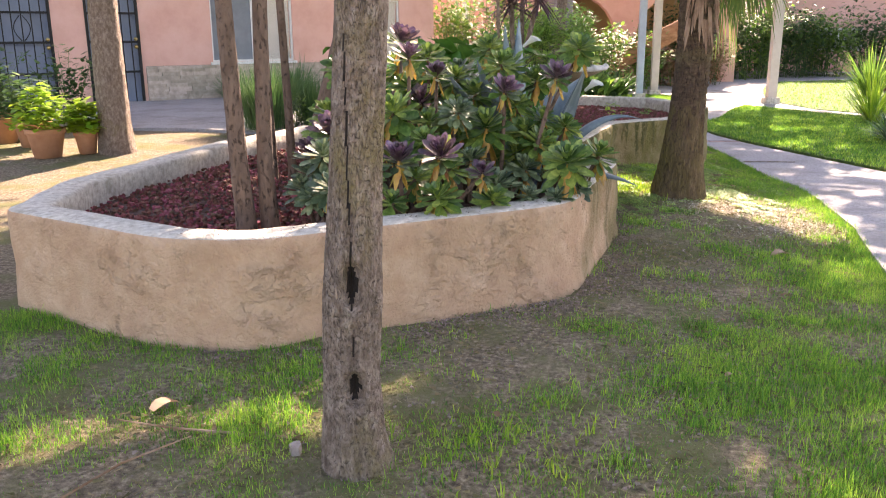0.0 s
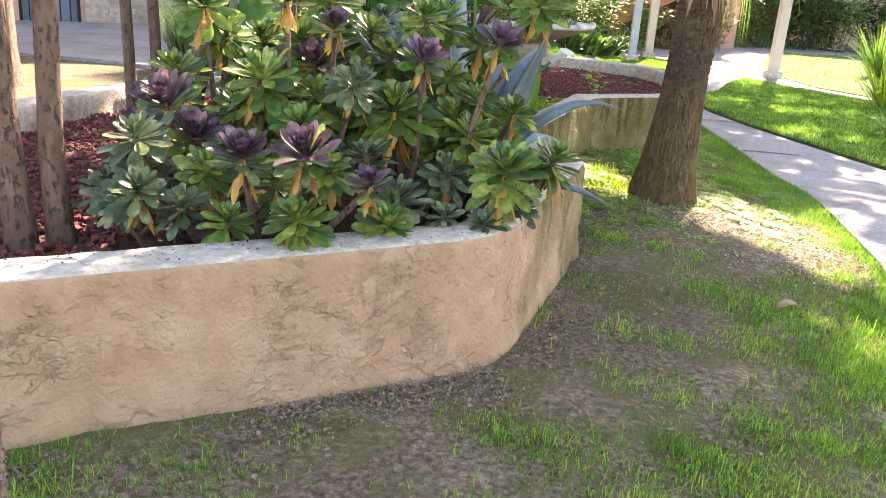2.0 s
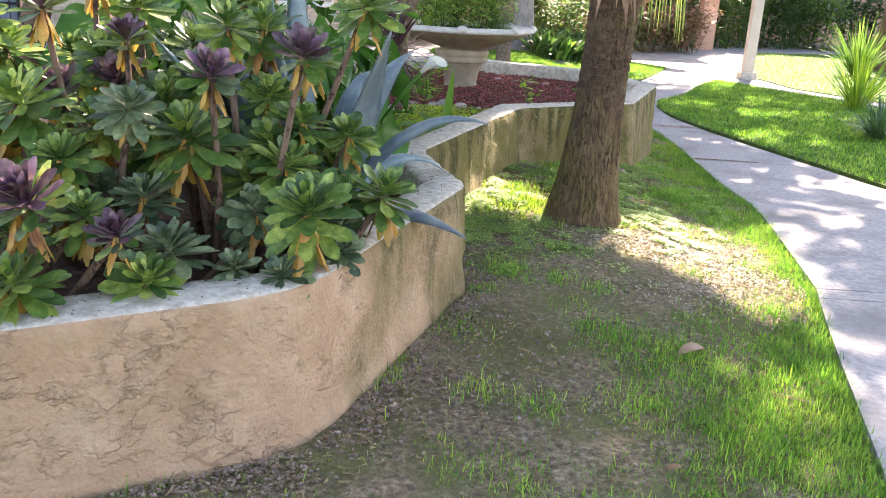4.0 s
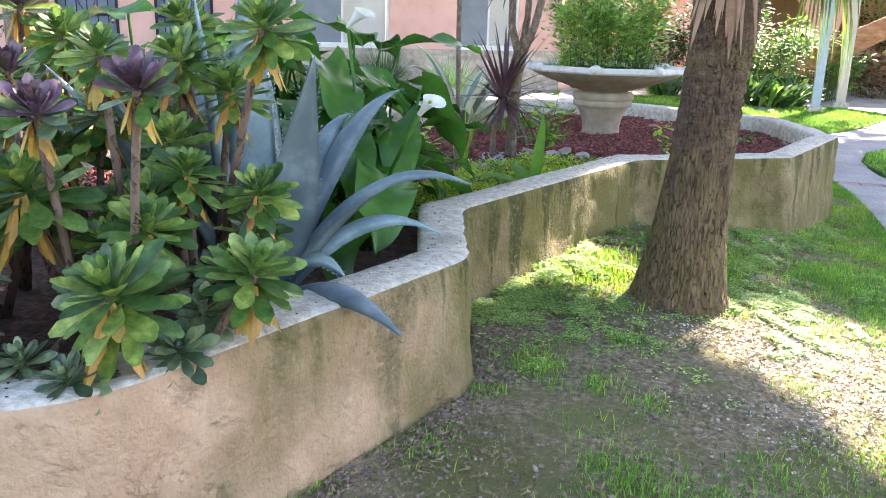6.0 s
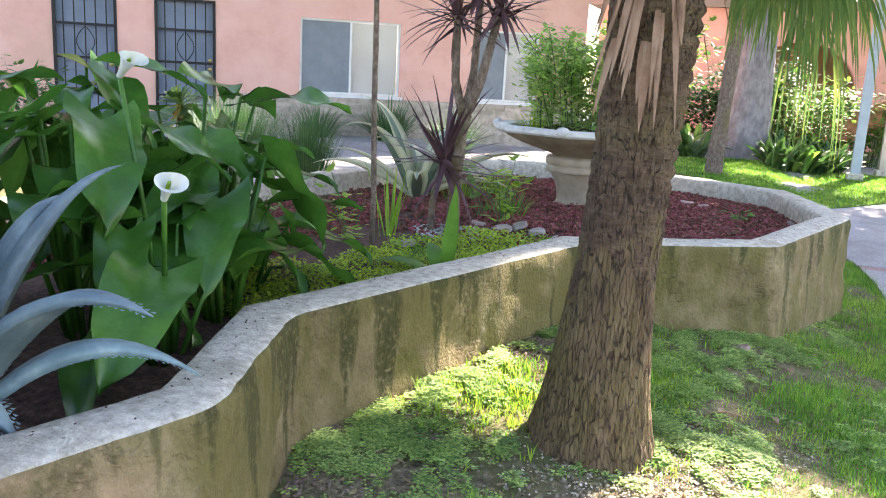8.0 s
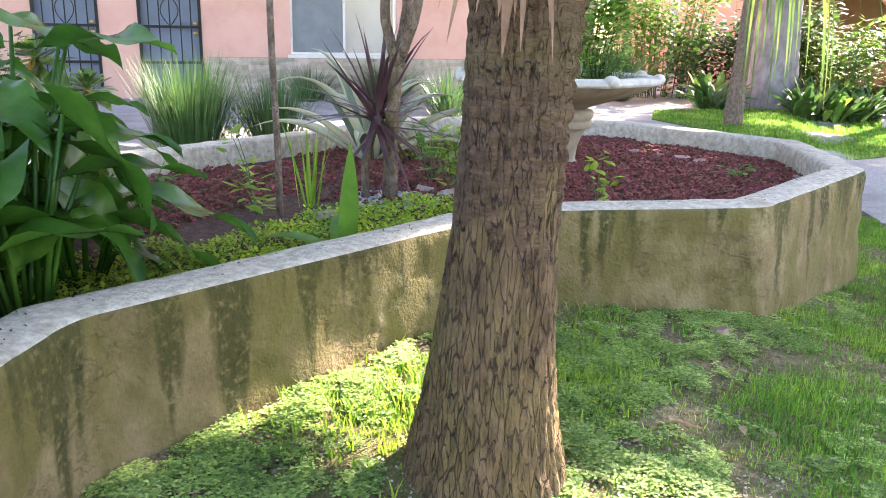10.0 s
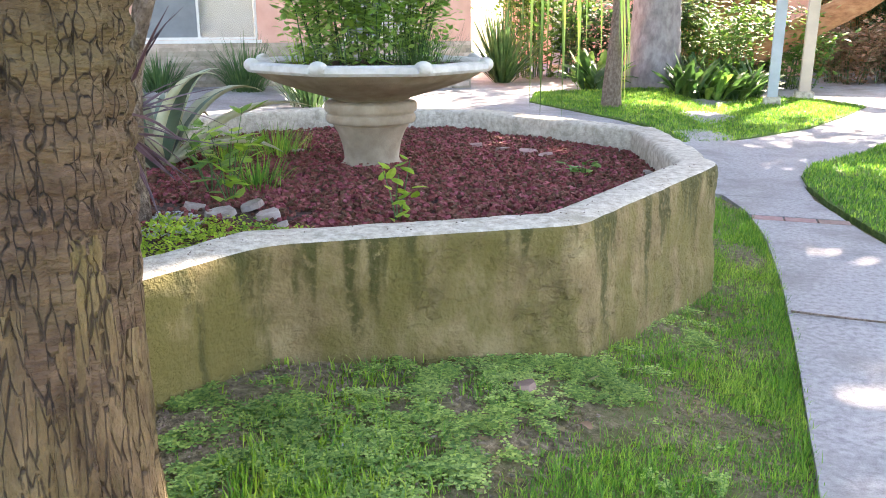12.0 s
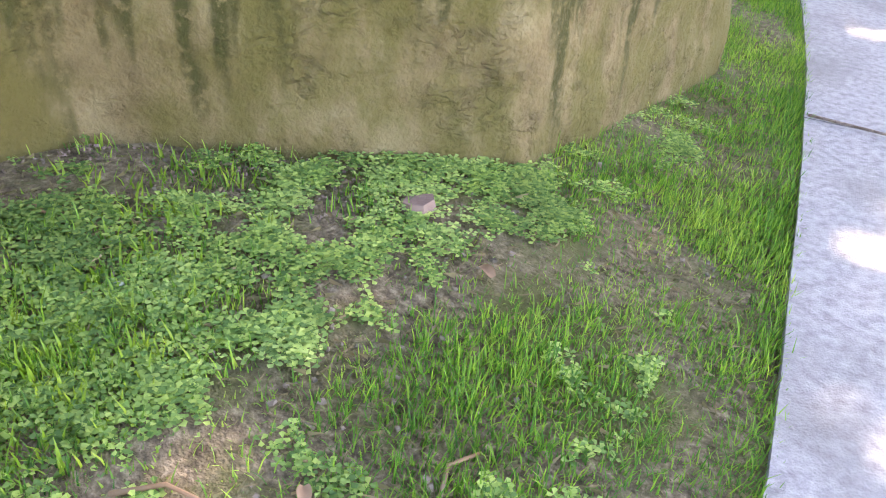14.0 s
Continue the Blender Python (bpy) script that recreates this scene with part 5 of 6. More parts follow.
def arched_leaf(tip, arch, width, steps=16, face=None):
    """A fleshy agave leaf from the heart of the plant to its tip, lifted in the middle by arch, with a toothed edge and a dark spine."""
    tip = Vector(tip)
    flat = Vector((tip.x, tip.y, 0))
    out = flat.normalized() if flat.length > 0.01 else Vector((1, 0, 0))
    p0 = out * 0.04
    p1 = p0.lerp(tip, 0.5) + Vector((0, 0, arch))
    vs, fs, tri = [], [], []
    side = Vector(face).normalized() if face else Vector((-out.y, out.x, 0))
    for i in range(steps + 1):
        t = i / steps
        pos = p0 * (1 - t) ** 2 + p1 * 2 * t * (1 - t) + tip * t * t
        d = ((p1 - p0) * (1 - t) + (tip - p1) * t).normalized()
        s = (side - d * side.dot(d)).normalized()
        up = s.cross(d) if face else d.cross(s) * -1
        w = 0.9 * width * (0.66 + 0.36 * math.sin(math.pi * min(1, t * 1.05))) * (1 - max(0, (t - 0.40) / 0.60) ** 2.1) + 0.0025
        cup = 0.42 - 0.2 * t
        vs += [tuple(pos - s * w + up * w * cup), tuple(pos - s * w * 0.5 + up * w * 0.08), tuple(pos), tuple(pos + s * w * 0.5 + up * w * 0.08), tuple(pos + s * w + up * w * cup),
               tuple(pos + s * w * 0.55 - up * w * 0.2), tuple(pos - s * w * 0.55 - up * w * 0.2)]
        if 0 < i < steps:
            for q in (-1, 1):
                for h in (0.0, 0.35, 0.7):
                    e = pos + d * (0.045 * h) + s * w * q + up * w * cup
                    tri.append((tuple(e - d * 0.007), tuple(e + d * 0.005), tuple(e + s * q * 0.008 + d * 0.004)))
    for i in range(steps):
        for j in range(7):
            fs.append((i * 7 + j, i * 7 + (j + 1) % 7, (i + 1) * 7 + (j + 1) % 7, (i + 1) * 7 + j))
    fs.append(tuple(range(steps * 7, steps * 7 + 7)))
    for t3 in tri:
        o = len(vs)
        vs += list(t3)
        fs.append((o, o + 1, o + 2))
    return vs, fs


def blue_agave(x, y, z):
    root = thing("agave", x, y, z, "large blue-grey agave with toothed leaves arching over the rim", "agave")
    for tip, arch, w in (((0.38, 0.29, 0.71), 0.30, 0.088), ((0.71, 0.00, 0.47), 0.36, 0.076), ((0.64, -0.38, 0.12), 0.20, 0.070), ((0.31, 0.03, 0.10), 0.26, 0.062), ((0.34, -0.27, 0.83), -0.03, 0.092),
                         ((0.54, 0.37, 0.19), 0.34, 0.060), ((-0.05, 0.05, 1.08), 0.0, 0.096), ((-0.14, -0.10, 1.04), 0.0, 0.092), ((-0.48, -0.34, 0.78), 0.10, 0.085),
                         ((-0.30, -0.42, 0.84), 0.06, 0.085), ((-0.42, 0.25, 0.80), 0.10, 0.08), ((-0.2, 0.4, 0.86), 0.08, 0.085), ((-0.55, -0.02, 0.6), 0.15, 0.075), ((0.20, 0.30, 0.62), 0.30, 0.07)):
        mesh("leaf", *arched_leaf(tip, arch, w), M["agave"], root, True)


blue_agave(2.05, 5.72, 0.38)
VAR = [(k * 47 + 10, 30 + (k * 29) % 55, 0.75 + 0.1 * (k % 3), 0.8 + 0.5 * (k % 2), 0.95) for k in range(13)]


def varied_agave(x, y):
    root = thing("variegated_agave", x, y, bed_z(x, y) - 0.02, "green agave with broad cream-edged arching leaves", "agave")
    for az, el, L, droop, ww in VAR:
        a, e = radians(az), radians(el)
        way = Vector((math.cos(a) * math.cos(e), math.sin(a) * math.cos(e), math.sin(e)))
        side = Vector((-math.sin(a), math.cos(a), 0))
        p = Vector((math.cos(a), math.sin(a), 0)) * 0.04 + Vector((0, 0, 0.03))
        vs, fs = thick_leaf(p, way, side, L, 0.075 * ww, droop * 1.6, 12, 0.2, False)
        index = [0 if (k % 6) in (1, 4) else 1 for k in range(len(fs))]
        mesh("leaf", vs, fs, None, root, True, [M["agave_green"], M["agave_cream"]], index)


varied_agave(1.42, 10.25)


def calla_leaf_mesh(seed):
    """An arrow-shaped wavy leaf, 1 long, with raised midrib and two lobes behind the stalk."""
    rng = random.Random(seed)
    vs, fs = [], []
    rows, cols = 12, 4
    for i in range(rows + 1):
        t = i / rows
        w = 0.29 * (math.sin(math.pi * (0.30 + 0.70 * t)) ** 0.85 if t < 1 else 0.0) + 0.004
        for j in range(-cols, cols + 1):
            s = j / cols
            back = -0.24 * abs(s) ** 1.3 * (1 - t) ** 2
            wave = 0.07 * math.sin(11 * t + seed * 1.3 + (2 if s > 0 else 0)) * s * s
            vs.append((w * s, t + back, 0.10 * abs(s) * w * 3 + wave - 0.38 * t * t))
    n = 2 * cols + 1
    for i in range(rows):
        for j in range(2 * cols):
            fs.append((i * n + j, i * n + j + 1, (i + 1) * n + j + 1, (i + 1) * n + j))
    me = bpy.data.meshes.new("leaf")
    me.from_pydata(vs, [], fs)
    me.polygons.foreach_set("use_smooth", [True] * len(fs))
    me.materials.append(M["calla"])
    return me


CALLA_LEAVES = [calla_leaf_mesh(s) for s in range(4)]


def calla_flower(parent, tip, a):
    """A white funnel with one pointed lip, and a yellow spike inside."""
    vs, fs = [], []
    rows, n = 8, 18
    for i in range(rows + 1):
        t = i / rows
        for k in range(n):
            q = 2 * math.pi * k / n
            lip = 0.5 + 0.5 * math.cos(q)
            r = 0.009 + 0.027 * t ** 1.6 * (0.7 + 0.8 * lip * t)
            z = 0.14 * t * (0.62 + 0.5 * lip) - 0.03 * t ** 4 * lip
            vs.append((r * math.cos(q), r * math.sin(q), z))
    for i in range(rows):
        for k in range(n):
            fs.append((i * n + k, i * n + (k + 1) % n, (i + 1) * n + (k + 1) % n, (i + 1) * n + k))
    f = mesh("flower", vs, fs, M["calla_flower"], parent, True)
    f["label"] = "white funnel-shaped flower"
    f.matrix_basis = Matrix.Translation(tip) @ Matrix.Rotation(a, 4, "Z") @ Matrix.Rotation(0.95, 4, "Y")
    mesh("spadix", *tube([(0, 0, 0.02), (0, 0, 0.085)], [0.006, 0.005], 6), M["lime"], f)


CALLA_ROOM = inset(OUTER, 0.12)


def calla(x, y, n, tall, seed, flowers=()):
    rng = random.Random(seed)
    root = thing("calla_lily", x, y, bed_z(x, y) - 0.02, "calla lily clump with glossy arrow-shaped leaves", "calla lily", group="calla lilies in the planter")
    for k in range(n):
        a = 6.28 * k / n + rng.uniform(-0.3, 0.3)
        h = tall * rng.uniform(0.35, 1.0)
        r = rng.uniform(0.08, 0.24)
        p = Vector((math.cos(a) * 0.05, math.sin(a) * 0.05, 0))
        q = Vector((math.cos(a) * r, math.sin(a) * r, h))
        if not inside(CALLA_ROOM, x + q.x + math.cos(a) * 0.36, y + q.y + math.sin(a) * 0.36):
            continue
        mesh("stalk", *tube([p, p.lerp(q, 0.5) + Vector((0, 0, 0.06)), q], [0.011, 0.009, 0.006], 6), M["calla"], root, True)
        lf = bpy.data.objects.new("leaf", rng.choice(CALLA_LEAVES))
        scene.collection.objects.link(lf)
        lf.parent = root
        s = rng.uniform(0.24, 0.44)
        lf.matrix_basis = Matrix.Translation(q) @ Matrix.Rotation(a - math.pi / 2 + rng.uniform(-0.5, 0.5), 4, "Z") @ Matrix.Rotation(rng.uniform(-0.7, 0.35), 4, "X") @ Matrix.Rotation(rng.uniform(-0.4, 0.4), 4, "Y") @ Matrix.Scale(s, 4)
    for fx, fy, fz, fa in flowers:
        q = Vector((fx, fy, fz)) - Vector(root.location)
        mesh("stalk", *tube([Vector((0, 0, 0)), q * 0.5 + Vector((0, 0, 0.08)), q], [0.010, 0.008, 0.007], 6), M["calla"], root, True)
        calla_flower(root, q, fa)


calla(2.10, 6.55, 13, 0.50, 51, [(2.46, 6.12, 1.0, -0.7), (2.06, 6.42, 1.28, -0.4)])
calla(1.72, 6.60, 18, 0.86, 52)
calla(2.00, 6.98, 18, 0.66, 53)
calla(1.75, 7.15, 18, 0.88, 54)
calla(1.35, 6.95, 17, 0.95, 55)
calla(1.86, 7.32, 9, 0.36, 56)
calla(1.45, 7.50, 16, 0.75, 57)
calla(1.10, 6.5, 15, 0.95, 59)
aeonium((1.30, 7.80), [(1.40, 7.72, 0.78, 0.20), (1.22, 7.74, 0.92, 0.22), (1.36, 7.90, 1.02, 0.20), (1.12, 7.86, 1.14, 0.22), (1.28, 7.62, 0.66, 0.18), (1.46, 7.86, 0.64, 0.18)], "g", 61)


def strap_clump(name, x, y, z, n, L, width, mat, label, category, seed, spread_by=0.5, droop=0.9, base=0.06, group="", parts=True, steps=5):
    rng = random.Random(seed)
    root = thing(name, x, y, z, label, category, group)
    lists = []
    for k in range(n):
        a = rng.uniform(0, 6.28)
        out = rng.uniform(0.05, 1) * spread_by
        way = Vector((math.cos(a) * out, math.sin(a) * out, 1))
        p = Vector((math.cos(a), math.sin(a), 0)) * base * rng.random()
        lists.append(blade(p, way, Vector((-math.sin(a), math.cos(a), 0)), L * rng.uniform(0.6, 1.1), width * rng.uniform(0.7, 1.2), droop * rng.uniform(0.3, 1.3), steps, "lance", 0.3))
    mesh("foliage", *join(lists), M[mat], root)
    return root


def cordyline(x, y, stems, label, seed):
    rng = random.Random(seed)
    root = thing("cordyline", x, y, bed_z(x, y) - 0.03, label, "cordyline")
    for pts, rad, n, L in stems:
        vs, fs = tube(pts, rad, 10, 0.10, True, seed)
        mesh("trunk", vs, fs, M["bark"], root, True)
        top = Vector(pts[-1])
        for k in range(n):
            a = rng.uniform(0, 6.28)
            e = rng.uniform(-0.9, 1.4)
            way = Vector((math.cos(a) * math.cos(e), math.sin(a) * math.cos(e), math.sin(e)))
            mesh("blade", *blade(top - Vector((0, 0, rng.uniform(0, 0.10))), way, Vector((-math.sin(a), math.cos(a), 0)), L * rng.uniform(0.65, 1.1), 0.020 * rng.uniform(0.8, 1.3), rng.uniform(0.0, 0.9), 5, "lance", 0.3), M["cordyline"], root)


cordyline(2.12, 9.16, [([(0, 0, 0), (0.0, 0, 0.3), (0.02, 0.0, 0.62), (0.04, 0.02, 0.75)], [0.045, 0.038, 0.036, 0.04], 0, 0),
                       ([(0.03, 0.01, 0.72), (-0.04, 0.02, 0.95), (-0.05, 0.02, 1.35)], [0.03, 0.026, 0.022], 44, 0.42),
                       ([(0.03, 0.01, 0.72), (0.12, 0.02, 0.95), (0.22, 0.02, 1.4)], [0.03, 0.028, 0.024], 44, 0.42),
                       ([(0.03, 0.01, 0.72), (0.06, 0.06, 1.0), (0.06, 0.12, 1.6)], [0.028, 0.024, 0.02], 40, 0.42)], "branched cordyline with dark purple sword leaves", 71)
cordyline(2.0, 9.10, [([(0, 0, 0), (0.0, 0, 0.2), (0.06, 0.03, 0.52)], [0.024, 0.020, 0.018], 64, 0.52)], "young cordyline with dark purple sword leaves", 72)
strap_clump("yellow_striped_plant", 1.88, 8.75, bed_z(1.88, 8.75), 9, 0.5, 0.014, "lime", "striped yellow-green strap-leaved plant", "plant", 73, 0.4, 0.5)
# thin wooden stake
stake = thing("stake", 1.94, 8.40, bed_z(1.94, 8.40) - 0.05, "thin weathered wooden stake standing in the bed", "stake")
mesh("pole", *tube([(0, 0, 0), (0.0, 0, 0.35), (-0.012, 0, 0.8), (-0.02, 0.0, 1.2), (-0.03, 0, 1.75)], [0.017, 0.016, 0.015, 0.015, 0.012], 8, 0.15, True, 3), M["bark"], stake, True)


def broad_plant(x, y, seed):
    root = thing("broadleaf_seedling", x, y, bed_z(x, y) - 0.01, "young plant with one upright pleated leaf and drooping ones", "plant")
    rng = random.Random(seed)
    for a, el, L, w, dr in ((-0.75, 1.40, 0.48, 0.042, 0.0), (3.3, 0.8, 0.40, 0.052, 1.6), (0.4, 0.6, 0.40, 0.05, 1.7), (4.3, 0.6, 0.34, 0.05, 1.8), (2.2, 0.9, 0.36, 0.05, 1.4)):
        way = Vector((math.cos(a) * math.cos(el), math.sin(a) * math.cos(el), math.sin(el)))
        mesh("leaf", *blade((0, 0, 0), way, Vector((-math.sin(a), math.cos(a), 0)), L, w, dr, 9, "heart", 0.35), M["seedling"], root, True)


broad_plant(2.50, 8.02, 5)


def leafy(name, x, y, z, n, height, wide, leaf, mat, label, category, seed, stems=5, group="", foot=0.0):
    """A small plant or bush: thin stems with many single leaves."""
    rng = random.Random(seed)
    root = thing(name, x, y, z, label, category, group)
    lists = []
    tips = []
    for k in range(stems):
        a = rng.uniform(0, 6.28)
        r = wide * rng.random() ** 0.5
        tip = Vector((math.cos(a) * r, math.sin(a) * r, height * rng.uniform(0.55, 1.0)))
        start = Vector((math.cos(a) * r * foot, math.sin(a) * r * foot, -0.02))
        mid = tip * 0.5 + Vector((rng.uniform(-0.1, 0.1) * wide, rng.uniform(-0.1, 0.1) * wide, height * 0.08))
        mid = mid + start * 0.5
        tips.append((start, mid, tip))
        lists.append(tube([start, mid, tip], [0.003 + height * 0.003, 0.002 + height * 0.002, 0.0015], 5))
    mesh("woody_stem", *join(lists), M["reed"], root)
    lists = []
    for k in range(n):
        start, mid, tip = rng.choice(tips)
        t = rng.random() ** 0.7
        p = (start.lerp(mid, 2 * t) if t < 0.5 else mid.lerp(tip, 2 * t - 1))
        a = rng.uniform(0, 6.28)
        p = p + Vector((rng.gauss(0, 0.05), rng.gauss(0, 0.05), rng.gauss(0, 0.03))) * (height / 0.6)
        way = Vector((math.cos(a), math.sin(a), rng.uniform(-0.2, 0.9)))
        L = leaf * rng.uniform(0.6, 1.25)
        lists.append(blade(p, way, Vector((-math.sin(a), math.cos(a), 0)), L, L * 0.28, rng.uniform(0.1, 0.9), 3, "heart", 0.2))
    mesh("foliage", *join(lists), M[mat], root)
    return root


leafy("weed", 3.17, 9.44, bed_z(3.17, 9.44), 22, 0.30, 0.10, 0.075, "lime", "small lime-green seedling in the lava rock", "weed", 81, 3)
leafy("weed", 3.76, 10.75, bed_z(3.76, 10.75), 26, 0.10, 0.12, 0.07, "shrub", "low green seedling in the lava rock", "weed", 82, 6)
leafy("weed", 2.32, 9.53, bed_z(2.32, 9.53), 46, 0.48, 0.16, 0.10, "lime", "tall leafy weed beside the flat stones", "weed", 83, 5)
leafy("weed", 2.10, 9.72, bed_z(2.1, 9.72), 36, 0.42, 0.16, 0.09, "shrub", "leafy green weed among the stones", "weed", 84, 5)
leafy("weed", 1.75, 8.5, bed_z(1.75, 8.5), 40, 0.40, 0.16, 0.08, "lime", "bright green leafy weed in the bed", "weed", 85, 5)
leafy("weed", 1.2, 8.3, bed_z(1.2, 8.3), 40, 0.30, 0.2, 0.06, "shrub", "small leafy weed in the bed", "weed", 86, 6)
strap_clump("grass_tuft", 1.89, 10.79, bed_z(1.89, 10.79), 150, 0.22, 0.004, "grass", "tuft of fresh green grass in the bed", "grass tuft", 87, 0.9, 0.8, 0.2)
strap_clump("grass_tuft", 1.70, 10.5, bed_z(1.7, 10.5), 130, 0.22, 0.004, "grass", "tuft of fresh green grass in the bed", "grass tuft", 88, 0.9, 0.8, 0.2)
strap_clump("grass_tuft", 2.25, 9.9, bed_z(2.25, 9.9), 110, 0.20, 0.004, "grass", "tuft of fresh green grass in the bed", "grass tuft", 89, 0.9, 0.8, 0.15)
# the bush that grows in the bowl
leafy("bowl_bush", 2.52, 10.66, 0.965, 5200, 0.74, 0.56, 0.06, "bowl_leaf", "leafy green bush growing in the stone bowl", "bush", 90, 44, foot=0.7)
strap_clump("bowl_grass", 2.88, 10.55, 0.965, 160, 0.26, 0.003, "reed", "fine grass growing in the stone bowl", "grass tuft", 91, 0.8, 0.7, 0.22)
strap_clump("bowl_grass", 2.25, 10.5, 0.965, 80, 0.18, 0.003, "lime", "fine grass growing in the stone bowl", "grass tuft", 92, 0.8, 0.7, 0.18)


def scatter_mesh(name, items, mat, label, category):
    vs, fs = join(items)
    return tagged(mesh(name, vs, fs, mat), label, category, kind="stuff")


def pebble(rng, x, y, z, s, flat=0.6):
    """An angular stone of eight corners and twelve facets."""
    vs = []
    for sx in (-1, 1):
        for sy in (-1, 1):
            for sz in (-1, 1):
                vs.append(Vector((sx * rng.uniform(0.35, 1), sy * rng.uniform(0.35, 1), sz * flat * rng.uniform(0.35, 1))) * s)
    m = Euler((rng.uniform(-0.5, 0.5), rng.uniform(-0.5, 0.5), rng.uniform(0, 6.28))).to_matrix()
    c = Vector((x, y, z))
    return [tuple(c + m @ v) for v in vs], [(0, 1, 3, 2), (4, 6, 7, 5), (0, 4, 5, 1), (2, 3, 7, 6), (0, 2, 6, 4), (1, 5, 7, 3)]


def build_lava():
    rng = random.Random(17)
    items = []
    inner = inset(OUTER, 0.20)
    vs, fs = [], []
    n = 0
    while n < 27000:
        if rng.random() < 0.72:
            x, y = rng.uniform(0.9, 4.4), rng.uniform(8.9, 12.4)
            if y < 9.5 + 0.35 * noise.noise((x * 2, y * 2, 5)) and x < 2.75:
                if rng.random() < 0.8:
                    continue
            if x < 1.7 and rng.random() < 0.6:
                continue
        else:
            x, y = rng.uniform(-0.8, 1.6), rng.uniform(4.2, 9.6)
            if x > 0.9 and y < 7.8:
                continue
        if not inside(inner, x, y):
            continue
        n += 1
        v, f = pebble(rng, x, y, bed_z(x, y) + rng.uniform(0.0, 0.022), rng.uniform(0.008, 0.0175), 0.75)
        o = len(vs)
        vs += v
        fs += [tuple(i + o for i in q) for q in f]
    tagged(mesh("lava_rock", vs, fs, M["lava"]), "dark red lava rock mulch around the stone bowl", "lava rock", kind="stuff")


build_lava()


def build_cover():
    """Low bright ground cover behind the neck of the planter wall."""
    rng = random.Random(19)
    inner = inset(OUTER, 0.21)
    vs, fs = [], []
    n = 0
    while n < 15000:
        x, y = rng.uniform(1.5, 2.9), rng.uniform(7.0, 9.2)
        if not inside(inner, x, y):
            continue
        edge = 2.1 + 0.33 * (y - 7.0)
        if x < edge - 0.55 - 0.25 * noise.noise((x * 3, y * 3, 8)):
            continue
        n += 1
        mound = 0.03 + 0.045 * max(0, noise.noise((x * 4, y * 4, 2)) + 0.3)
        p = Vector((x, y, bed_z(x, y) + mound * rng.random()))
        a = rng.uniform(0, 6.28)
        L = rng.uniform(0.010, 0.022)
        w = Vector((math.cos(a), math.sin(a), rng.uniform(0.0, 0.9))) * L
        s = Vector((-math.sin(a), math.cos(a), 0.2)) * L * 0.4
        o = len(vs)
        vs += [tuple(p), tuple(p + w * 0.6 + s), tuple(p + w), tuple(p + w * 0.6 - s)]
        fs.append((o, o + 1, o + 2, o + 3))
    tagged(mesh("ground_cover", vs, fs, M["sedum"]), "low bright green ground cover in the bed", "ground cover", kind="stuff")


build_cover()


def flat_stone(x, y, z, s, mat, label, seed, name="flat_stone", cat="stone"):
    rng = random.Random(seed)
    bm = bmesh.new()
    n = 7
    ring = [(s * rng.uniform(0.7, 1.1) * math.cos(6.28 * k / n), s * 0.7 * rng.uniform(0.7, 1.1) * math.sin(6.28 * k / n)) for k in range(n)]
    lo = [bm.verts.new((a, b, -0.01)) for a, b in ring]
    hi = [bm.verts.new((a * 0.9, b * 0.9, 0.016 + rng.uniform(-0.004, 0.004))) for a, b in ring]
    bm.faces.new(hi)
    bm.faces.new(list(reversed(lo)))
    for k in range(n):
        bm.faces.new((lo[k], lo[(k + 1) % n], hi[(k + 1) % n], hi[k]))
    ob = part(name, bm, mat)
    ob.matrix_basis = pose(x, y, z, rng.uniform(-12, 12), rng.uniform(-12, 12), rng.uniform(0, 360))
    return tagged(ob, label, cat)


for k, (x, y, s) in enumerate(((2.60, 9.37, 0.09), (2.38, 9.34, 0.10), (2.46, 9.48, 0.08), (2.20, 9.42, 0.07), (1.98, 10.9, 0.08), (4.10, 10.88, 0.05), (2.95, 11.5, 0.09), (3.15, 11.45, 0.08), (3.32, 11.38, 0.09), (3.46, 11.27, 0.07), (2.05, 8.62, 0.12), (2.75, 9.2, 0.05), (2.3, 9.15, 0.07))):
    flat_stone(x, y, bed_z(x, y) + 0.014, s * 0.9, M["brick"] if 5 < k < 10 else M["slate"], "flat reddish stone lying on the lava rock" if 5 < k < 10 else "flat pale stone lying in the planter bed", 200 + k)
rng_w = random.Random(23)
items = []
for k in range(520):
    a, r = rng_w.uniform(0, 6.28), 0.22 * rng_w.random() ** 0.5
    x, y = 2.16 + r * 1.2 * math.cos(a), 9.10 + r * math.sin(a)
    items.append(pebble(rng_w, x, y, bed_z(x, y) + 0.008, rng_w.uniform(0.005, 0.012), 0.7))
scatter_mesh("white_gravel", items, M["white_stone"], "pale pebbles round the cordyline foot", "gravel")

# crumbs of soil and dry bits on the rim
rng_c = random.Random(41)
items = []
for k in range(300):
    i = rng_c.choice((1, 2, 2, 2, 2, 3, 3, 4, 5, 5, 6, 7))
    t, s = rng_c.random(), rng_c.random() ** 0.6
    a, b, c, d = Vector(OUTER[i]), Vector(OUTER[i + 1]), Vector(INNER[i]), Vector(INNER[i + 1])
    v = a.lerp(b, t).lerp(c.lerp(d, t), 0.12 + 0.8 * s)
    items.append(pebble(rng_c, v.x, v.y, 0.5425, rng_c.uniform(0.0015, 0.004), 0.5))
scatter_mesh("crumbs", items, M["mulch"], "crumbs of dark soil scattered on the planter rim", "soil crumbs")

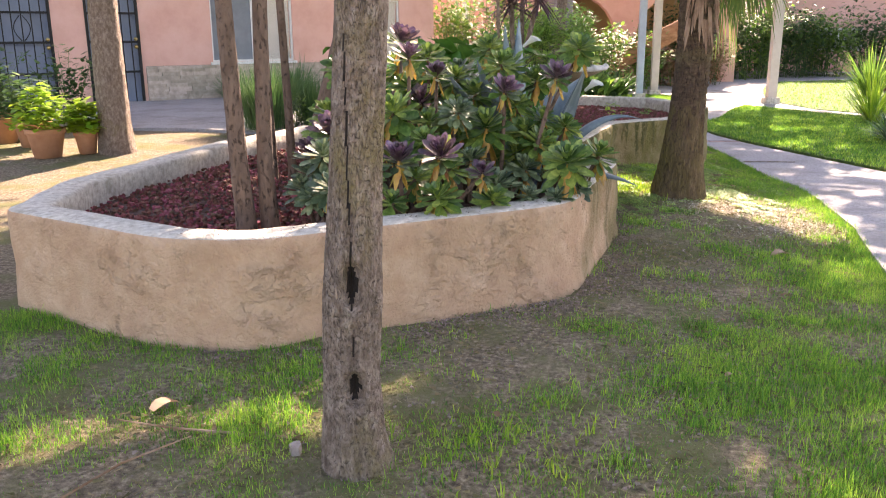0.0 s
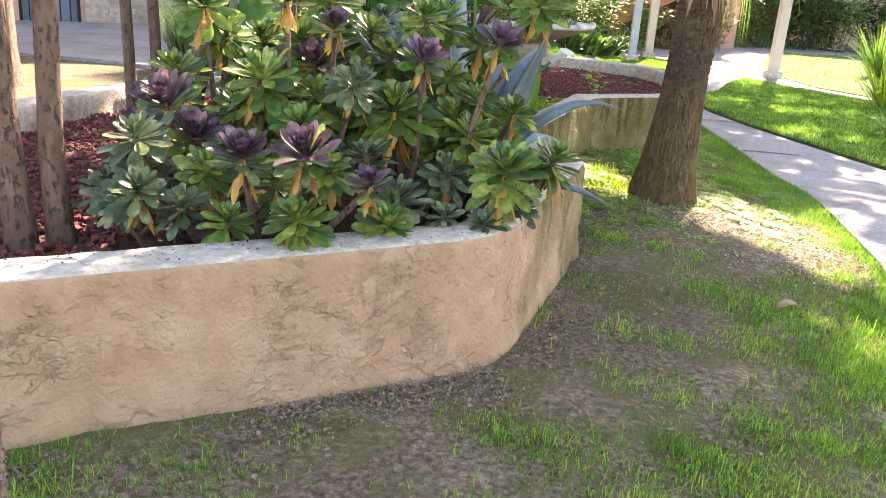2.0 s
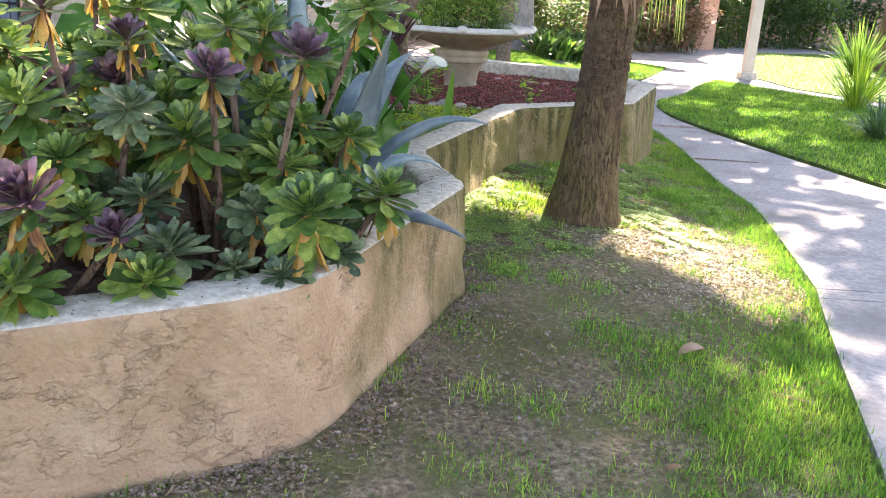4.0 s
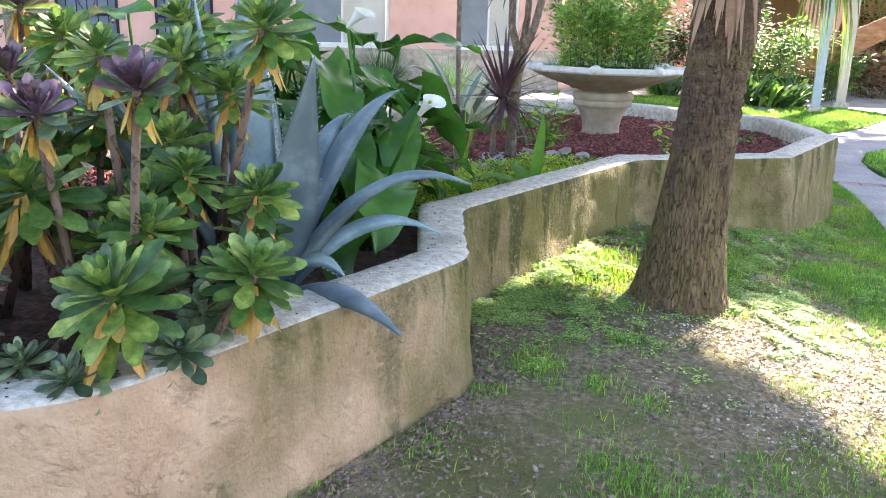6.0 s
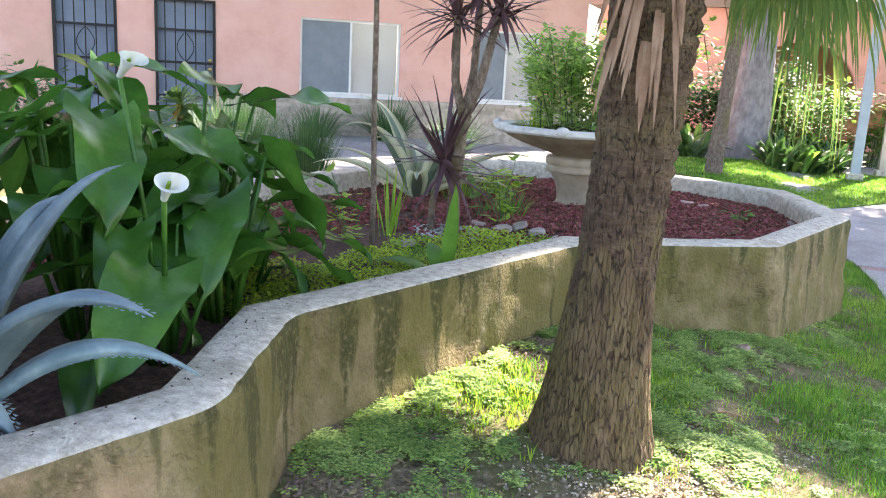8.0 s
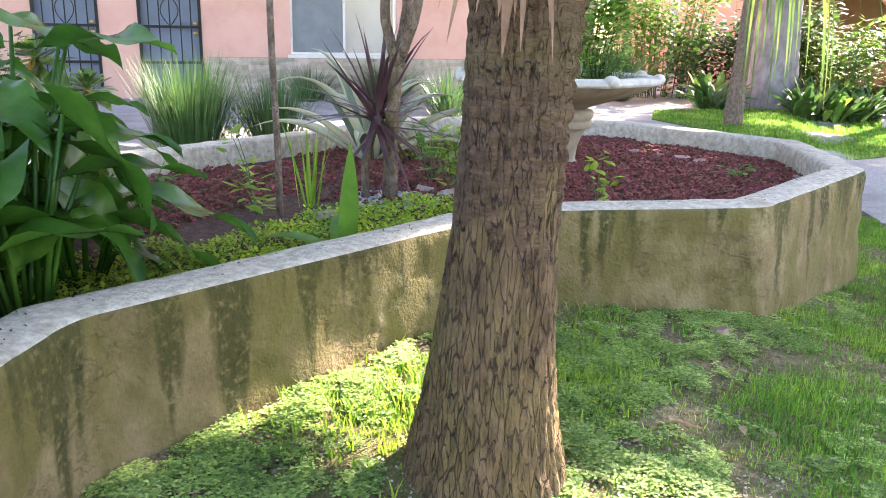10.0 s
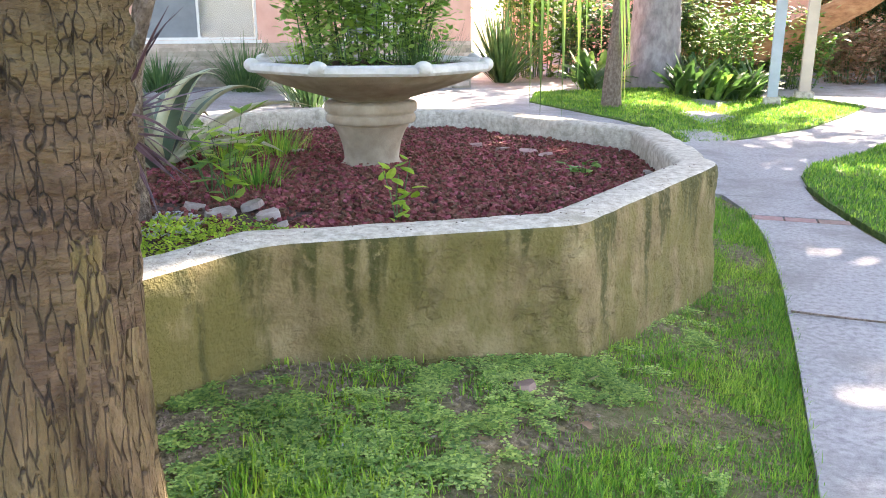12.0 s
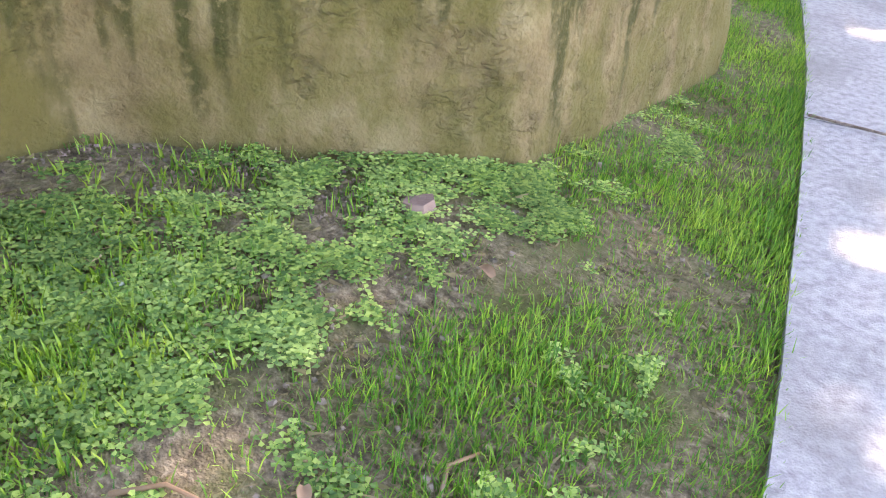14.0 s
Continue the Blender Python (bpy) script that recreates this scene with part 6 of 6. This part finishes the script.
# ---- lawn, clover and litter ----
def lush(x, y):
    """How thick the grass stands."""
    px = spread(PATH_LEFT, y)
    d = px - x
    v = 0.16 + 0.85 * smooth_step(1.25, 0.35, d) + 0.22 * smooth_step(4.8, 3.8, y)
    v += 0.75 * noise.noise((x * 1.3, y * 1.3, 11)) + 0.55 * noise.noise((x * 3.5, y * 3.5, 4))
    if y > 7.6:
        v -= 0.12
    bare = math.exp(-((x - 3.75) ** 2 / 0.30 + (y - 6.6) ** 2 / 0.5)) * 1.3 + math.exp(-((x - 2.75) ** 2 / 0.1 + (y - 5.0) ** 2 / 1.6)) * 0.7
    v += 0.8 * math.exp(-((x - 2.95) ** 2 + (y - 7.35) ** 2) / 0.06) + 0.8 * math.exp(-((x - 3.5) ** 2 + (y - 7.85) ** 2) / 0.04)
    if x < 1.2:
        v += 0.3
    return max(0.02, min(1, v - bare))


def build_grass():
    rng = random.Random(29)
    outer = inset(OUTER, -0.02)
    vs, fs = [], []

    def tuft(x, y, z, L, w, n):
        for _ in range(n):
            a = rng.uniform(0, 6.28)
            lean = rng.uniform(0.1, 0.8) * L
            bx, by = x + rng.uniform(-0.012, 0.012), y + rng.uniform(-0.012, 0.012)
            dx, dy = math.cos(a), math.sin(a)
            h = L * rng.uniform(0.5, 1.15)
            o = len(vs)
            vs.extend(((bx - dy * w, by + dx * w, z), (bx + dy * w, by - dx * w, z),
                       (bx + dx * lean * 0.4 + dy * w * 0.8, by + dy * lean * 0.4 - dx * w * 0.8, z + h * 0.6), (bx + dx * lean * 0.4 - dy * w * 0.8, by + dy * lean * 0.4 + dx * w * 0.8, z + h * 0.6),
                       (bx + dx * lean, by + dy * lean, z + h)))
            fs.append((o, o + 1, o + 2, o + 3))
            fs.append((o + 3, o + 2, o + 4))

    n = 0
    while n < 78000:
        y = 0.8 + 12.2 * rng.random()
        x = rng.uniform(-1.0, spread(PATH_LEFT, y) - 0.02)
        if inside(outer, x, y) or (x < 0.6 and y > 4.3) or (y > 12 and x < 4.4):
            continue
        q = lush(x, y)
        if rng.random() > q:
            continue
        n += 1
        tuft(x, y, ground_z(x, y) - 0.005, 0.018 + 0.040 * q * q * rng.random() + (0.035 if rng.random() < 0.025 else 0), 0.0016, 3 if q > 0.6 else 2)
    for _ in range(5200):
        y = rng.uniform(1.0, 12.4)
        x = spread(PATH_LEFT, y) - abs(rng.gauss(0, 0.05)) + 0.012
        tuft(x, y, ground_z(x, y) - 0.002, rng.uniform(0.028, 0.062), 0.0017, 2)
    # denser cushions among the thin grass
    for _ in range(130):
        y = rng.uniform(2.6, 9.6)
        cx = spread(PATH_LEFT, y) - rng.uniform(0.05, 1.7)
        r = rng.uniform(0.03, 0.09)
        for _ in range(int(60 + 1400 * r)):
            x, yy = rng.gauss(cx, r), rng.gauss(y, r)
            if not inside(outer, x, yy) and x < spread(PATH_LEFT, yy) - 0.02:
                tuft(x, yy, ground_z(x, yy) - 0.005, rng.uniform(0.025, 0.055), 0.0019, 1)
    tagged(mesh("grass", vs, fs, M["grass"]), "patchy short green lawn grass", "grass", kind="stuff")
    vs, fs = [], []
    # on the first two spots the lime colour paints in sunlit grass
    for cx, cy, spread_r, k in ((2.95, 7.38, 0.17, 420), (3.5, 7.86, 0.12, 300), (3.42, 8.35, 0.12, 110), (1.9, 3.0, 0.2, 120)):
        for _ in range(k):
            x, y = rng.gauss(cx, spread_r), rng.gauss(cy, spread_r)
            if not inside(outer, x, y):
                tuft(x, y, ground_z(x, y) - 0.005, rng.uniform(0.03, 0.065), 0.0030, 3)
    tagged(mesh("grass", vs, fs, M["lime"]), "longer grass tufts, yellow-green to brighten mainly the sunlit spots", "grass", kind="stuff")
    vs, fs = [], []
    k = 0
    while k < 17000:
        x, y = rng.uniform(0.2, 4.7), rng.uniform(1.6, 10.4)
        if inside(outer, x, y) or x > spread(PATH_LEFT, y) - 0.03 or (x < 0.6 and y > 4.2):
            continue
        k += 1
        a, L, z = rng.uniform(0, 6.28), rng.uniform(0.012, 0.042), ground_z(x, y) + rng.uniform(0.003, 0.016)
        dx, dy, w = math.cos(a) * L, math.sin(a) * L, 0.0012
        o = len(vs)
        vs.extend(((x - dy / L * w, y + dx / L * w, z), (x + dy / L * w, y - dx / L * w, z), (x + dx + dy / L * w * 0.4, y + dy - dx / L * w * 0.4, z + rng.uniform(-0.006, 0.012)), (x + dx - dy / L * w * 0.4, y + dy + dx / L * w * 0.4, z + rng.uniform(-0.006, 0.012))))
        fs.append((o, o + 1, o + 2, o + 3))
    tagged(mesh("dry_grass", vs, fs, M["thatch"]), "dry straw-coloured blades lying in the thin lawn", "dry grass", kind="stuff")
    vs, fs = [], []
    for poly, count, y0, x1 in ((RIGHT_LAWN, 30000, 7.5, 8.6), (MID_LAWN, 15000, 14.9, 7.0), (FAR_LAWN, 9000, 14.0, 16.0)):
        xs, ys = [p[0] for p in poly], [p[1] for p in poly]
        k = 0
        while k < count:
            x, y = rng.uniform(min(xs), min(x1, max(xs))), rng.uniform(max(y0, min(ys)), max(ys))
            if not inside(poly, x, y):
                continue
            k += 1
            tuft(x, y, ground_z(x, y) + 0.04, 0.045, 0.0045, 2)
    tagged(mesh("grass", vs, fs, M["grass"]), "thick short grass on the far lawns", "grass", kind="stuff")


build_grass()


def build_clover():
    rng = random.Random(31)
    outer = inset(OUTER, -0.02)
    vs, fs = [], []
    n = 0
    while n < 21000:
        x, y = rng.uniform(2.5, 4.7), rng.uniform(6.2, 10.6)
        if inside(outer, x, y) or x > spread(PATH_LEFT, y) - 0.25:
            continue
        d = 0.30 + 0.8 * noise.noise((x * 2.1, y * 2.1, 21)) + 0.9 * noise.noise((x * 8.5, y * 8.5, 2)) - 0.5 * smooth_step(0.9, 0.3, spread(PATH_LEFT, y) - x)
        d -= 0.6 * math.exp(-((x - 3.6) ** 2 / 0.2 + (y - 6.6) ** 2 / 0.4))
        d -= 0.7 * math.exp(-((x - 3.25) ** 2 / 0.03 + (y - 8.55) ** 2 / 0.02)) + 0.7 * math.exp(-((x - 4.1) ** 2 / 0.05 + (y - 8.35) ** 2 / 0.12))
        d *= smooth_step(6.1, 7.2, y + 0.5 * noise.noise((x * 2, y * 2, 9)))
        if rng.random() > d:
            continue
        n += 1
        z = ground_z(x, y) + rng.uniform(0.004, 0.02 + 0.02 * max(0, d))
        r = rng.uniform(0.006, 0.012)
        a0 = rng.uniform(0, 6.28)
        for k in range(3):
            a = a0 + k * 2.09
            c, s = math.cos(a), math.sin(a)
            o = len(vs)
            up = rng.uniform(-0.2, 0.5) * r
            vs.extend(((x, y, z), (x + r * (c - 0.6 * s), y + r * (s + 0.6 * c), z + up), (x + 1.5 * r * c, y + 1.5 * r * s, z + up * 0.6), (x + r * (c + 0.6 * s), y + r * (s - 0.6 * c), z + up)))
            fs.append((o, o + 1, o + 2, o + 3))
    tagged(mesh("clover", vs, fs, M["clover"]), "mat of small clover-like weeds in the lawn", "clover", kind="stuff")


build_clover()


def build_grit():
    rng = random.Random(37)
    outer = inset(OUTER, -0.03)
    wood, grit = [], []
    while len(grit) < 4200:
        x, y = rng.uniform(0.6, 4.7), rng.uniform(2.5, 10.5)
        if inside(outer, x, y) or x > spread(PATH_LEFT, y) + 0.1 or (x < 0.9 and y > 4):
            continue
        near = math.exp(-((x - 2.85 - (y - 5.5) * 0.1) ** 2 / 0.08)) if y < 6.3 else 0
        if rng.random() > 0.30 + near + (0.4 if 6.0 < y < 7.4 and x > 3.2 else 0):
            continue
        grit.append(pebble(rng, x, y, ground_z(x, y) + 0.004, rng.uniform(0.003, 0.009), 0.6))
    foot = []
    for i, share in ((1, 500), (2, 2200), (3, 1900), (4, 700), (5, 900), (6, 700)):
        a, b = Vector(OUTER[i]), Vector(OUTER[i + 1])
        out = Vector(((b - a).y, -(b - a).x)).normalized()
        for _ in range(share):
            v = a.lerp(b, rng.random()) + out * (0.02 + abs(rng.gauss(0, 0.11)))
            if not inside(outer, v.x, v.y):
                foot.append(pebble(rng, v.x, v.y, ground_z(v.x, v.y) + 0.005, rng.uniform(0.002, 0.0065), 0.6))
    scatter_mesh("gravel", foot, M["foot_gravel"], "small pinkish-grey gravel along the foot of the planter wall", "gravel")
    # dry litter heaped on the sun patch, its pale colour adding brightness
    while len(wood) < 11000:
        x, y = rng.gauss(3.98, 0.30), rng.gauss(6.85, 0.34)
        if inside(outer, x, y) or x > spread(PATH_LEFT, y) - 0.05 or y > 7.7:
            continue
        wood.append(pebble(rng, x, y, ground_z(x, y) + 0.005, rng.uniform(0.002, 0.0065), 0.4))
    scatter_mesh("straw", wood, M["straw"], "pale dry chips and straw that brighten the sunlit bare soil", "dry litter")
    scatter_mesh("grit", grit, M["chips"], "scattered grit and wood chips in the lawn", "grit")


build_grit()


def dry_leaf(x, y, z, L, a, seed, mat="dry_leaf", name="dry_leaf", label="curled dry brown leaf lying on the grass"):
    vs, fs = blade((0, 0, 0.012), (1, 0, 0.35), (0, 1, 0), L, L * 0.26, 1.1, 6, "heart", -0.5)
    ob = mesh(name, vs, fs, M[mat], None, True)
    ob.matrix_basis = pose(x, y, z + 0.012, 0, 0, a)
    tagged(ob, label, "leaf")


for k, (x, y, L, a) in enumerate(((3.64, 5.48, 0.13, 200), (2.73, 3.56, 0.05, 40), (1.84, 3.18, 0.05, 110), (0.62, 3.18, 0.12, 60), (3.2, 8.2, 0.05, 20), (4.1, 8.6, 0.06, 140), (3.3, 4.6, 0.05, 15), (2.9, 4.2, 0.04, 75), (4.0, 7.9, 0.05, 300), (3.1, 6.3, 0.04, 250))):
    dry_leaf(x, y, ground_z(x, y), L, a, k)
for k, (x, y, L, a) in enumerate(((3.95, 5.15, 0.30, 150), (0.95, 3.05, 0.45, 170), (0.55, 2.6, 0.5, 60), (4.2, 8.0, 0.12, 80), (3.75, 7.75, 0.16, 20))):
    st = mesh("twig", *tube([(0, 0, 0.012), (L * 0.5, 0.02, 0.018), (L, -0.01, 0.010)], [0.005, 0.004, 0.003], 6, 0.2, True, k), M["dry_leaf"], None, True)
    st.matrix_basis = pose(x, y, ground_z(x, y), 0, 0, a)
    tagged(st, "thin dry twig lying on the lawn", "twig")
flat_stone(3.86, 8.75, ground_z(3.86, 8.75) + 0.012, 0.062, M["brick"], "broken pinkish tile piece lying by the wall", 301, "tile_piece", "tile")
flat_stone(1.18, 2.95, ground_z(1.18, 2.95) + 0.01, 0.045, M["slate"], "pale rock beside the tree foot", 302, "rock", "rock")
flat_stone(3.48, 8.13, ground_z(3.48, 8.13) + 0.0, 0.018, M["white_stone"], "small pale pebble in the clover", 303, "rock", "rock")
cable = mesh("twig", *tube([(4.82, 10.20, ground_z(4.82, 10.2) + 0.04), (5.1, 10.16, ground_z(5.1, 10.16) + 0.045), (5.4, 10.17, ground_z(5.4, 10.17) + 0.04)], [0.006, 0.005, 0.004], 6), M["bark"], None)
tagged(cable, "thin dark twig lying across the path", "twig")

# ---- background planting ----
strap_clump("reed_clump", -1.05, 11.35, 0.18, 900, 0.85, 0.007, "reed", "tall clump of dark green strap leaves", "plant", 101, 0.5, 0.6, 0.3)
strap_clump("reed_clump", -0.55, 11.95, 0.16, 520, 0.70, 0.007, "reed", "clump of green strap leaves with small white blooms", "plant", 102, 0.5, 0.7, 0.25)
leafy("shrub", -0.72, 11.55, 0.16, 160, 0.45, 0.25, 0.06, "shrub", "small green bush beside the strap leaves", "bush", 103, 12)
strap_clump("agapanthus", -1.9, 16.9, 0.15, 240, 0.85, 0.014, "reed", "dark green strap-leaved clump against the stone base", "plant", 104, 0.9, 1.2, 0.25)
strap_clump("agapanthus", -0.4, 15.9, 0.12, 200, 0.75, 0.014, "reed", "dark green strap-leaved clump by the walkway", "plant", 105, 0.9, 1.3, 0.25)
strap_clump("agapanthus", -2.9, 16.3, 0.15, 160, 0.7, 0.014, "reed", "dark green strap-leaved clump against the stone base", "plant", 106, 0.9, 1.2, 0.25)


def aspidistra(x, y, n, L, seed, mat="shrub_dark"):
    rng = random.Random(seed)
    root = thing("broadleaf_clump", x, y, ground_z(x, y), "clump of glossy broad dark green leaves", "plant", group="broadleaf clumps round the palm")
    lists = []
    for k in range(n):
        a = rng.uniform(0, 6.28)
        way = Vector((math.cos(a) * rng.uniform(0.15, 0.8), math.sin(a) * rng.uniform(0.15, 0.8), 1))
        lists.append(blade((rng.uniform(-0.18, 0.18), rng.uniform(-0.18, 0.18), 0), way, Vector((-math.sin(a), math.cos(a), 0)), L * rng.uniform(0.6, 1.1), L * 0.085, rng.uniform(0.6, 1.8), 6, "spoon", 0.3))
    mesh("foliage", *join(lists), M[mat], root)


for k, (x, y) in enumerate(((4.15, 19.8), (4.5, 20.1), (4.85, 20.4), (4.3, 20.5), (4.7, 20.9), (5.1, 20.9), (2.75, 19.7), (2.6, 20.3), (5.0, 21.5))):
    aspidistra(x, y, 34, 0.75, 120 + k, "shrub" if k % 3 == 1 else "shrub_dark")
for k, (x, y, h, w, mt) in enumerate(((4.6, 22.2, 1.8, 0.9, "shrub"), (3.6, 23.0, 2.2, 1.0, "shrub_dark"), (5.8, 23.6, 1.6, 1.0, "shrub"), (2.2, 23.2, 1.6, 0.8, "shrub_dark"), (7.2, 25.2, 1.4, 1.0, "dry_leaf"), (8.2, 25.6, 1.3, 0.9, "dry_leaf"),
                                     (8.2, 29.6, 2.6, 1.3, "shrub_dark"), (10.2, 31.4, 2.8, 1.4, "shrub"), (12.2, 32.4, 2.6, 1.2, "shrub_dark"), (13.3, 31.2, 2.2, 1.0, "shrub"))):
    leafy("shrub", x, y, ground_z(x, y), 1700, h, w, 0.15, mt, "dense green shrub in the far bed" if mt != "dry_leaf" else "twiggy brown shrub in the far bed", "bush", 140 + k, 40, foot=0.6)
leafy("shrub", 1.4, 22.4, ground_z(1.4, 22.4), 2600, 2.7, 1.1, 0.16, "shrub", "tall green shrub beside the end of the pink house", "bush", 220, 44, foot=0.6)
strap_clump("yucca", 0.95, 20.9, ground_z(0.95, 20.9), 130, 1.5, 0.035, "reed", "large dark green yucca beside the end of the house", "yucca", 221, 1.3, 0.6, 0.15)
for k, (x, y, h) in enumerate(((9.2, 28.2, 2.4), (10.6, 28.9, 2.7), (12.0, 29.7, 2.5), (13.6, 30.2, 2.2), (15.4, 30.6, 2.5), (17.2, 30.6, 2.4))):
    leafy("hedge_shrub", x, y, ground_z(x, y), 1800, h, 1.1, 0.18, "shrub" if k % 2 else "shrub_dark", "dense green shrub in the far hedge", "bush", 210 + k, 40, foot=0.6)
# leaning reddish trunk
lean = thing("leaning_trunk", 4.6, 23.1, ground_z(4.6, 23.1), "thick reddish trunk leaning low over the bed", "tree trunk")
mesh("trunk", *tube([(-0.6, 0, 0.1), (0.3, 0, 0.55), (1.3, 0, 1.05), (2.4, 0, 1.65), (3.6, 0, 2.6)], [0.26, 0.25, 0.24, 0.22, 0.2], 16, 0.06, True, 5), M["bark_log"], lean, True)
# plants on the right lawn
strap_clump("strap_plant", 7.35, 11.9, ground_z(7.35, 11.9) + 0.04, 90, 0.62, 0.022, "reed", "dark green spiky strap-leaved plant on the lawn", "plant", 161, 1.6, 0.7, 0.12)
strap_clump("strap_plant", 8.25, 14.6, ground_z(8.25, 14.6) + 0.04, 90, 1.0, 0.022, "lime", "yellow-green broad strap-leaved plant on the lawn", "plant", 163, 1.0, 0.9, 0.12)
strap_clump("strap_plant", 10.9, 20.6, ground_z(10.9, 20.6), 120, 1.3, 0.03, "shrub", "broad strap-leaved plant beside the bright court", "plant", 162, 0.9, 0.9, 0.12)
simple_tree("tree", 12.2, 22.2, [(0, 0, -0.1), (0, 0, 0.4), (0.05, 0, 2.0), (0.1, 0, 5.0)], [0.34, 0.28, 0.24, 0.2], "thick tree trunk beside the bright court", ((-1.4, 0.3, 6.5), (3.4, 2.8, 1.4)), "bark_red", 171, count=6000, size=0.2)


def flower_pot(x, y, r, h, seed, tall, mat):
    root = thing("potted_plant", x, y, ground_z(x, y), "terracotta pot with a bushy bright green plant", "potted plant", group="pots by the house")
    vs, fs = lathe([(r * 0.7, 0), (r * 0.95, h * 0.8), (r, h * 0.82), (r * 1.06, h * 0.84), (r * 1.06, h), (r * 0.95, h), (r * 0.9, h * 0.9)], 24)
    mesh("pot", vs, fs, M["terracotta"], root, True)
    rng = random.Random(seed)
    lists = []
    for k in range(420):
        d = Vector((rng.gauss(0, 1), rng.gauss(0, 1), abs(rng.gauss(0, 1)))).normalized() * rng.random() ** 0.4
        p = Vector((d.x * r * 1.7, d.y * r * 1.7, h + d.z * tall))
        a = rng.uniform(0, 6.28)
        lists.append(blade(p, Vector((math.cos(a), math.sin(a), rng.uniform(-0.3, 0.6))), Vector((-math.sin(a), math.cos(a), 0)), 0.10, 0.035, 0.4, 3, "heart"))
    mesh("foliage", *join(lists), M[mat], root)


flower_pot(-2.74, 8.90, 0.19, 0.30, 181, 0.45, "lime")
flower_pot(-2.42, 9.12, 0.12, 0.24, 182, 0.35, "lime")
flower_pot(-3.25, 9.6, 0.2, 0.30, 183, 0.5, "shrub_dark")
flower_pot(-3.8, 9.9, 0.22, 0.34, 184, 0.6, "shrub_dark")
for k, (x, y) in enumerate(((-4.4, 10.8), (-3.7, 11.4), (-4.9, 10.2))):
    leafy("shrub", x, y, ground_z(x, y), 500, 1.1, 0.5, 0.10, "shrub_dark", "dark green shrub beside the house", "bush", 190 + k, 16)
